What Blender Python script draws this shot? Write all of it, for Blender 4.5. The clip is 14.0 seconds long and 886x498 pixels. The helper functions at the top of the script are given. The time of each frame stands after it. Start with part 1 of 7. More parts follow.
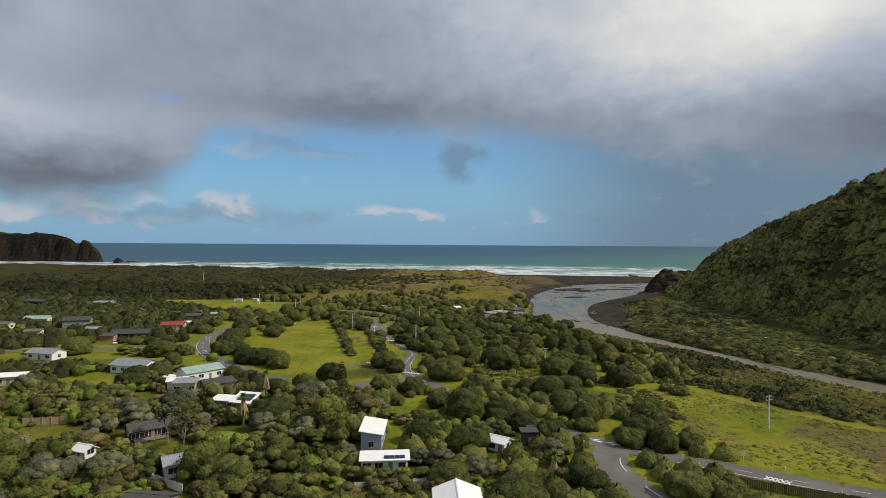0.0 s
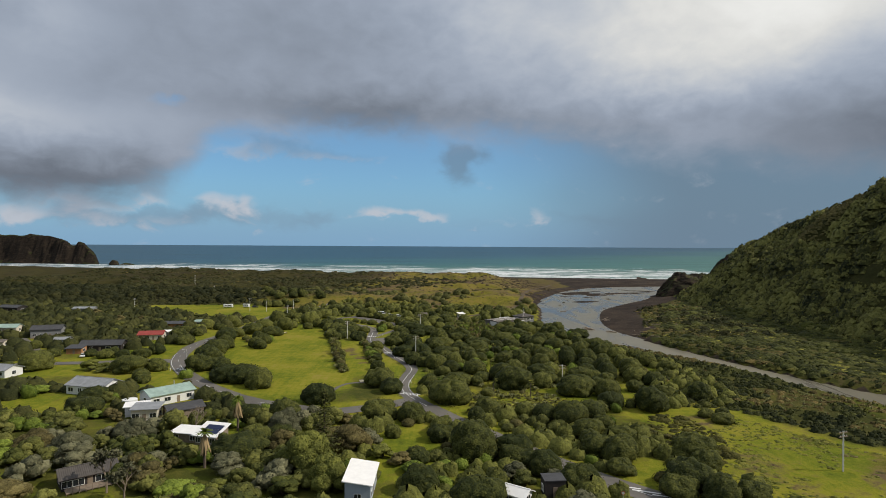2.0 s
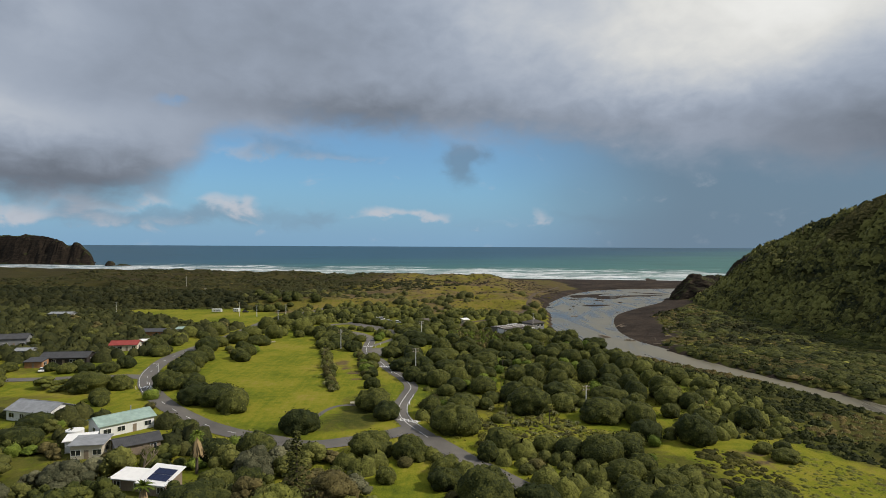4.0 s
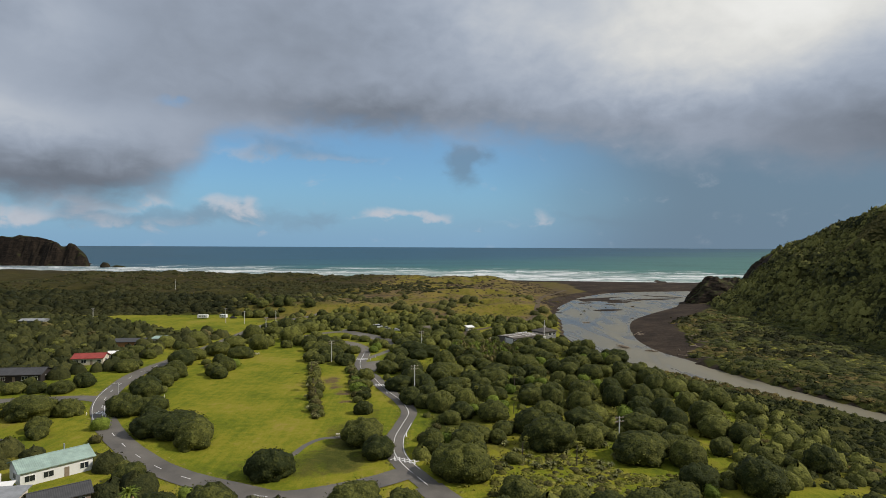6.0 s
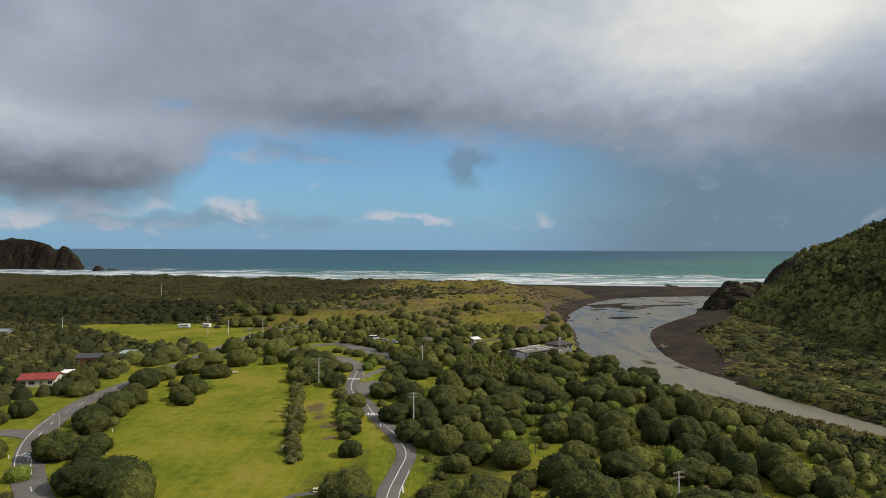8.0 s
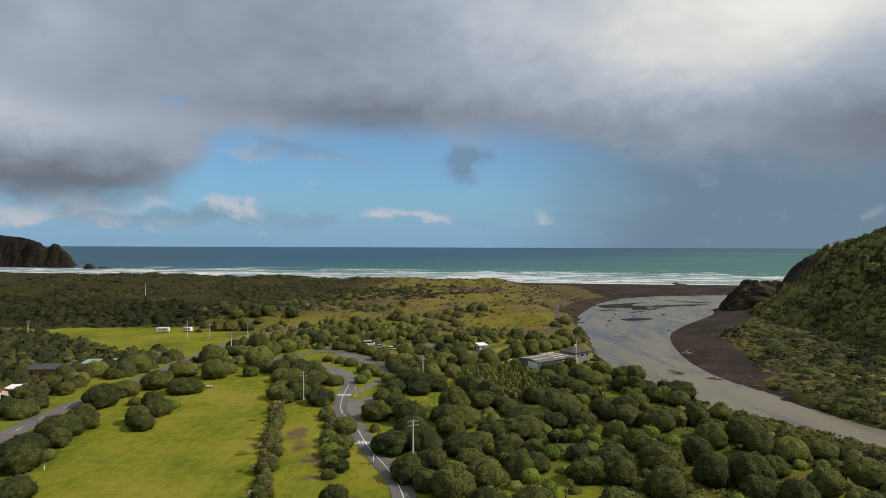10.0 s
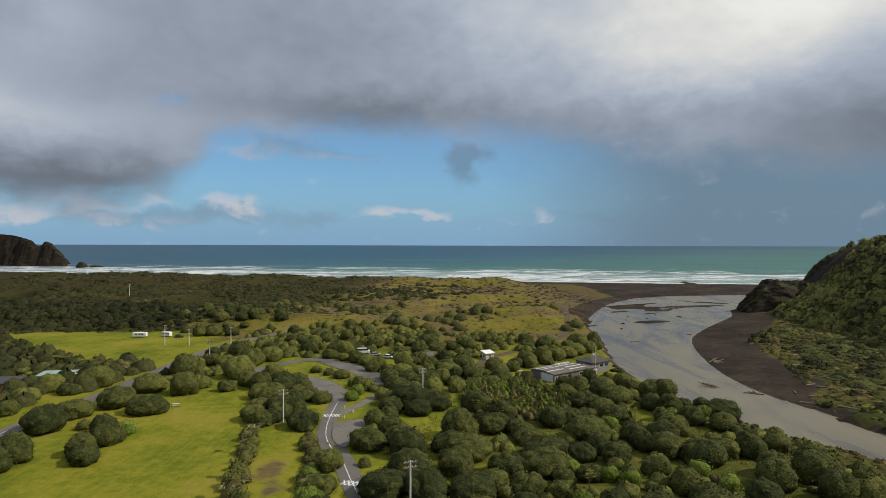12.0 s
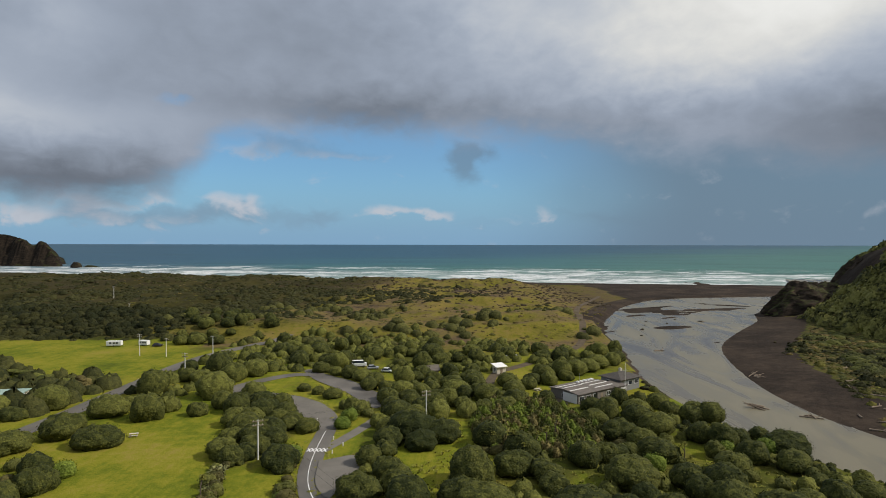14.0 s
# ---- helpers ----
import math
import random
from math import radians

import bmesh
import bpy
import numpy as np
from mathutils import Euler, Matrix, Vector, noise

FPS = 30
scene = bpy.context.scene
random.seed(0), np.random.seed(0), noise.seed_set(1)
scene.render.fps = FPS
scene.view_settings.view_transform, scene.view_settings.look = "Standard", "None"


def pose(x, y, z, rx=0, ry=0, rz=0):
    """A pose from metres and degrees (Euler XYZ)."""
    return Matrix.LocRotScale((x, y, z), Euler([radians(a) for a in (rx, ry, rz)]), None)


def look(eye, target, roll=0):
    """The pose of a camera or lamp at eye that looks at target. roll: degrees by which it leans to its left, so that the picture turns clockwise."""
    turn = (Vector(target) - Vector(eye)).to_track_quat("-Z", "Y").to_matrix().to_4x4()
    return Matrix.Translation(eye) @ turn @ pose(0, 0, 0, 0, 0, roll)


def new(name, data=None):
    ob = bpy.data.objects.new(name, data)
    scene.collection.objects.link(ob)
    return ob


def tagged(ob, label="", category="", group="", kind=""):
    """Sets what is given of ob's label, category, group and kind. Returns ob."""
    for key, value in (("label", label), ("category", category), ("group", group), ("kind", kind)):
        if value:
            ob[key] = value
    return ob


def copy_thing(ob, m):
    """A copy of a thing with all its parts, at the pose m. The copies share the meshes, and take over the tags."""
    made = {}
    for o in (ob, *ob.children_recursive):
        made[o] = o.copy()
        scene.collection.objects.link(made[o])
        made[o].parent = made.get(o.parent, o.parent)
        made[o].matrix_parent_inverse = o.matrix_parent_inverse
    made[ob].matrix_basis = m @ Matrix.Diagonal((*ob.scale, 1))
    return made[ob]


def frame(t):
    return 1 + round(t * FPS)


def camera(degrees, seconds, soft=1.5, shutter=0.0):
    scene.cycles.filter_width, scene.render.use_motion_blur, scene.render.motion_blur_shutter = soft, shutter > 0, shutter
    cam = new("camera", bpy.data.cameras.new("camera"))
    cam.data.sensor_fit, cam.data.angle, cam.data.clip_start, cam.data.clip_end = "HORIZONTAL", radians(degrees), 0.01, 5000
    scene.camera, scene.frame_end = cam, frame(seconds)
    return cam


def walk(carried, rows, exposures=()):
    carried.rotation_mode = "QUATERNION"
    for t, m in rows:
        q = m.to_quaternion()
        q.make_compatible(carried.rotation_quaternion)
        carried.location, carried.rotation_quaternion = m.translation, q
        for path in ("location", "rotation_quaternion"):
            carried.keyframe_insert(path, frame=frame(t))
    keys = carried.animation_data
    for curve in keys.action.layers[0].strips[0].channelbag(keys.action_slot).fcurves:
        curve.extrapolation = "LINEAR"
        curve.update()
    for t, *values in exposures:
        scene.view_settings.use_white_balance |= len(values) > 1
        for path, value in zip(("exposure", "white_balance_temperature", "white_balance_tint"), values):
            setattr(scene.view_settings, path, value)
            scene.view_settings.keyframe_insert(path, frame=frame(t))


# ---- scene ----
cam = camera(74.5, 14.0, soft=0.9)
PATH = [
    (0, (0.026, 0.162, 47.51), (0.039, 2.162, 47.486), 0.360),
    (0.5, (-0.051, 6.806, 47.601), (-0.038, 8.806, 47.58), 0.351),
    (1, (-0.092, 13.369, 47.677), (-0.08, 15.369, 47.656), 0.342),
    (1.5, (-0.142, 19.899, 47.738), (-0.134, 21.899, 47.719), 0.333),
    (2, (-0.229, 26.48, 47.758), (-0.222, 28.48, 47.739), 0.324),
    (2.5, (-0.304, 33.136, 47.789), (-0.298, 35.136, 47.77), 0.315),
    (3, (-0.368, 39.87, 47.82), (-0.366, 41.87, 47.802), 0.306),
    (5.5, (-0.825, 74.27, 48.015), (-0.829, 76.27, 47.996), 0.261),
    (6, (-0.904, 81.43, 48.038), (-0.911, 83.429, 48.022), 0.252),
    (6.5, (-1.0, 88.892, 48.07), (-1.006, 90.892, 48.056), 0.243),
    (7, (-1.149, 96.651, 48.136), (-1.156, 98.651, 48.123), 0.234),
    (7.5, (-1.444, 104.483, 48.179), (-1.451, 106.483, 48.166), 0.225),
    (8, (-1.958, 112.152, 48.179), (-1.969, 114.152, 48.172), 0.216),
    (11, (-4.111, 152.769, 47.488), (-4.117, 154.769, 47.467), 0.162),
    (12.5, (-4.746, 172.311, 47.27), (-4.756, 174.311, 47.247), 0.135),
    (13, (-5.065, 178.953, 47.269), (-5.078, 180.953, 47.245), 0.126),
    (14, (-5.933, 192.537, 47.346), (-5.947, 194.537, 47.321), 0.108),
]
walk(cam, [(t, look(eye, target, roll)) for t, eye, target, roll in PATH])

# ---- world, sun, exposure ----
SUN_AZ, SUN_EL = radians(95), radians(40)      # to the right of the way ahead, and above the horizon


def node(tree, kind, *ins, **props):
    """A node with its inputs filled in order: values, or sockets to link."""
    n = tree.nodes.new(kind)
    for k, v in props.items():
        setattr(n, k, v)
    for i, v in enumerate(ins):
        if v is None:
            continue
        if isinstance(v, bpy.types.NodeSocket):
            tree.links.new(v, n.inputs[i])
        else:
            n.inputs[i].default_value = v
    return n


def maths(tree, op, a, b=0.0, c=None, clamp=False):
    return node(tree, "ShaderNodeMath", a, b, c, operation=op, use_clamp=clamp).outputs[0]


def ramp(tree, fac, stops, mode="LINEAR"):
    r = node(tree, "ShaderNodeValToRGB", fac)
    r.color_ramp.interpolation = mode
    el = r.color_ramp.elements
    while len(el) < len(stops):
        el.new(0.5)
    for e, (p, c) in zip(el, stops):
        e.position = p
        e.color = (*c, 1) if isinstance(c, tuple) else (c, c, c, 1)
    return r.outputs[0]


def mixc(tree, fac, a, b, blend="MIX"):
    n = node(tree, "ShaderNodeMix", data_type="RGBA", blend_type=blend)
    for i, v in ((0, fac), (6, a), (7, b)):
        if isinstance(v, bpy.types.NodeSocket):
            tree.links.new(v, n.inputs[i])
        else:
            n.inputs[i].default_value = v if i == 0 else (*v, 1)
    return n.outputs[2]


def noise_tex(tree, vec, scale, detail=4.0, rough=0.55, dist=0.0):
    n = node(tree, "ShaderNodeTexNoise")
    tree.links.new(vec, n.inputs["Vector"])
    n.inputs["Scale"].default_value = scale
    n.inputs["Detail"].default_value = detail
    n.inputs["Roughness"].default_value = rough
    n.inputs["Distortion"].default_value = dist
    return n.outputs[0]


def smooth(tree, v, lo, hi):
    n = node(tree, "ShaderNodeMapRange", v, lo, hi, 0.0, 1.0, interpolation_type="SMOOTHSTEP")
    return n.outputs[0]


def make_world():
    w = bpy.data.worlds.new("sky")
    scene.world = w
    w.use_nodes = True
    t = w.node_tree
    t.nodes.clear()
    sky = node(t, "ShaderNodeTexSky", sky_type="NISHITA", sun_disc=False, sun_elevation=SUN_EL,
               sun_rotation=SUN_AZ, altitude=50.0, air_density=1.0, dust_density=0.5, ozone_density=3.0)
    co = node(t, "ShaderNodeTexCoord").outputs["Generated"]
    sep = node(t, "ShaderNodeSeparateXYZ", co)
    az = maths(t, "ARCTAN2", sep.outputs[0], sep.outputs[1])
    el = maths(t, "ARCSINE", sep.outputs[2])
    pos = node(t, "ShaderNodeCombineXYZ", az, el, 0.0).outputs[0]

    def stretched(sy, lean=0.0):
        return node(t, "ShaderNodeMapping", pos, None, (0, 0, lean), (1.0, sy, 1.0)).outputs[0]
    n_big = noise_tex(t, stretched(1.8), 2.6, 2.0, 0.5)
    n_mid = noise_tex(t, stretched(1.5, 0.15), 6.5, 5.0, 0.52, 0.2)
    n_fine = noise_tex(t, stretched(1.6), 20.0, 5.0, 0.55, 0.3)
    mid0, fine0 = maths(t, "SUBTRACT", n_mid, 0.5), maths(t, "SUBTRACT", n_fine, 0.5)
    # places in the sky, bent by the noise so that every edge billows
    wa = maths(t, "ADD", az, maths(t, "ADD", maths(t, "MULTIPLY", mid0, 0.16), maths(t, "MULTIPLY", fine0, 0.045)))
    we = maths(t, "ADD", el, maths(t, "ADD", maths(t, "MULTIPLY", mid0, -0.07), maths(t, "MULTIPLY", fine0, 0.04)))

    def bank(azimuth, elevation, wide, tall, a=wa, e=we):
        """A soft-edged mass of cloud, 1 at its heart; angles in degrees."""
        u = maths(t, "DIVIDE", maths(t, "SUBTRACT", a, radians(azimuth)), radians(wide))
        v = maths(t, "DIVIDE", maths(t, "SUBTRACT", e, radians(elevation)), radians(tall))
        q = maths(t, "ADD", maths(t, "MULTIPLY", u, u), maths(t, "MULTIPLY", v, v))
        return maths(t, "POWER", 2.718, maths(t, "MULTIPLY", q, -1.0))

    def total(first, *more):
        for m in more:
            first = maths(t, "ADD", first, m)
        return first

    def times(a, k):
        return maths(t, "MULTIPLY", a, k)
    # lower edge of the cloud deck along the azimuth
    u = node(t, "ShaderNodeMapRange", az, -0.66, 0.66, 0.0, 1.0).outputs[0]
    edge = ramp(t, u, [(0.0, 0.052), (0.085, 0.044), (0.12, 0.055), (0.165, 0.080), (0.20, 0.118), (0.225, 0.168), (0.27, 0.178),
                       (0.36, 0.182), (0.5, 0.178), (0.64, 0.172), (0.8, 0.14), (1.0, 0.10)], "B_SPLINE")
    h = total(maths(t, "SUBTRACT", el, edge), times(mid0, 0.07), times(fine0, 0.05), times(bank(-25.2, 12.4, 3.0, 1.7), -0.13))
    deck = smooth(t, h, -0.030, 0.045)
    # a scrap of dark cloud hanging alone under the deck, and thin scud beside it
    scrap = smooth(t, total(bank(2.0, 7.2, 2.2, 2.0), times(bank(2.8, 8.6, 2.4, 1.2), 0.6), times(bank(-16.5, 9.0, 7.0, 1.1), 0.55), times(bank(-9, 8.2, 9.0, 0.9), 0.35)), 0.25, 1.0)
    # rain veil under the deck
    veil = smooth(t, maths(t, "ADD", az, times(maths(t, "SUBTRACT", n_big, 0.5), 0.2)), 0.02, 0.40)
    # far heaped clouds near the horizon
    heap = total(bank(-26.6, 3.5, 1.6, 0.7), bank(-20.4, 3.4, 2.0, 0.8), bank(-17.7, 3.0, 1.1, 1.0), bank(-2.2, 2.9, 2.6, 0.55), times(bank(9.8, 2.7, 1.3, 0.6), 0.6), bank(-36.8, 2.4, 2.2, 1.0),
                 times(bank(-32, 3.2, 2.5, 0.8), 0.8), times(bank(-5.5, 2.6, 2.2, 0.5), 0.6), times(bank(-30, 2.0, 9.0, 0.6), 0.5), times(bank(6, 2.2, 5.0, 0.4), 0.4))
    heap = smooth(t, total(heap, times(fine0, 1.9)), 0.2, 1.15)
    # thin scud at the torn edge of the deck
    wisp = total(bank(-25.3, 10.4, 2.2, 1.1), times(bank(-20.5, 9.0, 4.5, 0.8), 0.9), times(bank(-11, 8.3, 7.0, 0.55), 0.7), times(bank(-27, 12.5, 3.0, 1.0), 0.6))
    wisp = smooth(t, total(wisp, times(fine0, 2.0), times(mid0, 0.8)), 0.2, 1.2)
    shade = smooth(t, total(bank(-21.5, 2.3, 6.5, 1.0), times(bank(-32, 2.2, 5.0, 0.9), 0.9), times(bank(-12, 2.2, 3.5, 0.8), 0.6), times(bank(14.5, 2.4, 4.0, 1.0), 0.6), times(bank(3, 2.0, 5.0, 0.6), 0.4)), 0.2, 1.1)
    # light on the deck: brightest where the sun stands behind it
    v = total(0.36, times(mid0, 0.17), times(fine0, 0.07), times(maths(t, "SUBTRACT", n_big, 0.5), 0.16),
              times(bank(-35, 5.2, 16, 2.5), -0.19), times(bank(-37, 10.0, 8.0, 2.0), 0.13), times(bank(-33, 18.0, 4.0, 2.5), 0.07), times(bank(-39, 13.5, 5, 3.0), 0.06),
              times(bank(-9, 12.2, 13, 2.0), -0.13), times(bank(-10, 18, 9, 5), -0.035), times(bank(14, 12.0, 12, 1.6), -0.05),
              times(bank(29, 20.5, 14, 5.5), 0.50), times(bank(22, 15.5, 10, 3.0), 0.10), times(bank(8, 21, 9, 4), 0.14), times(bank(38, 8.5, 10, 5.0), -0.14), times(bank(14, 9.5, 12, 2.0), -0.06))
    # deck brightened overhead, out of view, to fill the shadows
    v = maths(t, "ADD", v, times(smooth(t, el, 0.5, 1.25), 0.26))
    warm = smooth(t, v, 0.34, 0.75)
    tint = mixc(t, warm, (0.84, 0.97, 1.19), (1.0, 1.0, 0.97))
    grey = node(t, "ShaderNodeCombineXYZ", v, v, v).outputs[0]
    cloud = mixc(t, 1.0, grey, tint, "MULTIPLY")
    clear = mixc(t, 0.30, mixc(t, 1.0, sky.outputs[0], (0.052, 0.090, 0.113), "MULTIPLY"), (0.33, 0.47, 0.62))
    haze = smooth(t, times(el, -1.0), -0.12, 0.0)
    sky1 = mixc(t, times(haze, 0.85), clear, (0.215, 0.375, 0.56))
    sky1 = mixc(t, times(shade, 0.7), sky1, (0.20, 0.29, 0.385))
    sky1 = mixc(t, times(veil, 0.92), sky1, (0.150, 0.218, 0.290))
    sky1 = mixc(t, times(heap, 0.75), sky1, (0.56, 0.56, 0.60))
    sky1 = mixc(t, times(wisp, 0.55), sky1, (0.46, 0.49, 0.56))
    sky1 = mixc(t, times(scrap, 0.6), sky1, (0.15, 0.21, 0.275))
    full = mixc(t, deck, sky1, cloud)
    bg = node(t, "ShaderNodeBackground", full, 1.0)
    out = node(t, "ShaderNodeOutputWorld")
    t.links.new(bg.outputs[0], out.inputs[0])


make_world()
sun = new("sun", bpy.data.lights.new("sun", "SUN"))
sun.data.energy, sun.data.angle, sun.data.color = 3.5, radians(1.0), (1.0, 0.92, 0.81)
sun.matrix_world = look((math.sin(SUN_AZ) * math.cos(SUN_EL) * 900, math.cos(SUN_AZ) * math.cos(SUN_EL) * 900,
                         math.sin(SUN_EL) * 900), (0, 0, 0))

# ---- materials ----


def material(name, rough=0.8, spec=0.3, metal=0.0):
    m = bpy.data.materials.new(name)
    m.use_nodes = True
    t = m.node_tree
    b = t.nodes["Principled BSDF"]
    b.inputs["Roughness"].default_value = rough
    b.inputs["Specular IOR Level"].default_value = spec
    b.inputs["Metallic"].default_value = metal
    return m, t, b


def world_pos(t):
    return node(t, "ShaderNodeNewGeometry").outputs["Position"]


def bump(t, b, height, strength=0.4, dist=0.1):
    n = node(t, "ShaderNodeBump")
    n.inputs["Strength"].default_value = strength
    n.inputs["Distance"].default_value = dist
    t.links.new(height, n.inputs["Height"])
    t.links.new(n.outputs[0], b.inputs["Normal"])


def plain(name, color, rough=0.7, spec=0.3, metal=0.0, vary=0.18, scale=1.3, grain=14.0):
    """A painted or raw surface with blotches and fine grain."""
    m, t, b = material(name, rough, spec, metal)
    p = node(t, "ShaderNodeTexCoord").outputs["Object"]
    a = noise_tex(t, p, scale, 4, 0.6)
    g = noise_tex(t, p, grain, 3, 0.6)
    f = maths(t, "ADD", maths(t, "MULTIPLY", a, 0.65), maths(t, "MULTIPLY", g, 0.35))
    lo = tuple(c * (1 - vary) for c in color)
    hi = tuple(min(1, c * (1 + vary)) for c in color)
    t.links.new(ramp(t, f, [(0.3, lo), (0.7, hi)]), b.inputs["Base Color"])
    bump(t, b, g, 0.15, 0.02)
    return m


def ribbed(name, color, rough=0.6, spec=0.16, pitch=9.0, axis=0, strength=0.35, stain=0.2):
    """Corrugated roofing sheet: ribs down the slope, with stains."""
    m, t, b = material(name, rough, spec)
    p = node(t, "ShaderNodeTexCoord").outputs["Object"]
    s = node(t, "ShaderNodeSeparateXYZ", p).outputs[axis]
    rib = maths(t, "SINE", maths(t, "MULTIPLY", s, pitch * 2))
    a = noise_tex(t, p, 0.7, 5, 0.65)
    lo = tuple(c * (1 - stain) for c in color)
    hi = tuple(min(1, c * (1 + 0.6 * stain)) for c in color)
    t.links.new(ramp(t, a, [(0.35, lo), (0.65, hi)]), b.inputs["Base Color"])
    bump(t, b, rib, strength, 0.03)
    return m


def leafy(name, dark, light, island=True, rough=0.8, tuft=2.2, broad=0.35, gain=1.0, pebble=1.9):
    """Foliage: tone by clump and by tree, with fine mottling."""
    m, t, b = material(name, rough, 0.10)
    g = node(t, "ShaderNodeNewGeometry")
    info = node(t, "ShaderNodeObjectInfo")
    n1 = noise_tex(t, g.outputs["Position"], tuft, 3, 0.65)
    n2 = noise_tex(t, g.outputs["Position"], 0.06 if broad < 0.5 else 0.03, 3, 0.6)
    f = maths(t, "ADD", maths(t, "MULTIPLY", n1, 0.9 - broad), maths(t, "MULTIPLY", n2, broad))
    if island:
        f = maths(t, "ADD", f, maths(t, "MULTIPLY", maths(t, "SUBTRACT", g.outputs["Random Per Island"], 0.5), 0.22))
    f = maths(t, "ADD", f, maths(t, "MULTIPLY", maths(t, "SUBTRACT", info.outputs["Random"], 0.5), 0.22))
    n3 = noise_tex(t, g.outputs["Position"], 3.2, 4, 0.75)
    clump_cell = node(t, "ShaderNodeTexVoronoi")
    t.links.new(g.outputs["Position"], clump_cell.inputs["Vector"])
    clump_cell.inputs["Scale"].default_value = pebble * 0.55
    tone = node(t, "ShaderNodeSeparateColor", clump_cell.outputs["Color"]).outputs[0]
    f = maths(t, "ADD", f, maths(t, "MULTIPLY", maths(t, "SUBTRACT", tone, 0.5), 0.20))
    f = maths(t, "ADD", f, maths(t, "MULTIPLY", maths(t, "SUBTRACT", n3, 0.5), 0.24))
    if gain != 1.0:
        f = maths(t, "MULTIPLY_ADD", maths(t, "SUBTRACT", f, 0.5), gain, 0.5)
    # tufts of leaves stand proud of one another
    cell = node(t, "ShaderNodeTexVoronoi")
    t.links.new(g.outputs["Position"], cell.inputs["Vector"])
    cell.inputs["Scale"].default_value = pebble
    puff = maths(t, "ADD", maths(t, "MULTIPLY", cell.outputs["Distance"], -1.0), maths(t, "MULTIPLY", n3, 0.9))
    bump(t, b, puff, 0.68, 0.55 / pebble)
    mid = tuple((a + c) * 0.42 for a, c in zip(dark, light))
    t.links.new(ramp(t, f, [(0.22, dark), (0.48, mid), (0.75, light)]), b.inputs["Base Color"])
    return m


def make_ground():
    m, t, b = material("ground_cover", 0.95, 0.06)
    p = world_pos(t)
    att = node(t, "ShaderNodeAttribute", attribute_name="cover")
    s = node(t, "ShaderNodeSeparateColor", att.outputs["Color"])
    n1 = noise_tex(t, p, 0.035, 5, 0.6)
    n2 = noise_tex(t, p, 0.35, 5, 0.65)
    n3 = noise_tex(t, p, 2.5, 4, 0.7)
    f = maths(t, "ADD", maths(t, "MULTIPLY", n1, 0.5), maths(t, "ADD", maths(t, "MULTIPLY", n2, 0.3), maths(t, "MULTIPLY", n3, 0.2)))
    # mown lines run along the playing field
    mow = node(t, "ShaderNodeMapping", p, None, (0, 0, radians(-14)), (0.9, 0.05, 1.0)).outputs[0]
    nm = noise_tex(t, mow, 1.0, 3, 0.6)
    f2 = maths(t, "ADD", maths(t, "MULTIPLY", f, 0.88), maths(t, "MULTIPLY", nm, 0.12))
    grass = ramp(t, f2, [(0.37, (0.066, 0.090, 0.011)), (0.46, (0.130, 0.152, 0.013)), (0.535, (0.208, 0.200, 0.020)), (0.63, (0.262, 0.204, 0.050))])
    nd = noise_tex(t, p, 0.022, 6, 0.62, 0.5)
    fd = maths(t, "ADD", maths(t, "MULTIPLY", nd, 0.55), maths(t, "ADD", maths(t, "MULTIPLY", n2, 0.3), maths(t, "MULTIPLY", n3, 0.15)))
    dune = ramp(t, fd, [(0.34, (0.018, 0.020, 0.008)), (0.40, (0.054, 0.052, 0.012)), (0.45, (0.140, 0.120, 0.026)), (0.505, (0.150, 0.110, 0.045)), (0.56, (0.104, 0.074, 0.046)), (0.64, (0.036, 0.027, 0.021))])
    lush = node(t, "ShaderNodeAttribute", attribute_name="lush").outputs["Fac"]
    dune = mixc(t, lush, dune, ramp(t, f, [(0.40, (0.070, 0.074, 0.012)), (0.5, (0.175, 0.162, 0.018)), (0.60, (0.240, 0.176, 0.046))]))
    sand = ramp(t, f, [(0.36, (0.018, 0.014, 0.011)), (0.48, (0.034, 0.026, 0.020)), (0.62, (0.070, 0.052, 0.038))])
    floor = ramp(t, f, [(0.35, (0.030, 0.038, 0.010)), (0.48, (0.064, 0.070, 0.014)), (0.6, (0.140, 0.126, 0.026))])
    c = mixc(t, smooth(t, maths(t, "ADD", s.outputs[2], maths(t, "MULTIPLY", maths(t, "SUBTRACT", n2, 0.5), 0.9)), 0.35, 0.65), grass, floor)
    c = mixc(t, smooth(t, maths(t, "ADD", s.outputs[1], maths(t, "MULTIPLY", maths(t, "SUBTRACT", n2, 0.5), 0.8)), 0.35, 0.65), c, dune)
    c = mixc(t, smooth(t, maths(t, "ADD", s.outputs[0], maths(t, "MULTIPLY", maths(t, "SUBTRACT", n2, 0.5), 0.35)), 0.35, 0.65), c, sand)
    # shade under the woods and scrub painted into the ground, with fallen leaves
    litter_shade = node(t, "ShaderNodeAttribute", attribute_name="litter_shade").outputs["Fac"]
    c = mixc(t, litter_shade, c, ramp(t, f, [(0.35, (0.012, 0.012, 0.006)), (0.6, (0.036, 0.034, 0.013))]))
    t.links.new(c, b.inputs["Base Color"])
    bump(t, b, maths(t, "ADD", n3, maths(t, "MULTIPLY", n2, 2.0)), 0.6, 0.25)
    return m


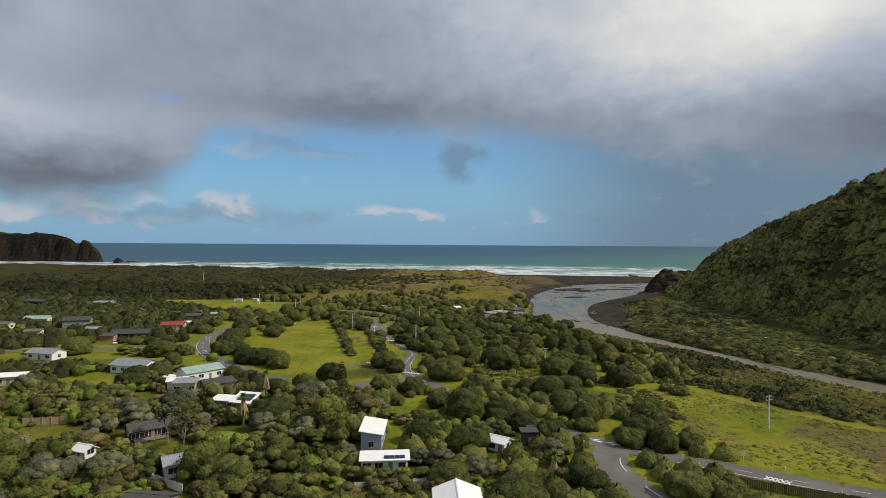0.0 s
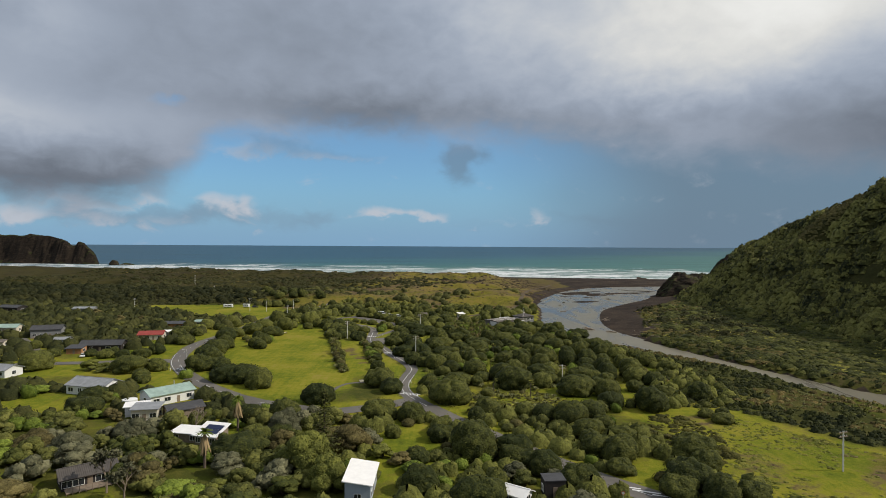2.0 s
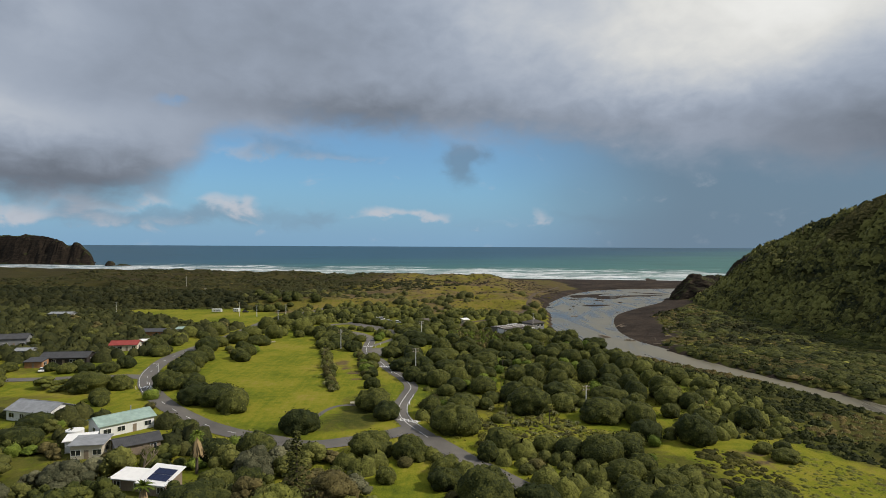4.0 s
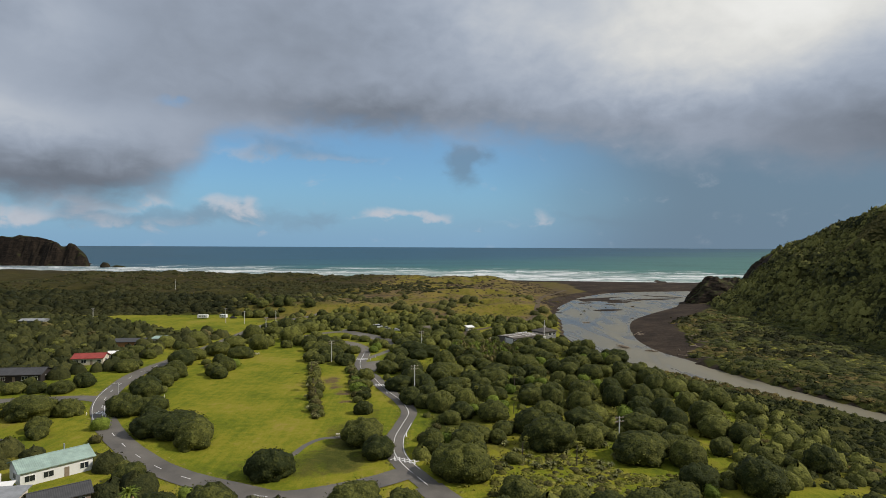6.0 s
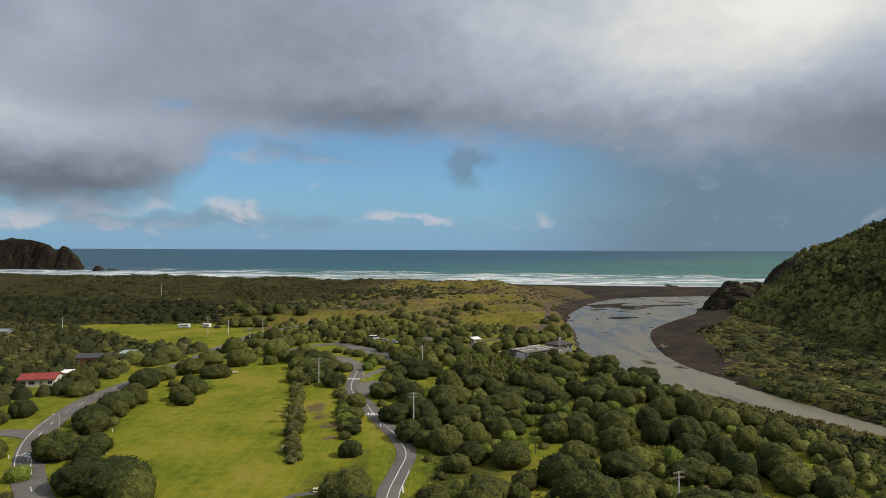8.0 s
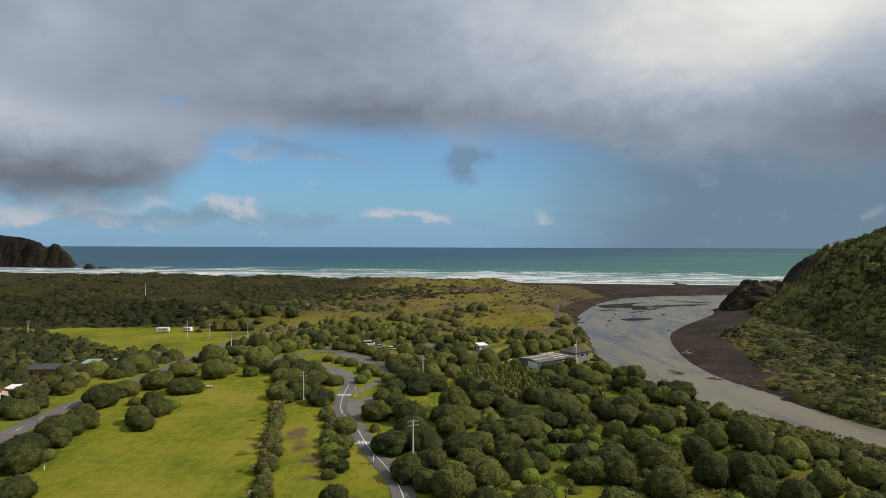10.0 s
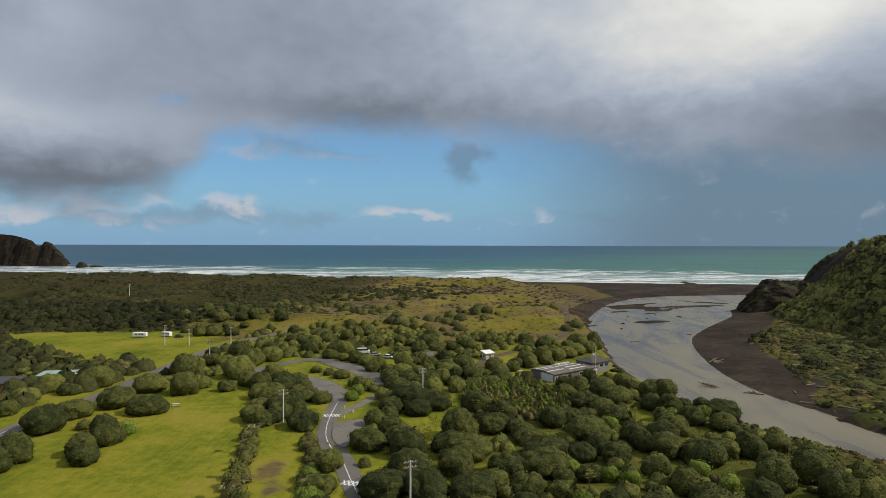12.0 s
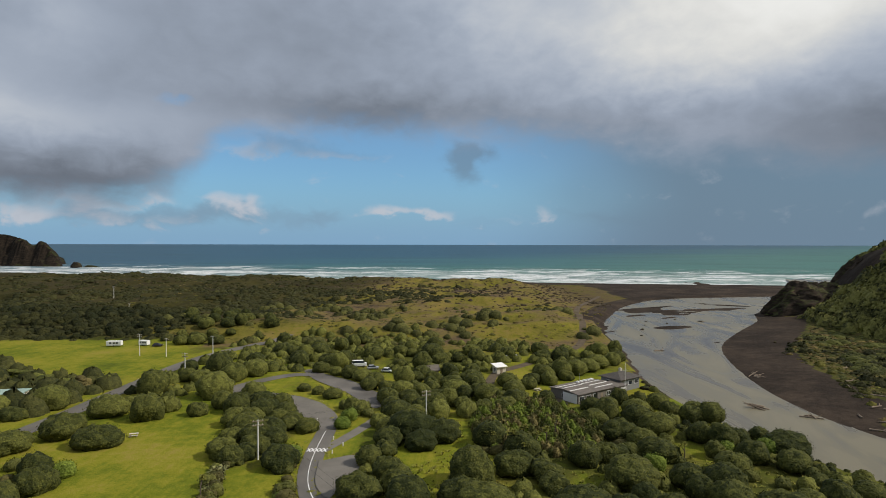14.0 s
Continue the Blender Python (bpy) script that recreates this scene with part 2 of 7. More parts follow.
def make_rock(name="dark_rock", tone=1.0):
    m, t, b = material(name, 0.9, 0.12)
    p = world_pos(t)
    st = node(t, "ShaderNodeMapping", p, None, None, (0.25, 0.25, 0.9)).outputs[0]
    n1 = noise_tex(t, st, 0.5, 7, 0.7, 0.4)
    n2 = noise_tex(t, p, 0.08, 4, 0.6)
    rock = ramp(t, n1, [(q, tuple(c * tone for c in col)) for q, col in ((0.3, (0.013, 0.010, 0.008)), (0.5, (0.033, 0.025, 0.018)), (0.7, (0.080, 0.056, 0.037)))])
    green = ramp(t, n1, [(q, tuple(c * tone for c in col)) for q, col in ((0.3, (0.016, 0.020, 0.007)), (0.7, (0.075, 0.080, 0.026)))])
    nz = node(t, "ShaderNodeSeparateXYZ", node(t, "ShaderNodeNewGeometry").outputs["True Normal"]).outputs[2]
    f = smooth(t, maths(t, "ADD", nz, maths(t, "MULTIPLY", maths(t, "SUBTRACT", n2, 0.5), 1.4)), 0.55, 0.85)
    t.links.new(mixc(t, f, rock, green), b.inputs["Base Color"])
    bump(t, b, n1, 1.0, 1.2)
    return m


def make_asphalt():
    m, t, b = material("asphalt", 0.8, 0.1)
    p = world_pos(t)
    n1 = noise_tex(t, p, 0.12, 4, 0.6)
    n2 = noise_tex(t, p, 9.0, 3, 0.7)
    f = maths(t, "ADD", maths(t, "MULTIPLY", n1, 0.75), maths(t, "MULTIPLY", n2, 0.25))
    t.links.new(ramp(t, f, [(0.35, (0.098, 0.090, 0.080)), (0.5, (0.138, 0.127, 0.113)), (0.65, (0.185, 0.170, 0.150))]), b.inputs["Base Color"])
    t.links.new(ramp(t, n1, [(0.4, 0.55), (0.6, 0.85)]), b.inputs["Roughness"])
    bump(t, b, n2, 0.3, 0.02)
    return m


def make_sea():
    m, t, b = material("sea_water", 0.5, 0.03)
    p = world_pos(t)
    s = node(t, "ShaderNodeSeparateXYZ", p)
    # distance off the shore, whose line slants
    off = maths(t, "SUBTRACT", maths(t, "ADD", s.outputs[1], maths(t, "MULTIPLY", s.outputs[0], 0.17)), 985.0)
    flat = node(t, "ShaderNodeMapping", p, None, (0, 0, radians(9.5)), (0.25, 1.0, 1.0)).outputs[0]
    n1 = noise_tex(t, flat, 0.012, 5, 0.6)
    n2 = noise_tex(t, flat, 0.06, 5, 0.7)
    n3 = noise_tex(t, flat, 0.0025, 3, 0.5)
    # shoals show green, deep water slate blue
    deep = smooth(t, maths(t, "ADD", maths(t, "ADD", off, maths(t, "MULTIPLY", s.outputs[0], -1.1)), maths(t, "MULTIPLY", n3, 1500.0)), 500.0, 2300.0)
    col = mixc(t, deep, (0.052, 0.150, 0.125), (0.024, 0.078, 0.125))
    col = mixc(t, maths(t, "MULTIPLY", smooth(t, n1, 0.45, 0.65), 0.4), col, (0.02, 0.05, 0.055))
    # breaker lines: bent rows of foam, thicker towards the sand
    ph = maths(t, "ADD", maths(t, "MULTIPLY", off, 0.018), maths(t, "MULTIPLY", n1, 5.0))
    row = maths(t, "FRACT", ph)
    near = smooth(t, maths(t, "MULTIPLY", off, -1.0), -430.0, -30.0)
    cut = maths(t, "SUBTRACT", 0.93, maths(t, "MULTIPLY", near, 0.46))
    brk = smooth(t, maths(t, "SUBTRACT", maths(t, "ADD", row, maths(t, "MULTIPLY", maths(t, "SUBTRACT", n2, 0.5), 0.7)), cut), 0.0, 0.15)
    n4 = noise_tex(t, flat, 0.22, 4, 0.75)
    brk = maths(t, "MULTIPLY", brk, smooth(t, n4, 0.30, 0.56))
    wash = maths(t, "MULTIPLY", smooth(t, maths(t, "MULTIPLY", off, -1.0), -230.0, -120.0), smooth(t, n4, 0.36, 0.62))
    brk = maths(t, "MAXIMUM", brk, maths(t, "MULTIPLY", wash, 0.55))
    foam = maths(t, "MULTIPLY", brk, smooth(t, near, 0.0, 0.12), clamp=True)
    cap = maths(t, "MULTIPLY", smooth(t, n2, 0.70, 0.76), 0.35)
    foam = maths(t, "MAXIMUM", foam, cap)
    t.links.new(mixc(t, foam, col, (0.68, 0.70, 0.70)), b.inputs["Base Color"])
    t.links.new(ramp(t, foam, [(0.0, 0.38), (1.0, 0.9)]), b.inputs["Roughness"])
    bump(t, b, maths(t, "ADD", n2, maths(t, "MULTIPLY", foam, 0.5)), 0.8, 1.5)
    return m


def make_river():
    m, t, b = material("river_water", 0.3, 0.10)
    p = world_pos(t)
    n2 = noise_tex(t, p, 0.9, 4, 0.6)
    # streaks of silt drawn out along the bends of the stream
    flow = node(t, "ShaderNodeMapping", p, None, (0, 0, radians(16)), (0.040, 0.012, 1.0)).outputs[0]
    n1 = noise_tex(t, flow, 1.0, 5, 0.55, 2.2)
    n3 = noise_tex(t, p, 0.014, 3, 0.5)
    y = node(t, "ShaderNodeSeparateXYZ", p).outputs[1]
    silt = maths(t, "ADD", maths(t, "ADD", maths(t, "MULTIPLY", n1, 0.75), maths(t, "MULTIPLY", n3, 0.25)), maths(t, "MULTIPLY", smooth(t, y, 560.0, 330.0), 0.05))
    t.links.new(ramp(t, silt, [(0.36, (0.075, 0.067, 0.057)), (0.46, (0.120, 0.110, 0.082)), (0.52, (0.150, 0.137, 0.097)), (0.60, (0.178, 0.160, 0.110))]), b.inputs["Base Color"])
    t.links.new(ramp(t, silt, [(0.40, 0.20), (0.55, 0.36)]), b.inputs["Roughness"])
    bump(t, b, n2, 0.10, 0.06)
    return m


M_GROUND, M_ROCK, M_ASPHALT, M_SEA, M_RIVER = make_ground(), make_rock(), make_asphalt(), make_sea(), make_river()
M_HEADLAND = make_rock("headland_rock", 0.62)
M_TREE = leafy("coastal_tree_leaves", (0.024, 0.031, 0.009), (0.160, 0.164, 0.036), gain=1.15, pebble=2.1)
M_BUSH = leafy("bush_leaves", (0.038, 0.046, 0.013), (0.198, 0.198, 0.050))
M_HILL = leafy("hill_bush_leaves", (0.016, 0.021, 0.009), (0.182, 0.178, 0.050), broad=0.75, gain=1.8, pebble=1.0)
M_FLAT = leafy("river_flat_leaves", (0.018, 0.024, 0.008), (0.096, 0.102, 0.024), broad=0.55, gain=1.4, pebble=1.1)
# dark scrub leaves, made darker still for cloud shade over the left
M_DARK_LEAF = leafy("dark_coastal_leaves", (0.016, 0.020, 0.007), (0.068, 0.066, 0.021), broad=0.5, pebble=0.9)
# leaves coloured darker to stand for cloud shade on the far village trees
M_MASS = leafy("massed_leaves", (0.027, 0.032, 0.011), (0.124, 0.122, 0.034))
M_OCHRE = leafy("ochre_scrub", (0.044, 0.036, 0.012), (0.185, 0.142, 0.048), broad=0.6, pebble=1.0)
M_UMBER = leafy("brown_dune_scrub", (0.026, 0.021, 0.012), (0.125, 0.093, 0.055), broad=0.5, pebble=1.0)
M_OLIVE = leafy("olive_dune_scrub", (0.036, 0.037, 0.010), (0.180, 0.166, 0.032), broad=0.6, pebble=1.0)
M_BROWN = leafy("brownish_leaves", (0.048, 0.042, 0.016), (0.205, 0.170, 0.064))
M_SCRUB = leafy("scrub_leaves", (0.042, 0.043, 0.015), (0.175, 0.150, 0.050))
M_BRIGHT = leafy("bright_leaves", (0.060, 0.090, 0.013), (0.235, 0.290, 0.045))
M_GREY = leafy("grey_leaves", (0.046, 0.050, 0.026), (0.205, 0.198, 0.110))
M_PINE = leafy("pine_needles", (0.034, 0.043, 0.012), (0.172, 0.180, 0.038))
M_GRASS = leafy("long_grass", (0.090, 0.102, 0.016), (0.290, 0.270, 0.056))
M_FLAX = leafy("flax_blades", (0.110, 0.120, 0.040), (0.360, 0.350, 0.150))
M_STRAW = plain("dry_fronds", (0.34, 0.25, 0.13), 0.9, 0.1)
M_BARK = plain("bark", (0.12, 0.095, 0.075), 0.95, 0.1)
M_PAINT = plain("road_paint", (0.72, 0.72, 0.70), 0.6, 0.3, vary=0.12)
M_WHITE = plain("white_paint", (0.74, 0.74, 0.72), 0.55, 0.35, vary=0.07)
M_CREAM = plain("cream_paint", (0.58, 0.53, 0.43), 0.6, 0.3, vary=0.08)
M_GREYW = plain("grey_weatherboard", (0.22, 0.225, 0.225), 0.75, 0.15, vary=0.1)
M_BROWNW = plain("brown_grey_weatherboard", (0.175, 0.158, 0.138), 0.8, 0.15, vary=0.14)
M_BLUEW = plain("blue_grey_cladding", (0.33, 0.38, 0.44), 0.6, 0.3, vary=0.08)
M_DARKW = plain("dark_stained_boards", (0.035, 0.03, 0.028), 0.75, 0.25)
M_WOOD = plain("weathered_timber", (0.24, 0.19, 0.14), 0.85, 0.2)
M_CEDAR = plain("orange_timber", (0.36, 0.19, 0.09), 0.75, 0.2)
M_POLE = plain("concrete_grey", (0.66, 0.65, 0.61), 0.85, 0.2)
M_GLASS = plain("window_glass", (0.02, 0.025, 0.03), 0.06, 0.6, vary=0.05)
M_TIN_W = ribbed("white_roof_sheet", (0.82, 0.81, 0.78), pitch=14.0, strength=0.08, stain=0.06)
M_TIN_G = ribbed("grey_roof_sheet", (0.27, 0.28, 0.29))
M_TIN_D = ribbed("dark_roof_sheet", (0.07, 0.07, 0.072))
M_TIN_GREEN = ribbed("pale_green_roof_sheet", (0.30, 0.40, 0.35))
M_TIN_RED = ribbed("red_roof_sheet", (0.30, 0.06, 0.05))
M_TIN_BR = ribbed("brown_roof_sheet", (0.15, 0.13, 0.11))
M_TIN_DB = ribbed("brown_grey_roof_sheet", (0.085, 0.075, 0.066))
M_SOLAR = plain("solar_cells", (0.014, 0.022, 0.060), 0.4, 0.25, vary=0.1)
M_METAL = plain("galvanised_steel", (0.45, 0.46, 0.47), 0.45, 0.5, 0.6)
M_RUBBER = plain("black_rubber", (0.02, 0.02, 0.02), 0.8, 0.2)
M_RED = plain("red_paint", (0.5, 0.05, 0.04), 0.5, 0.4)
M_YELLOW = plain("yellow_paint", (0.65, 0.42, 0.03), 0.5, 0.4)
M_TAN = plain("new_tan_timber", (0.46, 0.34, 0.19), 0.8, 0.15, vary=0.12)
M_PALING = plain("brown_stained_palings", (0.105, 0.070, 0.048), 0.85, 0.15, vary=0.3)
M_BLUE = plain("blue_paint", (0.05, 0.22, 0.5), 0.4, 0.4)
M_GRAVEL = plain("pale_gravel", (0.165, 0.152, 0.132), 0.95, 0.1, vary=0.2, scale=0.2, grain=5)
M_DIRT = plain("bare_earth", (0.105, 0.082, 0.056), 0.95, 0.1, vary=0.3, scale=0.3, grain=4)

# ---- the lie of the land ----


def along(pts, step):
    """A smooth line through the points, sampled every step metres."""
    p = np.array(pts, float)
    p = np.vstack([2 * p[0] - p[1], p, 2 * p[-1] - p[-2]])
    out = []
    for i in range(1, len(p) - 2):
        n = max(2, int(np.linalg.norm(p[i + 1] - p[i]) / step))
        for k in range(n):
            s = k / n
            out.append(0.5 * (2 * p[i] + (p[i + 1] - p[i - 1]) * s + (2 * p[i - 1] - 5 * p[i] + 4 * p[i + 1] - p[i + 2]) * s * s
                              + (3 * p[i] - p[i - 1] - 3 * p[i + 1] + p[i + 2]) * s ** 3))
    out.append(p[-2])
    return np.array(out)


def away(x, y, line):
    """How far each place lies from a line of points."""
    best = np.full(np.shape(x), 1e9)
    for (ax, ay), (bx, by) in zip(line[:-1], line[1:]):
        dx, dy = bx - ax, by - ay
        s = np.clip(((x - ax) * dx + (y - ay) * dy) / (dx * dx + dy * dy + 1e-9), 0, 1)
        best = np.minimum(best, (x - ax - s * dx) ** 2 + (y - ay - s * dy) ** 2)
    return np.sqrt(best)


def inside(x, y, poly):
    r = np.zeros(np.shape(x), bool)
    n = len(poly)
    for i in range(n):
        (ax, ay), (bx, by) = poly[i], poly[(i + 1) % n]
        c = (ay > y) != (by > y)
        r ^= c & (x < (bx - ax) * (y - ay) / (by - ay + 1e-12) + ax)
    return r


def ease(v, lo, hi):
    s = np.clip((v - lo) / (hi - lo), 0, 1)
    return s * s * (3 - 2 * s)


def rough(x, y, size, seed=0):
    """Smooth value noise, about -1 to 1, on arrays."""
    x, y = np.asarray(x, float) / size + seed * 17.3, np.asarray(y, float) / size - seed * 9.1
    xi, yi = np.floor(x), np.floor(y)
    fx, fy = x - xi, y - yi
    fx, fy = fx * fx * (3 - 2 * fx), fy * fy * (3 - 2 * fy)

    def h(a, b):
        v = np.sin(a * 127.1 + b * 311.7) * 43758.5453
        return (v - np.floor(v)) * 2 - 1
    return (h(xi, yi) * (1 - fx) + h(xi + 1, yi) * fx) * (1 - fy) + (h(xi, yi + 1) * (1 - fx) + h(xi + 1, yi + 1) * fx) * fy


def fbm(x, y, size, seed=0, octaves=4):
    v, a = 0, 1.0
    for k in range(octaves):
        v = v + a * rough(x, y, size / 2 ** k, seed + k)
        a *= 0.5
    return v / 1.9


# the river's two banks, from upstream to the mouth
BANK_S = [(190, 60), (162, 130), (146, 184), (131, 215), (117, 257), (95, 293), (78, 320), (68, 360), (65, 395), (69, 425), (76, 465), (79, 510),
          (96, 565), (134, 645), (190, 702), (300, 730), (420, 790), (520, 980)]
BANK_N = [(205, 60), (182, 150), (160, 204), (141, 232), (125, 271), (113, 305), (103, 338), (98, 358), (98, 384), (106, 424), (122, 470), (150, 512),
          (188, 562), (215, 610), (300, 660), (440, 700), (620, 800), (720, 980)]
RIVER = np.vstack([along(BANK_S, 6), along(BANK_N, 6)[::-1]])
ROADS = {
    "main_road": ([(150, 92), (110, 101), (85, 109), (70, 117), (53, 128), (41, 136), (28, 150), (17, 165), (5, 182), (-4, 197)], 6.2),
    "beach_road": ([(-3, 195.5), (-11, 211), (-13, 224), (-12, 236),
                   (-11, 248), (-14.5, 261), (-19, 271), (-22.4, 279.3), (-27, 292.5), (-31.2, 301), (-33.8, 309.5), (-35.3, 321), (-36, 338)], 4.7),
    "side_road": ([(-230, 232), (-190, 246), (-161, 252), (-134, 257), (-114, 261), (-104, 258)], 5.4),
    "field_road": ([(-8, 204), (-18, 196.5), (-32, 191), (-44, 195.5), (-60, 204), (-76, 218), (-92, 237), (-104, 257), (-111, 278), (-114, 300), (-112, 325), (-110, 350),
                    (-109, 385), (-106, 425), (-95, 455), (-82, 475)], 6.0),
}
ROADS.update({
    "loop_road": ([(-36, 338), (-39, 352), (-50, 366), (-62, 372), (-74, 378), (-70, 388), (-60, 398), (-50, 396), (-40, 384), (-29, 366)], 4.8),
    "short_road": ([(41, 136), (37, 124), (39, 110), (44, 96), (48, 80)], 8.0),
    "driveway": ([(-161, 252), (-172, 275), (-190, 296), (-205, 312)], 3.6),
})
LINES = {k: along(p, 3.0) for k, (p, w) in ROADS.items()}
FIELD = [(-88, 252), (-96, 290), (-104, 330), (-92, 345), (-76, 372), (-64, 352), (-55, 306), (-44, 262), (-38, 240), (-28, 226), (-38, 212), (-54, 214), (-66, 232)]
STRIP = [(-48, 308), (-41, 318), (-34, 292), (-28, 262), (-26, 238), (-35, 240), (-42, 268)]
FAR_FIELD = [(-226, 450), (-216, 465), (-200, 466), (-165, 468), (-138, 466), (-124, 444), (-112, 425), (-116, 394), (-138, 396), (-166, 411), (-196, 433)]
BANK_FIELD = [(62, 190), (80, 194), (92, 172), (104, 156), (128, 128), (112, 104), (91, 114), (68, 126), (60, 146)]
LAWNS = [FIELD, STRIP, FAR_FIELD, BANK_FIELD,
         [(-150, 238), (-112, 236), (-104, 252), (-130, 254), (-152, 248)], [(-13, 157), (-5, 158), (0, 174), (-12, 178)], [(-38, 186), (-35, 184), (-33, 162), (-36, 160)], [(-66, 128), (-57, 131), (-56, 138), (-63, 137)], [(-134, 196), (-120, 190), (-106, 190), (-112, 199), (-128, 204)], [(8, 213), (24, 218), (41, 209), (51, 205), (48, 198), (21, 194), (10, 192)], [(36, 150), (44, 155), (48, 147), (40, 143)], [(54, 186), (61, 184), (63, 194), (56, 195)],
         [(-96, 214), (-76, 206), (-66, 192), (-92, 196)]]
LAWNS += [[(-130, 266), (-118, 268), (-119, 300), (-132, 292)],
         [(49, 332), (55, 322), (58, 312), (51, 316)], [(19, 303), (25, 304), (28.5, 315), (21, 314)], [(-15, 323), (-4, 324), (-7, 314), (-13, 309)], [(-15, 300), (-12, 312), (-9, 306)], [(55, 362), (60, 360), (61, 350), (56, 352)], [(20, 362), (27, 372), (24, 378), (17, 372)], [(-18, 300), (-4, 304), (-2, 326), (-14, 330)]]


WORN = [(-41, 286, 4.0, 8), (-33.5, 269, 4.5, 4), (-37, 277, 3, 5), (-31, 259, 3, 3)]


def coast(x):
    return np.where(x < 0, 990 - 0.2 * x, 990 - 0.14 * x)


# bars of dark sand: place, half length, half width, bearing
BARS = [(127, 532, 22, 9, 22), (213, 650, 28, 7, -25), (185, 619, 24, 4, -9), (190, 622, 46, 9, 19), (200, 664, 12, 3, -37), (127, 475, 14, 3, 80), (140, 575, 13, 3, 35)]
RIDGE_Y = [-400, 0, 200, 300, 400, 500, 560, 600, 625, 648, 675]
RIDGE_X = [460, 400, 360, 335, 308, 290, 291, 293, 294, 300, 304]
RIDGE_Z = [170, 165, 149, 126, 99, 66, 51, 43, 34, 8, -20]
FOOT_X = [230, 222, 214, 210, 205, 206, 216, 240, 262, 288, 296]


def river_gap(x, y):
    """Distance to the nearer bank, and whether a place lies in the river; reckoned only near it."""
    dist, ins = np.full(x.shape, 1e3), np.zeros(x.shape, bool)
    m = (x > 20) & (x < 800) & (y > 20) & (y < 1050)
    dist[m] = np.minimum(away(x[m], y[m], along(BANK_S, 14)), away(x[m], y[m], along(BANK_N, 14)))
    ins[m] = inside(x[m], y[m], RIVER)
    return dist, ins


def height(x, y):
    x, y = np.asarray(x, float), np.asarray(y, float)
    z = -0.35 * np.abs(fbm(x, y, 60, 3)) * np.ones_like(x)
    # dunes behind the beach
    d = ease(coast(x) - y, 90, 200) * (1 - ease(x, 40, 110))
    bent = y + 26 * fbm(x, y, 90, 5) + 7 * fbm(x, y, 26, 6)
    banks = 4.6 * ease(bent, 466, 492) - 2.6 * ease(bent, 530, 560) + 3.6 * ease(bent, 590, 625) - 2.8 * ease(bent, 665, 700) + 3.8 * ease(bent, 745, 790)
    hum = 5.2 * fbm(x, y, 40, 8) + 3.4 * (0.45 - np.abs(fbm(x, y * 1.5, 26, 9))) + 1.9 * fbm(x, y, 12, 10)
    z = z + d * (banks + ease(bent, 462, 510) * hum)
    z = z + 2.2 * ease(-x, 230, 520) * ease(y, 430, 640) * ease(coast(x) - y, 120, 330) * (1 + 0.4 * fbm(x, y, 120, 2))
    z = z + 10 * ease(-x, 230, 420) * ease(y, 100, 300) * (1 - ease(y, 400, 520))
    # beach falls to the sea
    z = z - 6.5 * ease(y - coast(x), -170, 110) - 0.8 * ease(y, 560, 720) * ease(x, 60, 110)
    # hill
    xr, zr, xf = np.interp(y, RIDGE_Y, RIDGE_X), np.interp(y, RIDGE_Y, RIDGE_Z), np.interp(y, RIDGE_Y, FOOT_X)
    gully = 1.15 * fbm(x, y * 0.55, 80, 11) + 0.8 * (0.35 - np.abs(fbm(x * 0.6, y, 46, 12))) + 0.25 * fbm(x, y, 22, 13)
    xf = xf + 9 * fbm(x * 0.3, y, 60, 14)
    up = np.clip((x - xf) / (xr - xf), 0, 1)
    hz = zr * (0.75 * up + 0.25 * ease(up, 0, 1)) + 19 * gully * np.sin(np.clip(up, 0, 1) * 3.14159) * np.clip(zr / 80, 0, 1)
    hz = np.where(x > xr, zr - 0.25 * (x - xr) + 10 * gully * ease(x - xr, 0, 60), hz)
    z = np.where(x > xf, np.maximum(z, hz), z)
    # river bed
    dist, ins = river_gap(x, y)
    sd = np.where(ins, -dist, dist)
    bed = -3.1
    # bars of sand drawn out along the stream
    bars = np.clip(fbm((x * 0.55 + y * 0.3), (y * 0.62 - x * 0.45) * 2.6, 42, 21) * 2.1, -1, 1) * ease(y, 380, 450) * (1 - ease(y, 640, 720))
    bed = bed + 1.0 * np.clip(bars, -0.4, 1)
    for cx, cy, hl, hw, ang in BARS:
        c, s = math.cos(radians(ang)), math.sin(radians(ang))
        a, b = ((x - cx) * c + (y - cy) * s) / hl, (-(x - cx) * s + (y - cy) * c) / hw
        bed = np.maximum(bed, -3.1 + 1.5 * np.clip(1.25 - np.sqrt(a * a + b * b) + 0.25 * fbm(x, y, 14, 5), 0, 0.8))
    steep = np.where(x > 0.5 * (np.interp(y, [p[1] for p in BANK_S], [p[0] for p in BANK_S]) + np.interp(y, [p[1] for p in BANK_N], [p[0] for p in BANK_N])), 30.0, 6.0)
    steep = np.where((y < 330), 4.0, steep)
    k = ease(-sd, -steep, 1.5)
    z = np.where(sd < 30, z * (1 - k) + np.where(ins, np.minimum(bed, -1.75), -2.3) * k, z)
    z = np.where(y > coast(x) - 40, np.minimum(z, -3.0 - 2.0 * ease(y - coast(x), -40, 40)), z)
    return z


# lookup of the lie of the land on a two-metre net, for standing things on it
NET_X, NET_Y = np.arange(-640, 420, 2.0), np.arange(40, 920, 2.0)
NET = height(*np.meshgrid(NET_X, NET_Y))


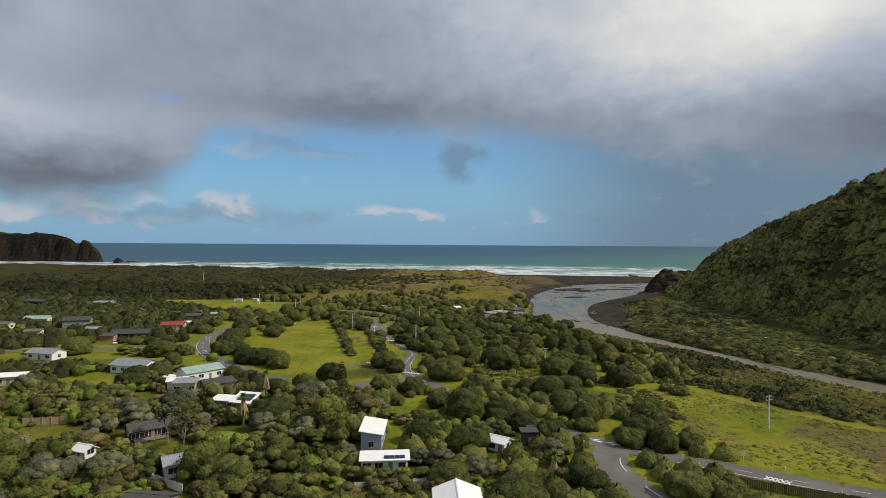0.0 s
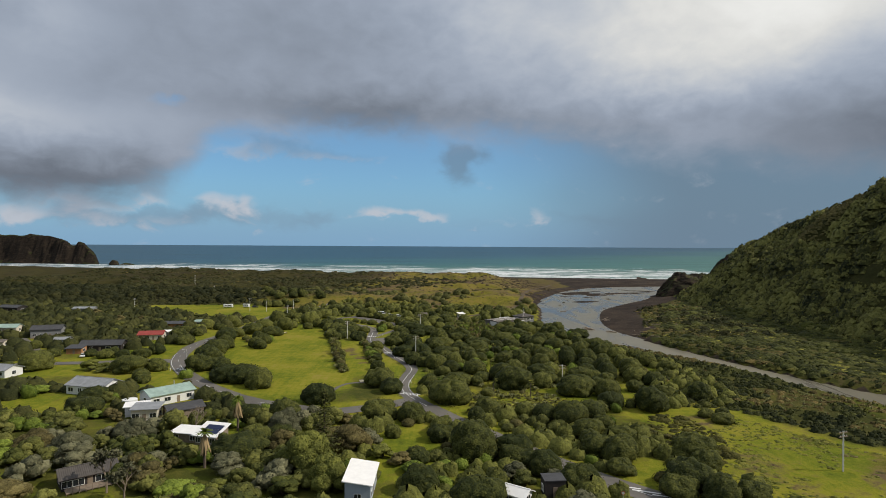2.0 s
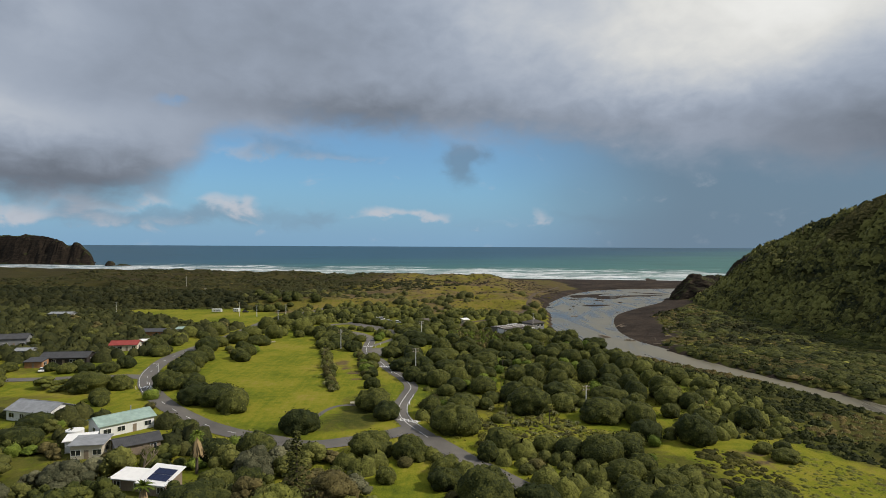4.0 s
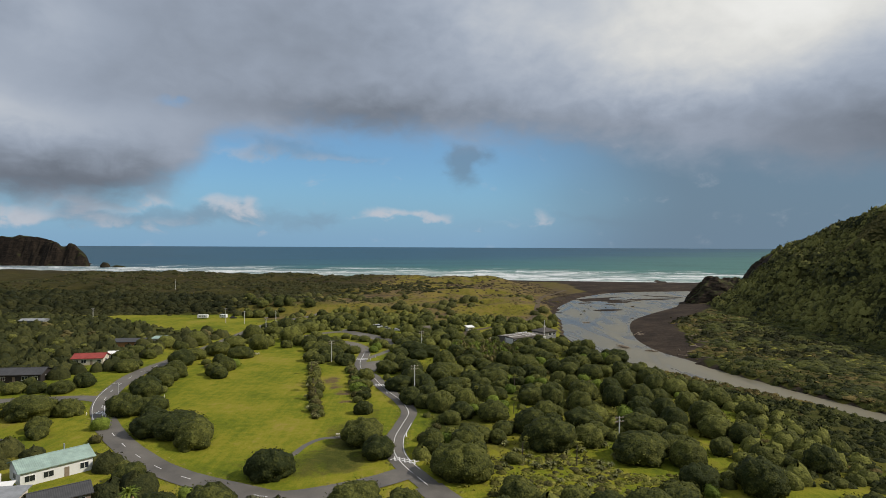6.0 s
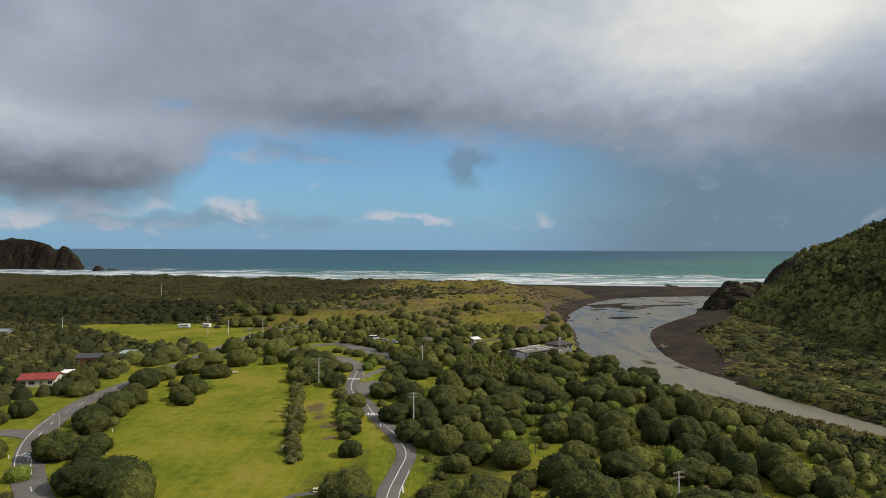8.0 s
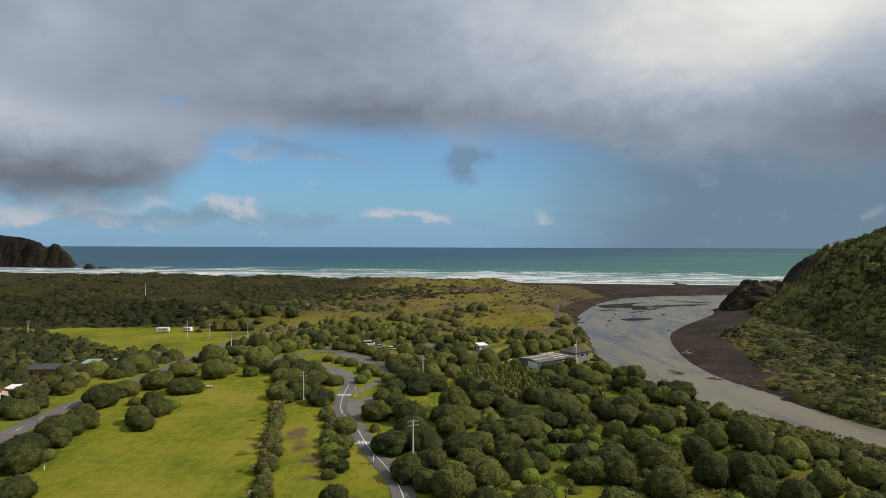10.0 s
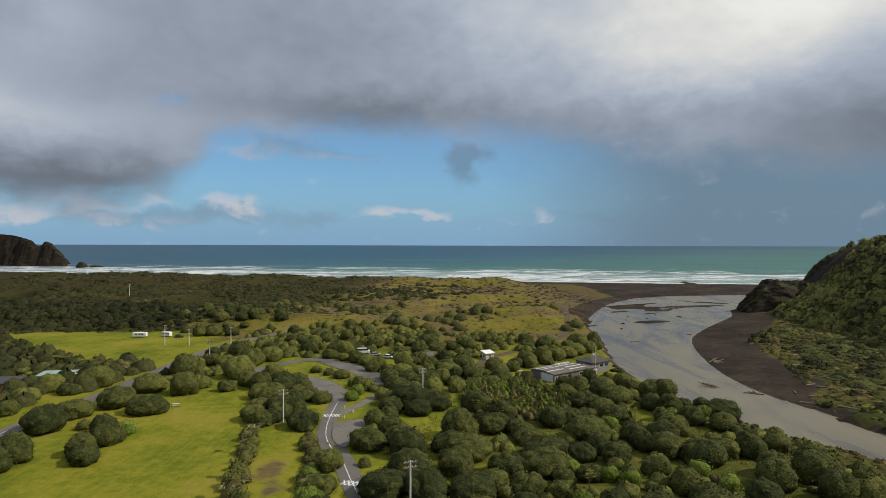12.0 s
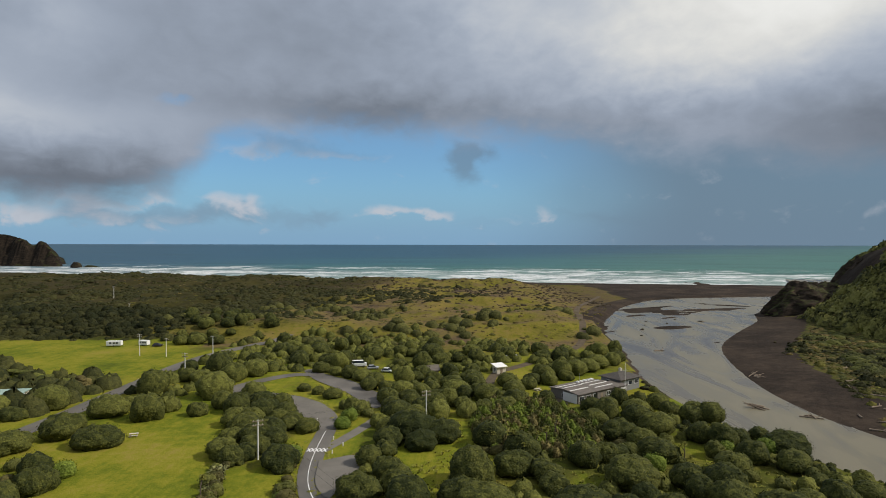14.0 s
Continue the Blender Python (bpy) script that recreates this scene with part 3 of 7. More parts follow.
def lookup(net, x, y):
    i = np.clip((np.asarray(x) + 640) / 2.0, 0, len(NET_X) - 1.001)
    j = np.clip((np.asarray(y) - 40) / 2.0, 0, len(NET_Y) - 1.001)
    i0, j0 = i.astype(int), j.astype(int)
    a, b = i - i0, j - j0
    return (net[j0, i0] * (1 - a) + net[j0, i0 + 1] * a) * (1 - b) + (net[j0 + 1, i0] * (1 - a) + net[j0 + 1, i0 + 1] * a) * b


def ground_z(x, y):
    return float(lookup(NET, x, y))


GX, GY = np.meshgrid(NET_X, NET_Y)
ROAD_GAP = np.min([away(GX, GY, LINES[k]) - ROADS[k][1] / 2 for k in LINES], axis=0)
LAWN = np.max([inside(GX, GY, p) for p in LAWNS], axis=0) * 1.0
for axis in (0, 1, 0, 1):
    LAWN = sum(np.roll(LAWN, k, axis) for k in (-2, -1, 0, 1, 2)) / 5.0
LAWN = np.clip(LAWN + 0.3 * fbm(GX, GY, 16, 91) * (LAWN > 0.02) * (LAWN < 0.98), 0, 1)


def mesh_from(name, verts, faces, mat, smooth_shade=False):
    """A mesh from arrays of places and faces, all with the same number of corners."""
    verts, faces = np.asarray(verts, np.float32), np.asarray(faces, np.int32)
    me = bpy.data.meshes.new(name)
    k = faces.shape[1]
    me.vertices.add(len(verts))
    me.vertices.foreach_set("co", verts.ravel())
    me.loops.add(faces.size)
    me.loops.foreach_set("vertex_index", faces.ravel())
    me.polygons.add(len(faces))
    me.polygons.foreach_set("loop_start", np.arange(0, faces.size, k, dtype=np.int32))
    if smooth_shade:
        me.polygons.foreach_set("use_smooth", np.ones(len(faces), bool))
    me.update(calc_edges=True)
    me.materials.append(mat)
    return me


def grid_mesh(name, xs, ys, zfun, mat):
    X, Y = np.meshgrid(xs, ys)
    Z = zfun(X, Y)
    v = np.stack([X.ravel(), Y.ravel(), Z.ravel()], 1)
    i = np.arange(len(xs) * len(ys)).reshape(len(ys), len(xs))
    f = np.stack([i[:-1, :-1], i[:-1, 1:], i[1:, 1:], i[1:, :-1]], -1).reshape(-1, 4)
    return mesh_from(name, v, f, mat, True), v


def spaced(*spans):
    out = []
    for a, b, s in spans:
        out += list(np.arange(a, b, s))
    return np.array(out + [spans[-1][1]], float)


NEAR_BANK = [(150, 95), (190, 62), (160, 135), (144, 186), (130, 217), (116, 258), (94, 292), (78, 318), (68, 345), (50, 345), (70, 300), (86, 250), (62, 200), (84, 196), (100, 168), (118, 148), (136, 118)]


def build_ground():
    xs = spaced((-4200, -1000, 160), (-1000, -320, 17), (-320, 330, 3.0), (330, 520, 7), (520, 1000, 30), (1000, 4200, 160))
    ys = spaced((-900, -100, 80), (-100, 70, 12), (70, 720, 3.0), (720, 1160, 9), (1160, 1400, 30))
    me, v = grid_mesh("ground", xs, ys, height, M_GROUND)
    x, y, z = v[:, 0], v[:, 1], v[:, 2]
    sand = np.maximum(ease(y - coast(x), -150, -90), 0)
    dist, ins = river_gap(x, y)
    sand = np.maximum(sand, np.where(ins | (dist < np.where(y > 330, 2.5, 0.4)), 1, 0))
    pad = inside(x, y, BANK_FIELD) * 1.0
    # the wide black beach inside the bend, and the open beach past the mouth
    spit = inside(x, y, np.array([(92, 360), (108, 346), (125, 364), (132, 411), (146, 450), (178, 495), (196, 520), (222, 562), (200, 580), (150, 530), (110, 455)]))
    sand = np.maximum(sand, spit * 1.0)
    sand = np.maximum(sand, ease(x + 12 * fbm(x, y, 30, 35), 135, 160) * ease(y, 560, 640) * (1 - ease(z, 2, 5)))
    sand = np.maximum(sand, ease(-dist, -22, -10) * (y > 520))
    dune = ease(y + 10 * fbm(x, y, 25, 34), np.where(x > -118, 440, 466), np.where(x > -118, 462, 484)) * (1 - ease(x, 150, 200)) * (1 - 0.25 * ease(-x + 30 * fbm(x, y, 60, 33), 120, 240)) * (1 - ease(y - coast(x), -150, -90))
    flat = ease(x, 92, 112) * (x < np.interp(y, RIDGE_Y, FOOT_X)) * (y > 60) * ~inside(x, y, BANK_FIELD) * (x > np.interp(y, [60, 184, 257, 320, 400], [192, 146, 117, 78, 66]))
    dune = np.maximum(dune, 0.42 * flat)
    dune = np.maximum(dune, pad * (0.36 + 0.4 * fbm(x, y, 16, 36) + 0.6 * ease(x + 10 * fbm(x, y, 14, 4), 86, 104)).clip(0, 1))
    # bare worn places in the grass strip
    for cx, cy, rx, ry in WORN:
        dune = np.maximum(dune, 0.8 * np.exp(-((x - cx) / rx) ** 2 - ((y - cy) / ry) ** 2))
    # sand along the far bank upstream of the bend
    mid = 0.5 * (np.interp(y, [p[1] for p in BANK_S], [p[0] for p in BANK_S]) + np.interp(y, [p[1] for p in BANK_N], [p[0] for p in BANK_N]))
    sand = np.maximum(sand, ease(-dist + 4 * fbm(x, y, 12, 37), -14, -9) * (x > mid) * ease(y, 312, 345) * (y < 420))
    lawn = lookup(LAWN, x, y) * (np.abs(x) < 400)
    bushy = (1 - lawn) * (0.52 + 0.5 * fbm(x, y, 30, 31))
    xf = np.interp(y, RIDGE_Y, FOOT_X)
    bushy = np.where(x > xf + 4, 1.0, bushy)
    bushy = np.where((x < -140) & (y > 470) & (y < 600), 1.0, bushy)
    bushy = np.where(flat > 0.5, 0.95, bushy)
    # bare rock under the end of the hill
    sand = np.maximum(sand, 0.9 * (x > xf - 2) * (x < 330) * ease(y + 16 * fbm(x, y, 22, 54), 545, 566))
    near = (np.abs(x) < 380) & (y > 50) & (y < 520)
    bushy[near] = bushy[near] * ease(lookup(ROAD_GAP, x[near], y[near]), 1, 7)
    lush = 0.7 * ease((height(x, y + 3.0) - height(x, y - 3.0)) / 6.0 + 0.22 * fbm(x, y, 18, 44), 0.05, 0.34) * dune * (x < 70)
    # wood: how far the ground colour is darkened for shade under growth
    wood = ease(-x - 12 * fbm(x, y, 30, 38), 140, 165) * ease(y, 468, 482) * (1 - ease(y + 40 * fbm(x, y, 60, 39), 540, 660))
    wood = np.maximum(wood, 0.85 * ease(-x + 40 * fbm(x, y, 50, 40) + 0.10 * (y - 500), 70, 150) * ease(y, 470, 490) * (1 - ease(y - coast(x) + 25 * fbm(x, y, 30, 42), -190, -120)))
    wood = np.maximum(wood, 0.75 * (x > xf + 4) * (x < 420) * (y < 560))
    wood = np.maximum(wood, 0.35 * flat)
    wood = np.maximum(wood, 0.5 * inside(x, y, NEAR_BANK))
    b3 = me.attributes.new("litter_shade", "FLOAT", "POINT")
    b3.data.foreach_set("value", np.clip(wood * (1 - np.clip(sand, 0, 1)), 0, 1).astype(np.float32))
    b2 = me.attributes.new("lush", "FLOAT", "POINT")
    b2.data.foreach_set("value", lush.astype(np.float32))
    col = np.stack([sand, dune * (1 - sand), np.clip(bushy, 0, 1), np.ones(len(x))], 1).astype(np.float32)
    a = me.color_attributes.new("cover", "FLOAT_COLOR", "POINT")
    a.data.foreach_set("color", col.ravel())
    tagged(new("ground", me), "valley floor of grass, dunes, black sand and steep bush hillside", "ground", kind="structure")


build_ground()


def sea_z(X, Y):
    off = Y + 0.17 * X - 985
    swell = 0.9 * np.sin((off + 18 * fbm(X, Y, 160, 41)) * 0.105) * ease(-off, -480, -60) * (off > -20)
    return -3.0 + 25.0 * ease(Y, 1500, 8600) / ease(np.array(4950.0), 1500, 8600) + swell


me, _ = grid_mesh("sea", spaced((-4200, -1200, 150), (-1200, 1200, 24), (1200, 4200, 150)),
                  spaced((800, 930, 26), (930, 1500, 7), (1500, 2400, 60), (2400, 4950, 150)), sea_z, M_SEA)
tagged(new("sea", me), "grey-green sea with rows of white breakers", "sea", kind="structure")

s_line, n_line = along(BANK_S, 6), along(BANK_N, 6)
k = 220
ri = np.linspace(0, 1, k)


def resample(line, s):
    d = np.r_[0, np.cumsum(np.linalg.norm(np.diff(line, axis=0), axis=1))]
    return np.stack([np.interp(s * d[-1], d, line[:, 0]), np.interp(s * d[-1], d, line[:, 1])], 1)


sa, sb = resample(s_line, ri), resample(n_line, ri)
cross = np.linspace(-0.35, 1.35, 12)
v = np.array([[*(sa[i] + (sb[i] - sa[i]) * c), -2.2] for i in range(k) for c in cross])
idx = np.arange(k * 12).reshape(k, 12)
f = np.stack([idx[:-1, :-1], idx[:-1, 1:], idx[1:, 1:], idx[1:, :-1]], -1).reshape(-1, 4)
tagged(new("river", mesh_from("river", v, f, M_RIVER, True)), "shallow grey river winding over black sand", "river", kind="structure")


def strip_mesh(name, line, width, lift, mat, ragged=0.0):
    """A ribbon along a line, lying on the ground."""
    t = np.gradient(line, axis=0)
    t /= np.linalg.norm(t, axis=1)[:, None]
    nrm = np.stack([-t[:, 1], t[:, 0]], 1)
    cs = np.linspace(-0.5, 0.5, 5)
    fray = 1 + ragged * np.stack([fbm(line[:, 0] + 40 * k, line[:, 1], 7, 95) for k in range(2)], 1)
    P = np.concatenate([line + nrm * (width * c * fray[:, int(c > 0)])[:, None] for c in cs])
    z = np.maximum(height(P[:, 0], P[:, 1]), -0.4) + lift
    n = len(line)
    z = z.reshape(5, n).max(0)[None].repeat(5, 0).ravel()
    v = np.column_stack([P, z])
    i = np.arange(5 * n).reshape(5, n)
    f = np.stack([i[:-1, :-1], i[:-1, 1:], i[1:, 1:], i[1:, :-1]], -1).reshape(-1, 4)[:, ::-1]
    return mesh_from(name, v, f, mat, True)


for r, (name, (pts, w)) in enumerate(ROADS.items()):
    tagged(new(name, strip_mesh(name, LINES[name], w, 0.08 + 0.012 * r, M_ASPHALT, 0.10)), "worn grey asphalt road through the grass", "road", kind="structure")

# ---- helpers for things ----


def part(name, data, material_, parent, label=""):
    """Links a bmesh or a mesh as one object under a thing or a part."""
    if isinstance(data, bmesh.types.BMesh):
        me = bpy.data.meshes.new(name)
        data.to_mesh(me)
        data.free()
        me.materials.append(material_)
    else:
        me = data
    ob = new(name, me)
    ob.parent = parent
    return tagged(ob, label)


def thing(name, label, category, group=""):
    ob = new(name)
    ob.empty_display_size = 0.5
    return tagged(ob, label, category, group)


def block(bm, x0, x1, y0, y1, z0, z1, bevel=0.0):
    r = bmesh.ops.create_cube(bm, size=1.0, matrix=Matrix.Translation(((x0 + x1) / 2, (y0 + y1) / 2, (z0 + z1) / 2))
                              @ Matrix.Diagonal((x1 - x0, y1 - y0, z1 - z0, 1)))
    if bevel:
        es = list({e for v in r["verts"] for e in v.link_edges})
        bmesh.ops.bevel(bm, geom=es, offset=bevel, segments=2, affect="EDGES", profile=0.5)
    return bm


def box(*a):
    return block(bmesh.new(), *a)


def tube(bm, a, b, r0, r1, sides=8):
    a, b = Vector(a), Vector(b)
    d = b - a
    m = Matrix.Translation((a + b) / 2) @ d.to_track_quat("Z", "Y").to_matrix().to_4x4()
    bmesh.ops.create_cone(bm, cap_ends=True, segments=sides, radius1=r0, radius2=r1, depth=d.length, matrix=m)
    return bm


def unit_dirs(n, rng, low=-0.25):
    """Directions spread evenly over a dome."""
    i = np.arange(n) + 0.5
    z = low + (1 - low) * (1 - i / n)
    a = i * 2.399963 + rng.uniform(0, 6.28)
    s = np.sqrt(np.maximum(0, 1 - z * z))
    d = np.stack([s * np.cos(a), s * np.sin(a), z], 1) + rng.normal(0, 0.04, (n, 3))
    return d / np.linalg.norm(d, axis=1)[:, None]


def lobed(d, lobes, depth):
    """Radius of a crown in a direction: a dome swollen by rounded limbs."""
    edge = 1 - 2.3 / len(lobes)
    c = d @ lobes.T
    return 1 - depth + depth * np.clip((c.max(1) - edge) / (1 - edge), 0, 1) ** 0.6


def leaf_cards(pos, nrm, size, rng, jit=0.55, long_=1.0):
    """Small leaf sprays as bent quads that face outwards, each with its own tilt."""
    n = len(pos)
    nn = nrm + rng.normal(0, jit, (n, 3))
    nn /= np.linalg.norm(nn, axis=1)[:, None]
    t = np.cross(nn, rng.normal(0, 1, (n, 3)))
    t /= np.linalg.norm(t, axis=1)[:, None]
    b = np.cross(nn, t)
    s = (size * rng.uniform(0.6, 1.3, n))[:, None]
    q = np.stack([pos - t * s * long_, pos - b * s * 0.6 + nn * s * 0.25, pos + t * s * long_, pos + b * s * 0.6 + nn * s * 0.25], 1)
    return q.reshape(-1, 3), np.arange(4 * n).reshape(n, 4)


def crown_mesh(name, seed, R, H, mat, cards=340, size=0.2, lobes=16, depth=0.17, low=-0.3, jit=0.45, core=0.97, push=0.16, tufts=80, grid=(46, 16), squat=2.4):
    """A leafy crown: a dome swollen by limbs and pebbled with tufts, under a thin skin of leaf sprays."""
    rng = np.random.default_rng(seed)
    L = unit_dirs(lobes, rng, -0.2) + rng.normal(0, 0.12, (lobes, 3))
    L /= np.linalg.norm(L, axis=1)[:, None]
    T = unit_dirs(tufts, rng, -0.45) + rng.normal(0, 0.06, (tufts, 3))
    T /= np.linalg.norm(T, axis=1)[:, None]
    proud = rng.uniform(-0.045, 0.045, tufts)
    grow = rng.uniform(0.93, 1.09, 3)
    S = np.array([R * grow[0], R * grow[1], H * 0.72]) * 0.90
    zc = H * 0.30
    # a few strong limbs push the dome out of round
    B = unit_dirs(5, rng, -0.1) + rng.normal(0, 0.3, (5, 3))
    B /= np.linalg.norm(B, axis=1)[:, None]
    out = rng.uniform(-push, push, 5)

    def reach(q):
        flat = (np.linalg.norm(q[:, :2], axis=1) ** squat + np.abs(q[:, 2]) ** squat) ** (-1 / squat)
        c = q @ T.T
        k = c.argmax(1)
        tuft = np.clip(1 - np.arccos(np.clip(c.max(1), -1, 1)) / (2.2 / math.sqrt(tufts)), 0, 1) ** 0.6
        return (lobed(q, L, depth) + 0.15 * tuft + proud[k]) * (1 + np.clip(q @ B.T, 0, 1) ** 3 @ out) * (0.35 + 0.65 * flat)
    d = unit_dirs(cards, rng, low)
    pos = d * (reach(d) * rng.uniform(0.96, 1.09, cards))[:, None] * S + [0, 0, zc]
    near = L[(d @ L.T).argmax(1)]
    nrm = d * 0.9 + (d - near * 0.75) * 0.7
    nrm /= np.linalg.norm(nrm, axis=1)[:, None]
    v1, f1 = leaf_cards(pos, nrm, size, rng, jit)
    na, ne = grid
    A, E = np.meshgrid(np.linspace(0, 2 * np.pi, na + 1)[:-1], np.linspace(-0.62, 1.55, ne))
    dd = np.stack([np.cos(E) * np.cos(A), np.cos(E) * np.sin(A), np.sin(E)], -1).reshape(-1, 3)
    v2 = dd * (reach(dd) * core * rng.uniform(0.985, 1.015, len(dd)))[:, None] * S + [0, 0, zc]
    i = np.arange(len(dd)).reshape(ne, na)
    j = np.roll(i, -1, 1)
    f2 = np.stack([i[:-1], j[:-1], j[1:], i[1:]], -1).reshape(-1, 4)
    return mesh_from(name, np.vstack([v1, v2]), np.vstack([f1, f2 + len(v1)]), mat, True)


def loose_crown(name, seed, R, H, mat, boughs=11, cards=900, size=0.2, grid=(11, 5)):
    """An open, uneven crown: separate leafy boughs round the limbs, with gaps between them."""
    rng = np.random.default_rng(seed)
    V, F, n = [], [], 0
    na, ne = grid
    A, E = np.meshgrid(np.linspace(0, 2 * np.pi, na + 1)[:-1], np.linspace(-0.9, 1.5, ne))
    ball = np.stack([np.cos(E) * np.cos(A), np.cos(E) * np.sin(A), np.sin(E)], -1).reshape(-1, 3)
    i = np.arange(len(ball)).reshape(ne, na)
    j = np.roll(i, -1, 1)
    skin = np.stack([i[:-1], j[:-1], j[1:], i[1:]], -1).reshape(-1, 4)
    for k in range(boughs):
        up = (k + 0.5) / boughs
        a, out = 2.4 * k + rng.uniform(-0.5, 0.5), R * (0.78 - 0.55 * up ** 1.5) * rng.uniform(0.7, 1.1)
        c = np.array([out * math.cos(a), out * math.sin(a), H * (0.28 + 0.52 * up) * rng.uniform(0.85, 1.1)])
        r = R * rng.uniform(0.36, 0.56) * np.array([1, 1, rng.uniform(0.6, 0.85)])
        V.append(ball * r * rng.uniform(0.78, 1.12, (len(ball), 1)) + c)
        F.append(skin + n)
        n += len(ball)
        d = unit_dirs(cards // boughs, rng, -0.5)
        v, f = leaf_cards(d * r * rng.uniform(0.86, 1.16, (len(d), 1)) + c, d, size, rng, 0.7)
        V.append(v)
        F.append(f + n)
        n += len(v)
    return mesh_from(name, np.vstack(V), np.vstack(F), mat, True)


def stems(seed, height_, spread, r, count=3):
    rng = random.Random(seed)
    bm = bmesh.new()
    for _ in range(count):
        a = rng.uniform(0, 6.28)
        p = Vector((0.15 * math.cos(a), 0.15 * math.sin(a), -0.3))
        rr = r
        for s in range(2):
            q = p + Vector((spread / 2 * math.cos(a), spread / 2 * math.sin(a), height_ / 2))
            tube(bm, p, q, rr, rr * 0.7, 5)
            p, rr, a = q, rr * 0.7, a + rng.uniform(-0.5, 0.5)
    return bm


def make_tree(name, label, category, seed, R, H, mat, loose=False, **kw):
    t = thing(name, label, category)
    part("trunk", stems(seed, H * 0.6, R * 0.5, 0.16 + R * 0.025), M_BARK, t)
    part("crown", (loose_crown if loose else crown_mesh)("crown", seed, R, H, mat, **kw), mat, t)
    return t


LOBES = [20, 26, 17, 28, 23, 16]
TREES = [make_tree("coastal_tree", "dense dark green domed coastal tree in rough grass", "tree", 10 + i, 5.0, [6.2, 5.5, 6.8, 5.8, 6.3, 5.3][i], M_TREE,
                   lobes=LOBES[i], depth=[0.24, 0.20, 0.28, 0.22, 0.25, 0.28][i], cards=420, size=0.2) for i in range(6)]
DISTANT = [make_tree("coastal_tree", "dark green wind-shaped coastal tree before the dunes", "tree", 20 + i, 5.0, [6.4, 5.6, 6.9, 6.0][i], M_TREE,
                     lobes=LOBES[i] - 4, depth=0.25, cards=190, size=0.28, tufts=55, grid=(30, 11)) for i in range(4)]
TALL = [make_tree("broadleaf_tree", "tall uneven broadleaf tree among houses", "tree", 30 + i, 4.6, [8.5, 9.6, 7.8, 7.2, 8.2][i], [M_BUSH, M_PINE, M_GREY, M_BRIGHT, M_BROWN][i],
                  loose=True, boughs=7 + 2 * i, cards=560, size=0.27) for i in range(5)]
WIDE = [make_tree("spreading_tree", "broad spreading tree with layered foliage between houses", "tree", 40 + i, 6.0, [8.4, 7.6, 7.2, 7.8][i], [M_PINE, M_BUSH, M_GREY, M_BROWN][i],
                  loose=True, boughs=12 + 2 * i, cards=1700, size=0.25) for i in range(4)]
SHRUBS = [make_tree("shrub", "low rounded green shrub beside grass", "shrub", 50 + i, 2.2, [2.6, 2.1, 3.0][i], [M_BUSH, M_SCRUB, M_BRIGHT][i],
                    cards=130, size=0.2, lobes=10, depth=0.25, push=0.3, tufts=30, grid=(18, 7), core=0.9) for i in range(3)]
PROTOS = {"tree": TREES, "far": DISTANT, "wide": WIDE, "tall": TALL, "shrub": SHRUBS}
USED = set()
PLACED = []      # x, y, radius of all that stands
BETWEEN = []      # trees that close the groves between those that stand clear


def plant(kind, x, y, r, pick=None, squash=1.0):
    """Stands a plant of the kind at x, y with crown radius r."""
    if kind == "tree" and r > 4.4:
        squash *= 0.92
    if kind == "tree" and y > 335:
        kind = "far"
    protos = PROTOS[kind]
    i = (int(abs(x * 13.7 + y * 7.3)) if pick is None else pick) % len(protos)
    p = protos[i]
    s = r / {"tree": 5.0, "far": 5.0, "wide": 6.0, "tall": 4.6, "shrub": 2.2}[kind]
    m = pose(x, y, ground_z(x, y) - 0.15, 0, 0, (x * 37 + y * 91) % 360) @ Matrix.Diagonal((s, s, s * squash, 1))
    PLACED.append((x, y, r))
    if id(p) not in USED:
        USED.add(id(p))
        p.matrix_basis = m
        return p
    return copy_thing(p, m)


HOUSES = []


def clear(x, y, r, lawn_ok=False, gap=0.72):
    if lookup(ROAD_GAP, x, y) < r * 0.75 or ground_z(x, y) < -0.9:
        return False
    if not lawn_ok and lookup(LAWN, x, y) > 0.3:
        return False
    for hx, hy, hr in HOUSES:
        if (x - hx) ** 2 + (y - hy) ** 2 < (hr + r * 0.7) ** 2:
            return False
    for px, py, pr in PLACED:
        if (x - px) ** 2 + (y - py) ** 2 < ((pr + r) * gap) ** 2:
            return False
    return True


def fill(kind, poly, tries, r0, r1, seed, gap=0.72, mix=(), most=400, picks=None):
    """Fills a stretch of ground with plants, as dense as their crowns allow."""
    rng = random.Random(seed)
    xs, ys = [p[0] for p in poly], [p[1] for p in poly]
    n = 0
    for _ in range(tries):
        x, y = rng.uniform(min(xs), max(xs)), rng.uniform(min(ys), max(ys))
        r = rng.uniform(r0, r1)
        kd = kind if not mix or rng.random() > mix[1] else mix[0]
        if inside(np.array([x]), np.array([y]), poly)[0] and clear(x, y, r, gap=gap):
            pick, squash = rng.choice(picks) if picks else rng.randrange(99), rng.uniform(0.92, 1.18)
            if kd == "tree":
                PLACED.append((x, y, r))
                BETWEEN.append((x, y, r))
            else:
                plant(kd, x, y, r, pick, squash)
            n += 1
            if n >= most:
                break


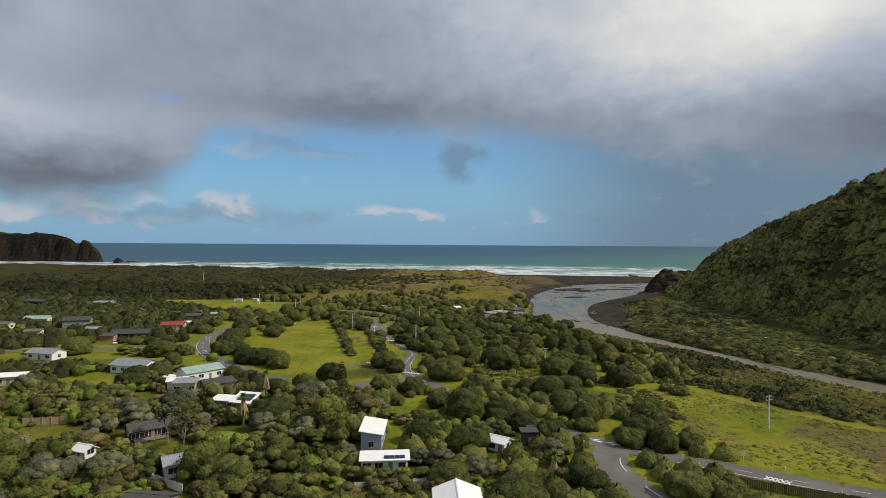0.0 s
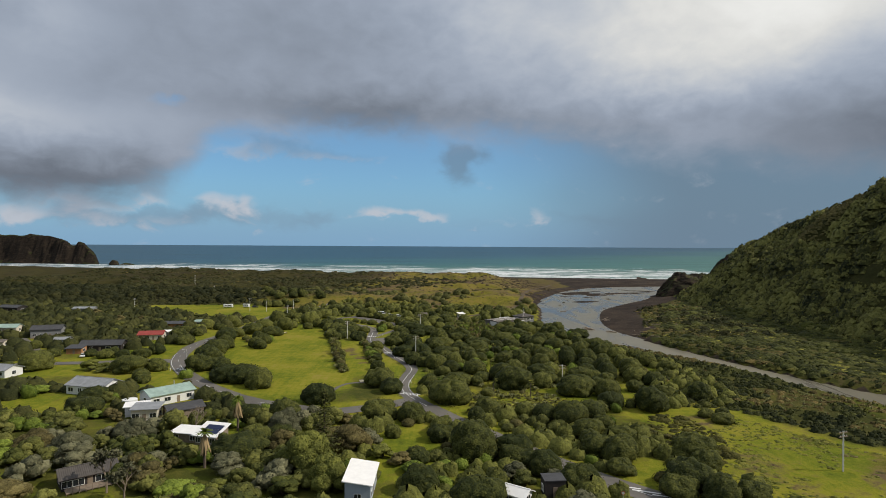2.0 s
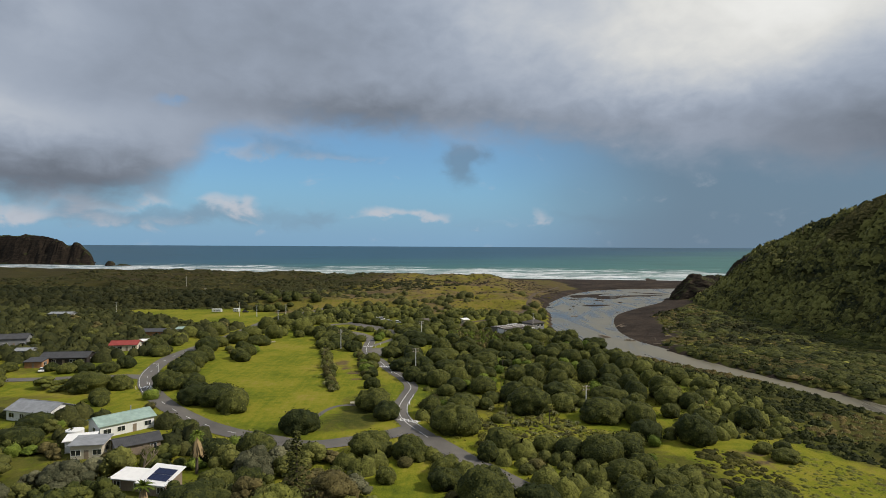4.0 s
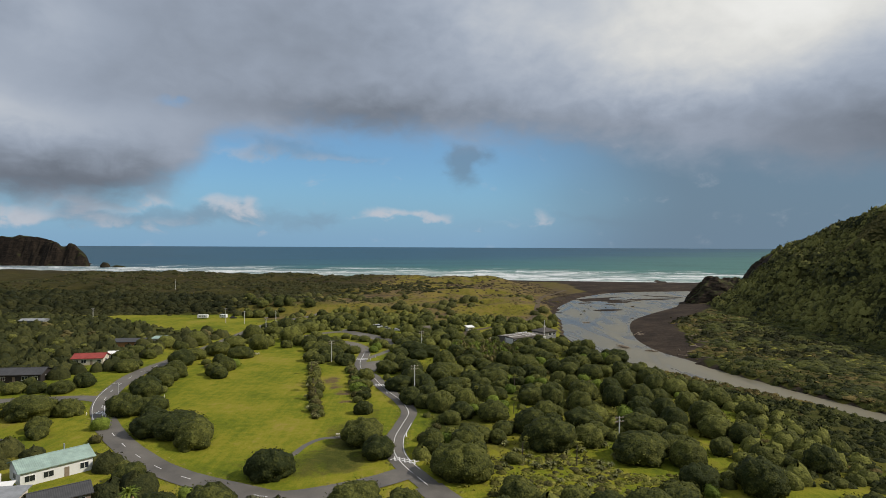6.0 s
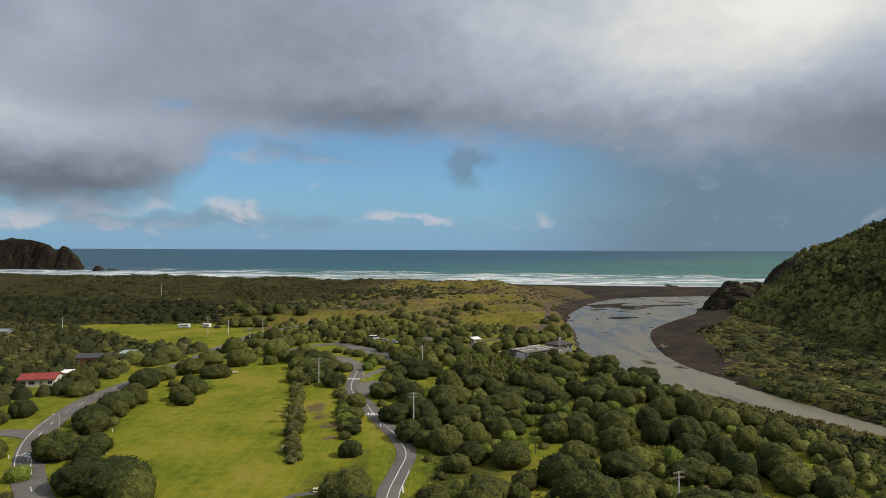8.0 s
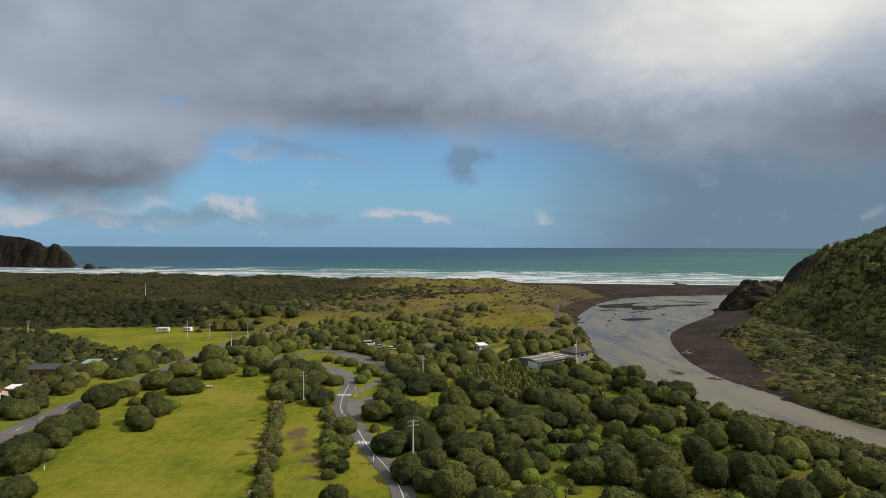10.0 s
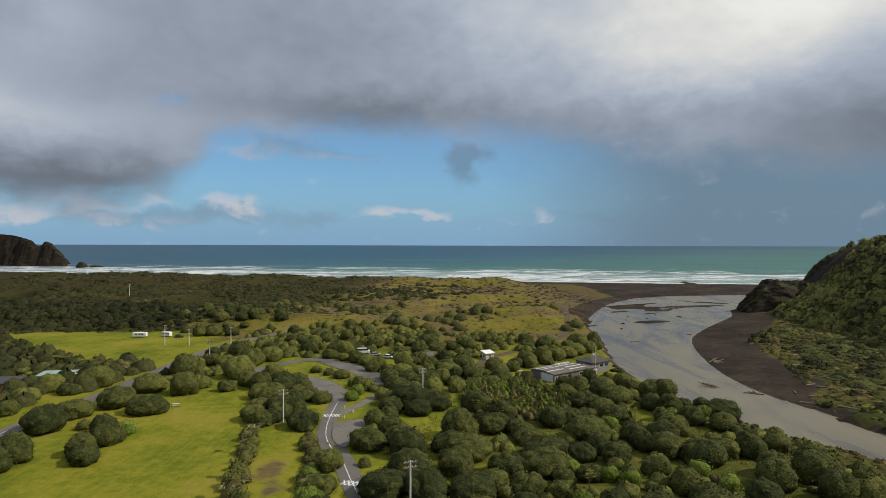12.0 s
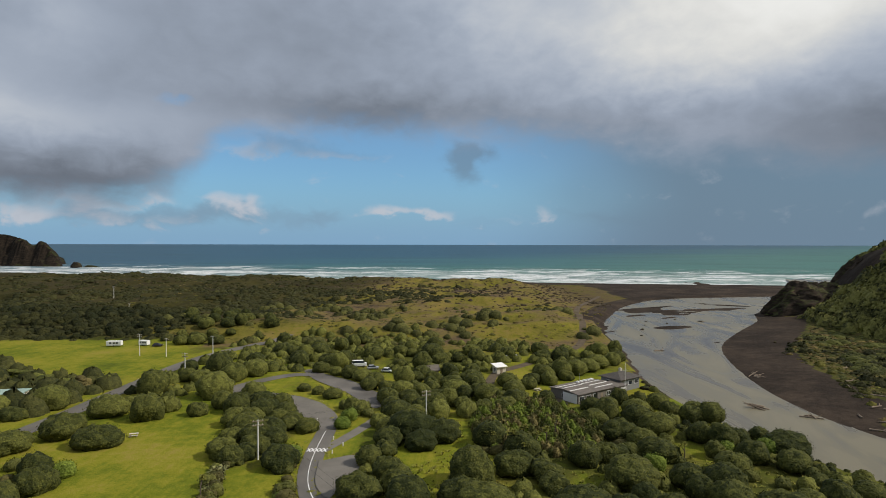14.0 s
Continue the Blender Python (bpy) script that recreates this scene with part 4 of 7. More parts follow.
def gaps(poly, tries, r0, r1, seed, gap):
    """Places and radii for massed trees in the gaps between those that stand already."""
    rng = random.Random(seed)
    xs, ys = [p[0] for p in poly], [p[1] for p in poly]
    out = []
    for _ in range(tries):
        x, y, r = rng.uniform(min(xs), max(xs)), rng.uniform(min(ys), max(ys)), rng.uniform(r0, r1)
        if inside(np.array([x]), np.array([y]), poly)[0] and clear(x, y, r, gap=gap):
            PLACED.append((x, y, r))
            out.append((x, y, r))
    return np.array(out)


# ---- houses ----


def house(x, y, rot, L, W, H, rise, roof_mat, wall_mat, label, name="house", windows=3, eave=0.5, shed=False, deck=False, chimney=False, z=None, panels=None):
    """A house: walls, a pitched or single-slope roof, a door and framed windows. Its length lies along its own x."""
    t = thing(name, label, "house")
    z0 = ground_z(x, y) if z is None else z
    t.matrix_basis = pose(x, y, z0 - 0.1, 0, 0, rot)
    HOUSES.append((x, y, max(L, W) * 0.5))
    HOUSES.append((x * (1 - 7.0 / y), y - 7.0, max(L, W) * (0.24 if y < 215 else 0.16)))
    bm = bmesh.new()
    hi = H + (rise if shed else 0)
    a = [bm.verts.new(p) for p in ((-L / 2, -W / 2, -0.6), (L / 2, -W / 2, -0.6), (L / 2, W / 2, -0.6), (-L / 2, W / 2, -0.6))]
    b = [bm.verts.new(p) for p in ((-L / 2, -W / 2, H), (L / 2, -W / 2, H), (L / 2, W / 2, hi), (-L / 2, W / 2, hi))]
    bm.faces.new(a[::-1])
    for i in range(4):
        j = (i + 1) % 4
        if not shed and i in (1, 3):
            g = bm.verts.new(((L / 2) if i == 1 else -L / 2, 0, H + rise))
            bm.faces.new((a[i], a[j], b[j], g, b[i]))
        else:
            bm.faces.new((a[i], a[j], b[j], b[i]))
    part("wall", bm, wall_mat, t)
    rf = bmesh.new()
    th, e = 0.16, eave
    if shed:
        sl = rise / W
        prof = [(-W / 2 - e, H - sl * e + 0.02), (W / 2 + e, hi + sl * e + 0.02)]
    else:
        sl = rise / (W / 2)
        prof = [(-W / 2 - e, H - sl * e + 0.02), (0, H + rise + 0.02), (W / 2 + e, H - sl * e + 0.02)]
    ring = []
    for sx in (-L / 2 - e, L / 2 + e):
        ring.append([rf.verts.new((sx, py, pz)) for py, pz in prof] + [rf.verts.new((sx, py, pz + th)) for py, pz in prof[::-1]])
    n = len(ring[0])
    for i in range(n):
        j = (i + 1) % n
        rf.faces.new((ring[0][i], ring[0][j], ring[1][j], ring[1][i]))
    rf.faces.new(ring[0][::-1]), rf.faces.new(ring[1])
    bmesh.ops.recalc_face_normals(rf, faces=rf.faces[:])
    roof = part("roof", rf, roof_mat, t)
    if not shed:
        rc = bmesh.new()
        block(rc, -L / 2 - e, L / 2 + e, -0.16, 0.16, H + rise + th - 0.02, H + rise + th + 0.06)
        part("ridge_cap", rc, roof_mat, roof)
    if panels:
        px0, nx, ny, py0 = panels
        sl = rise / W if shed else -rise / (W / 2)
        for ix in range(nx):
            for iy in range(ny):
                px, py = px0 + ix * 1.1, py0 + iy * 1.7
                pz = H + (py + W / 2) * rise / W if shed else H + rise - abs(py) * rise / (W / 2)
                o = part("solar_panel", box(-0.52, 0.52, -0.82, 0.82, -0.03, 0.03), M_SOLAR, roof, "dark blue solar panel")
                o.matrix_basis = pose(px, py, pz + th + 0.1, math.degrees(math.atan(sl if shed else -sl * (1 if py < 0 else -1))), 0, 0)
    # openings on the two long walls and the ends
    rng = random.Random(int(abs(x * 31 + y * 17)))

    def window(cx, cy, cz, w, h, along_x, out):
        fr = bmesh.new()
        d = 0.05
        for (u0, u1, v0, v1) in ((-w / 2 - 0.08, w / 2 + 0.08, h / 2, h / 2 + 0.08), (-w / 2 - 0.08, w / 2 + 0.08, -h / 2 - 0.08, -h / 2),
                                 (-w / 2 - 0.08, -w / 2, -h / 2, h / 2), (w / 2, w / 2 + 0.08, -h / 2, h / 2), (-0.03, 0.03, -h / 2, h / 2)):
            if along_x:
                block(fr, cx + u0, cx + u1, cy - d + out * 0.03, cy + d + out * 0.03, cz + v0, cz + v1)
            else:
                block(fr, cx - d + out * 0.03, cx + d + out * 0.03, cy + u0, cy + u1, cz + v0, cz + v1)
        wn = part("window", fr, M_WHITE, t)
        if along_x:
            pane = box(cx - w / 2, cx + w / 2, cy - 0.02 + out * 0.02, cy + 0.02 + out * 0.02, cz - h / 2, cz + h / 2)
        else:
            pane = box(cx - 0.02 + out * 0.02, cx + 0.02 + out * 0.02, cy - w / 2, cy + w / 2, cz - h / 2, cz + h / 2)
        part("pane", pane, M_GLASS, wn)
    for side in (-1, 1):
        for i in range(windows):
            cx = -L / 2 + L * (i + 0.5) / windows
            top = H if side < 0 or not shed else hi
            if side < 0 and i == windows // 2:
                dr = box(cx - 0.45, cx + 0.45, side * W / 2 - 0.05, side * W / 2 + 0.05, 0.05, 2.05)
                part("door", dr, M_WOOD, t)
                continue
            window(cx, side * W / 2, min(1.55, top * 0.55), rng.uniform(1.2, 1.9), 1.15, True, side)
    for side in (-1, 1):
        window(side * L / 2, 0, 1.5, rng.uniform(1.2, 2.0), 1.15, False, side)
    if chimney:
        part("chimney", tube(bmesh.new(), (L * 0.2, W * 0.15, H), (L * 0.2, W * 0.15, H + rise + 1.1), 0.14, 0.14), M_METAL, t)
    if deck:
        dk = bmesh.new()
        block(dk, -L * 0.45, L * 0.45, -W / 2 - 2.6, -W / 2 - 0.05, 0.35, 0.5)
        part("deck", dk, M_WOOD, t)
        for i in range(9):
            px = -L * 0.45 + L * 0.9 * i / 8
            part("post", box(px - 0.05, px + 0.05, -W / 2 - 2.6, -W / 2 - 2.5, -0.5, 1.42), M_WOOD, t)
        part("railing", box(-L * 0.45, L * 0.45, -W / 2 - 2.62, -W / 2 - 2.48, 1.42, 1.5), M_WOOD, t)
    return t


def power_pole(x, y, h=8.5, rot=0, arms=2, mat=None):
    t = thing("power_pole", "pale concrete power pole with timber crossarms standing in grass", "pole", "power poles along the road")
    t.matrix_basis = pose(x, y, ground_z(x, y), 0, 0, rot)
    part("post", tube(bmesh.new(), (0, 0, -0.5), (0, 0, h), 0.19, 0.13, 10), mat or M_POLE, t)
    for i in range(arms):
        arm = part("crossarm", box(-1.25, 1.25, -0.08, 0.08, h - 0.4 - i * 0.9, h - 0.22 - i * 0.9), M_WOOD, t)
        for px in (-0.95, -0.4, 0.4, 0.95):
            part("insulator", tube(bmesh.new(), (px, 0, h - 0.26 - i * 0.9), (px, 0, h - 0.02 - i * 0.9), 0.06, 0.04, 6), M_WHITE, arm)
    return t

# ---- rock and headland ----


def crag(name, x, y, rx, ry, h, seed, label, z0=-3.0, power=0.35, n=34):
    """A steep rock with a broken top, set into the ground."""
    a = np.linspace(0, 2 * np.pi, n * 2 + 1)[:-1]
    s = np.linspace(0, 1, n)
    A, S = np.meshgrid(a, s)
    rad = np.clip(1 - S, 0, 1) ** 0.55
    up = S ** 0.9
    X, Y = np.cos(A), np.sin(A)
    bulge = 1 + 0.26 * fbm(X * 40, Y * 40 + S * 30, 30, seed) + 0.22 * fbm(X * 60 + 9, Y * 60 + S * 70, 14, seed + 3) + 0.20 * (0.4 - np.abs(fbm(X * 70 + S * 25, Y * 70 + S * 90, 11, seed + 4)))
    px, py = x + X * rad * rx * bulge, y + Y * rad * ry * bulge
    top = 0.9 + 0.45 * fbm(px, py, 15, seed + 5) + 0.2 * fbm(px, py, 5, seed + 7)
    pz = z0 + h * up * (1 + (top - 1) * up)
    v = np.stack([px.ravel(), py.ravel(), pz.ravel()], 1)
    i = np.arange(v.shape[0]).reshape(n, n * 2)
    j = np.roll(i, -1, 1)
    f = np.stack([i[:-1], j[:-1], j[1:], i[1:]], -1).reshape(-1, 4)
    return tagged(new(name, mesh_from(name, v, f, M_ROCK, False)), label, "rock")


crag("rock_outcrop", 234, 585, 27, 18, 27, 3, "dark weathered rock outcrop at the river mouth")
crag("rock_outcrop", 262, 603, 30, 20, 24, 9, "dark weathered rock outcrop joining the hill")
crag("cliff", 288, 606, 30, 36, 40, 5, "brown rock cliff under the bush hillside")
crag("cliff", 262, 578, 26, 30, 24, 6, "brown rock cliff under the bush hillside")


def headland():
    xs, ys = spaced((-2600, -1200, 60), (-1200, -910, 7), (-910, -770, 2.4)), spaced((1320, 1440, 6), (1440, 1900, 40))

    def z(X, Y):
        crest = np.interp(X + 26 + 0.68 * (Y - 1377), [-2600, -1300, -1042, -950, -872, -850, -838, -831, -818, -814, -799, -790, -781, -774, -769, -765], [130, 82, 66, 61, 57, 53, 47, 40, 38, 46, 45, 35, 27, 19, 6, -9])
        front = ease(Y - 12 * fbm(X, Y, 30, 3) - 5 * fbm(X, Y, 9, 4), 1340, 1374)
        back = 1 - 0.55 * ease(Y, 1384, 1450)
        return -6 + (crest + 6) * front * back * (1 + 0.10 * fbm(X, Y, 60, 6) + 0.05 * fbm(X, Y, 14, 2))
    me, _ = grid_mesh("headland", xs, ys, z, M_HEADLAND)
    me.polygons.foreach_set("use_smooth", np.zeros(len(me.polygons), bool))
    tagged(new("headland", me), "dark rocky headland running out into the sea", "headland", kind="structure")
    crag("rock_outcrop", -708, 1290, 11, 8, 15, 22, "small dark sea rock in the surf", -4, n=14)
    crag("rock_outcrop", -682, 1292, 18, 7, 6, 23, "low dark sea rock in the surf", -4, n=14)


headland()

# ---- bush, scrub and dune grass ----


def clump(seed, cards, size, flat=0.8, jit=0.6, low=-0.1, rings=((0.85, -0.15), (0.8, 0.35), (0.5, 0.66), (0.1, 0.8)), sides=7):
    """A bush one metre in radius: leaf sprays over a dark heart."""
    rng = np.random.default_rng(seed)
    L = unit_dirs(7, rng, 0.0)
    d = unit_dirs(cards, rng, low)
    pos = d * (lobed(d, L, 0.3) * rng.uniform(0.9, 1.06, cards))[:, None] * [1, 1, flat]
    v1, f1 = leaf_cards(pos, d, size, rng, jit)
    a = np.linspace(0, 2 * np.pi, sides + 1)[:-1]
    k = len(rings)
    v2 = np.array([[r * math.cos(q), r * math.sin(q), z * flat] for r, z in rings for q in a]) * rng.uniform(0.78, 1.14, (k * sides, 1))
    i = np.arange(k * sides).reshape(k, sides)
    j = np.roll(i, -1, 1)
    f2 = np.stack([i[:-1], j[:-1], j[1:], i[1:]], -1).reshape(-1, 4)
    return np.vstack([v1, v2]), np.vstack([f1, f2 + len(v1)])


def spikes(seed, blades, tall):
    """A tussock: bent pointed blades that fan out from one root."""
    rng = np.random.default_rng(seed)
    v, f = [], []
    for k in range(blades):
        a, out, h = rng.uniform(0, 6.28), rng.uniform(0.25, 1.0), tall * rng.uniform(0.6, 1.1)
        c, s = math.cos(a), math.sin(a)
        w = 0.10
        n = len(v)
        v += [(-s * w, c * w, 0), (s * w, -c * w, 0), (c * out * 0.55 + s * w * 1.1, s * out * 0.55 - c * w * 1.1, h * 0.66), (c * out * 0.55 - s * w * 1.1, s * out * 0.55 + c * w * 1.1, h * 0.66),
              (c * out * 1.15, s * out * 1.15, h * (0.9 - 0.45 * out)), (c * out * 1.15 - s * 0.02, s * out * 1.15 + c * 0.02, h * (0.9 - 0.45 * out))]
        f += [(n, n + 1, n + 2, n + 3), (n + 3, n + 2, n + 4, n + 5)]
    return np.array(v), np.array(f)


def spread(name, label, category, mat, shapes, pts, rad, squash=(0.8, 1.2), seed=0, sink=0.1):
    """Many small plants in one mesh, standing on the ground."""
    rng = np.random.default_rng(seed)
    n = len(pts)
    z = lookup(NET, pts[:, 0], pts[:, 1])
    kind = rng.integers(0, len(shapes), n)
    ang, sq = rng.uniform(0, 6.28, n), rng.uniform(*squash, n)
    V, F, base = [], [], 0
    for k, (sv, sf) in enumerate(shapes):
        m = np.where(kind == k)[0]
        if not len(m):
            continue
        c, s, r = np.cos(ang[m])[:, None], np.sin(ang[m])[:, None], rad[m][:, None]
        x = (sv[None, :, 0] * c - sv[None, :, 1] * s) * r + pts[m, 0][:, None]
        y = (sv[None, :, 0] * s + sv[None, :, 1] * c) * r + pts[m, 1][:, None]
        zz = sv[None, :, 2] * r * sq[m][:, None] + z[m][:, None] - sink * r
        V.append(np.stack([x, y, zz], -1).reshape(-1, 3))
        F.append((sf[None] + (np.arange(len(m)) * len(sv))[:, None, None]).reshape(-1, 4) + base)
        base += len(m) * len(sv)
    return tagged(new(name, mesh_from(name, np.vstack(V), np.vstack(F), mat, True)), label, category, kind="stuff")


def sow(poly, n, seed, keep=None):
    """Places strewn over a stretch of ground, kept where keep(x, y) says so."""
    rng = np.random.default_rng(seed)
    p = np.array(poly, float)
    q = np.stack([rng.uniform(p[:, 0].min(), p[:, 0].max(), n), rng.uniform(p[:, 1].min(), p[:, 1].max(), n)], 1)
    m = (q[:, 1] > np.abs(q[:, 0]) / 0.80 - 30) & inside(q[:, 0], q[:, 1], p) & (lookup(ROAD_GAP, q[:, 0], q[:, 1]) > 1.5)
    q = q[m]
    return q if keep is None else q[keep(q[:, 0], q[:, 1])]


DOME = ((1.0, -0.2), (0.97, 0.3), (0.66, 0.74), (0.08, 0.97))
LOW_DOME = ((1.0, -0.15), (0.78, 0.55), (0.08, 0.92))
MOUND = ((1.15, -0.35), (0.92, 0.25), (0.52, 0.72), (0.08, 0.92))
BUSH_SHAPES = [clump(70 + i, 14, 0.24, 0.85, 0.7, rings=MOUND, sides=7) for i in range(6)]
LOW_SHAPES = [clump(80 + i, 4, 0.22, 0.6, rings=LOW_DOME, sides=6) for i in range(6)]
WOOD_SHAPES = [clump(85 + i, 12, 0.18, 0.9, 0.45, rings=DOME, sides=8) for i in range(5)]
FLAT_SHAPES = [clump(60 + i, 9, 0.16, 0.6, 0.5, rings=DOME, sides=7) for i in range(5)]
TUSSOCKS = [spikes(90 + i, 9, 1.2) for i in range(4)]
TUFTS = [spikes(96 + i, 5, 0.9) for i in range(4)]
rs = np.random.default_rng(4)


def foot(y):
    return np.interp(y, RIDGE_Y, FOOT_X)


def off_lawn(x, y):
    return lookup(LAWN, x, y) < 0.3


# the bush-clad hill: a dark mantle, with lighter growth on the spurs
hp = sow([(196, 90), (420, 90), (400, 640), (255, 640), (200, 560)], 30000, 1, lambda x, y: (x > foot(y) - 2) & (x < np.interp(y, RIDGE_Y, RIDGE_X) + 25) & ((y < 560 + 14 * fbm(x, y, 20, 52)) | (x > 292)) & (x < np.interp(y, RIDGE_Y, RIDGE_X) + 10) & (fbm(x, y * 0.6, 34, 53) < 0.6))
light_spur = fbm(hp[:, 0], hp[:, 1], 55, 51) + 0.5 * ease(lookup(NET, hp[:, 0], hp[:, 1]), 20, 70) > 0.56
spread("hill_bush", "dense dark native bush over the steep hillside", "bush", M_HILL, BUSH_SHAPES, hp[~light_spur], rs.gamma(2.2, 0.72, (~light_spur).sum()).clip(0.6, 4.6), (0.7, 1.5), 2)
spread("hill_scrub", "lighter olive scrub on the hillside spurs", "scrub", M_SCRUB, BUSH_SHAPES, hp[light_spur], rs.uniform(0.8, 1.9, light_spur.sum()), (0.6, 1.1), 3)
# the flat between river and hill
fp = sow([(215, 60), (160, 205), (126, 272), (104, 338), (112, 352), (127, 366), (134, 411), (148, 450), (180, 495), (198, 520), (225, 560), (212, 480), (208, 400), (214, 300), (222, 60)], 11500, 5,
         lambda x, y: (lookup(NET, x, y) > np.where(y > 310, -1.2, -2.0)) & (fbm(x, y, 12, 66) > -0.42) & (river_gap(x, y)[0] > np.where(y > 310, 8 + 5 * fbm(x, y, 12, 37), 0.5)))
mixd = fbm(fp[:, 0], fp[:, 1], 26, 61)
far_end = ease(fp[:, 1], 360, 470)
m1 = mixd + 0.6 * (1 - far_end) * ease(fp[:, 0], 120, 190) - 0.8 * (1 - ease(river_gap(fp[:, 0], fp[:, 1])[0], 16, 52)) * ease(fp[:, 1], 330, 370) > 0.10
spread("flat_bush", "dark low bush on the river flat", "bush", M_FLAT, FLAT_SHAPES, fp[m1], (rs.gamma(4.0, 0.52, m1.sum()) * (0.55 + 1.0 * ease(fbm(fp[m1, 0], fp[m1, 1], 15, 65), -0.3, 0.5))).clip(0.6, 5.0), (0.45, 1.0), 6)
m2 = ~m1 & (rs.random(len(fp)) < 0.6)
spread("flat_brush", "olive low brush on the river flat", "scrub", M_FLAT, LOW_SHAPES, fp[~m1 & ~m2], rs.uniform(0.9, 2.4, (~m1 & ~m2).sum()), (0.4, 0.8), 20)
spread("flat_scrub", "ochre and olive scrub on the river flat", "scrub", M_OCHRE, LOW_SHAPES[:2] + TUFTS, fp[m2], rs.uniform(1.0, 2.6, m2.sum()), (0.3, 0.7), 7)
TONGUE = [(116, 346), (118, 364), (131, 406), (138, 445), (156, 466), (178, 492), (196, 470), (200, 400), (190, 340), (150, 320)]
for k_, (leaf_, lab_, n_, r_) in enumerate(((M_OLIVE, "yellow-green low growth behind the black beach", 800, 0.34), (M_OCHRE, "orange-brown scrub behind the black beach", 330, 0.32), (M_DARK_LEAF, "dark bushes behind the black beach", 420, 0.55))):
    tg = sow(TONGUE, n_ * 2, 150 + k_, lambda x, y: fbm(x + 60 * k_, y, 20, 67) > -0.1)
    spread("flat_scrub", lab_, "scrub", leaf_, BUSH_SHAPES if k_ == 2 else LOW_SHAPES, tg, rs.gamma(3.0, r_, len(tg)).clip(0.3, 3.2), (0.6, 1.1), 154 + k_)
# growth that hangs over the far bank upstream, and rank grass in the openings of the flat
BRINK = [(205, 60), (182, 150), (160, 204), (141, 232), (125, 271), (113, 305), (106, 345), (122, 350), (134, 300), (150, 262), (176, 214), (198, 150), (222, 60)]
for k_, (leaf_, lab_, n_, r_) in enumerate(((M_FLAT, "dark green bushes along the far river bank", 2600, 0.42), (M_OLIVE, "olive growth along the far river bank", 1500, 0.30), (M_GRASS, "yellow-green rank grass along the far river bank", 1200, 0.24))):
    bk = sow(BRINK, n_, 160 + k_, lambda x, y: (lookup(NET, x, y) > -2.25) & (fbm(x + 40 * k_, y, 16, 68) > (-0.3, -0.05, 0.0)[k_]))
    spread("bank_growth", lab_, "bush", leaf_, BUSH_SHAPES if k_ == 0 else LOW_SHAPES, bk, rs.gamma(3.0, r_, len(bk)).clip(0.3, 3.0), (0.6, 1.1), 164 + k_)
fg = sow([(200, 120), (160, 215), (128, 290), (120, 345), (150, 440), (190, 480), (206, 400), (212, 300), (222, 120)], 3200, 170, lambda x, y: fbm(x, y, 17, 69) > 0.16)
spread("flat_grass", "bright yellow-green grass in openings of the flat", "grass", M_GRASS, LOW_SHAPES, fg, rs.gamma(3.0, 0.36, len(fg)).clip(0.4, 2.2), (0.4, 0.8), 171)
# the near bank
np_ = sow(NEAR_BANK, 11000, 8,
          lambda x, y: (lookup(NET, x, y) > -1.4) & off_lawn(x, y))
m1 = fbm(np_[:, 0], np_[:, 1], 22, 63) > 0.0
spread("bank_bush", "dark green bush along the river bank", "bush", M_FLAT, LOW_SHAPES + BUSH_SHAPES, np_[m1], rs.uniform(0.7, 1.9, m1.sum()) * (0.45 + 0.55 * ease(river_gap(np_[m1, 0], np_[m1, 1])[0], 2, 14)), (0.7, 1.3), 9)
m3 = ~m1 & (rs.random(len(np_)) < 0.5)
spread("bank_flax", "olive flax and rushes along the river bank", "flax", M_FLAX, TUSSOCKS, np_[m3], rs.uniform(0.5, 1.1, m3.sum()), (0.8, 1.2), 10)
m3 = ~m1 & ~m3
spread("bank_scrub", "ochre and brown scrub along the river bank", "scrub", M_OCHRE, LOW_SHAPES, np_[m3], rs.uniform(0.6, 1.7, m3.sum()), (0.6, 1.2), 19)
# dunes: yellow grass and tan banks, with dark scrub in the hollows
SWATHS = [(-75, 655, 80, 42), (-20, 625, 50, 22), (63, 583, 10, 26), (-120, 590, 40, 50), (-60, 545, 22, 14), (-95, 520, 26, 16), (25, 530, 9, 9), (-20, 760, 60, 12), (40, 690, 26, 12)]


def scrubby(x, y):
    v = np.max([1 - ((x - a) / c) ** 2 - ((y - b) / e) ** 2 for a, b, c, e in SWATHS], axis=0)
    return np.clip(v, -0.6, 0.8) + 0.75 * fbm(x, y, 34, 72) + 0.4 * fbm(x, y, 11, 73) + 1.1 * ease(-x + 0.10 * (y - 500), 70, 150)


DUNES = [(-420, 462), (-120, 462), (-100, 440), (40, 440), (66, 470), (84, 530), (120, 640), (110, 860), (-300, 900), (-480, 900)]
dp = sow(DUNES, 34000, 11, lambda x, y: (lookup(NET, x, y) > -1.0) & off_lawn(x, y))
dark = scrubby(dp[:, 0], dp[:, 1])
pick = rs.random(len(dp))
m1 = (dark > 0.30) & (pick < np.where(dp[:, 0] < -70, 0.85 - 0.55 * ease(dp[:, 1] + 40 * fbm(dp[:, 0], dp[:, 1], 45, 76), 640, 760), np.where(dp[:, 1] < 760, 0.7, 0.4)))
spread("dune_scrub", "dark coastal scrub in the dune hollows", "scrub", M_DARK_LEAF, LOW_SHAPES, dp[m1], rs.gamma(4.0, 0.55, m1.sum()).clip(0.9, 4.0), (0.5, 1.1), 12)
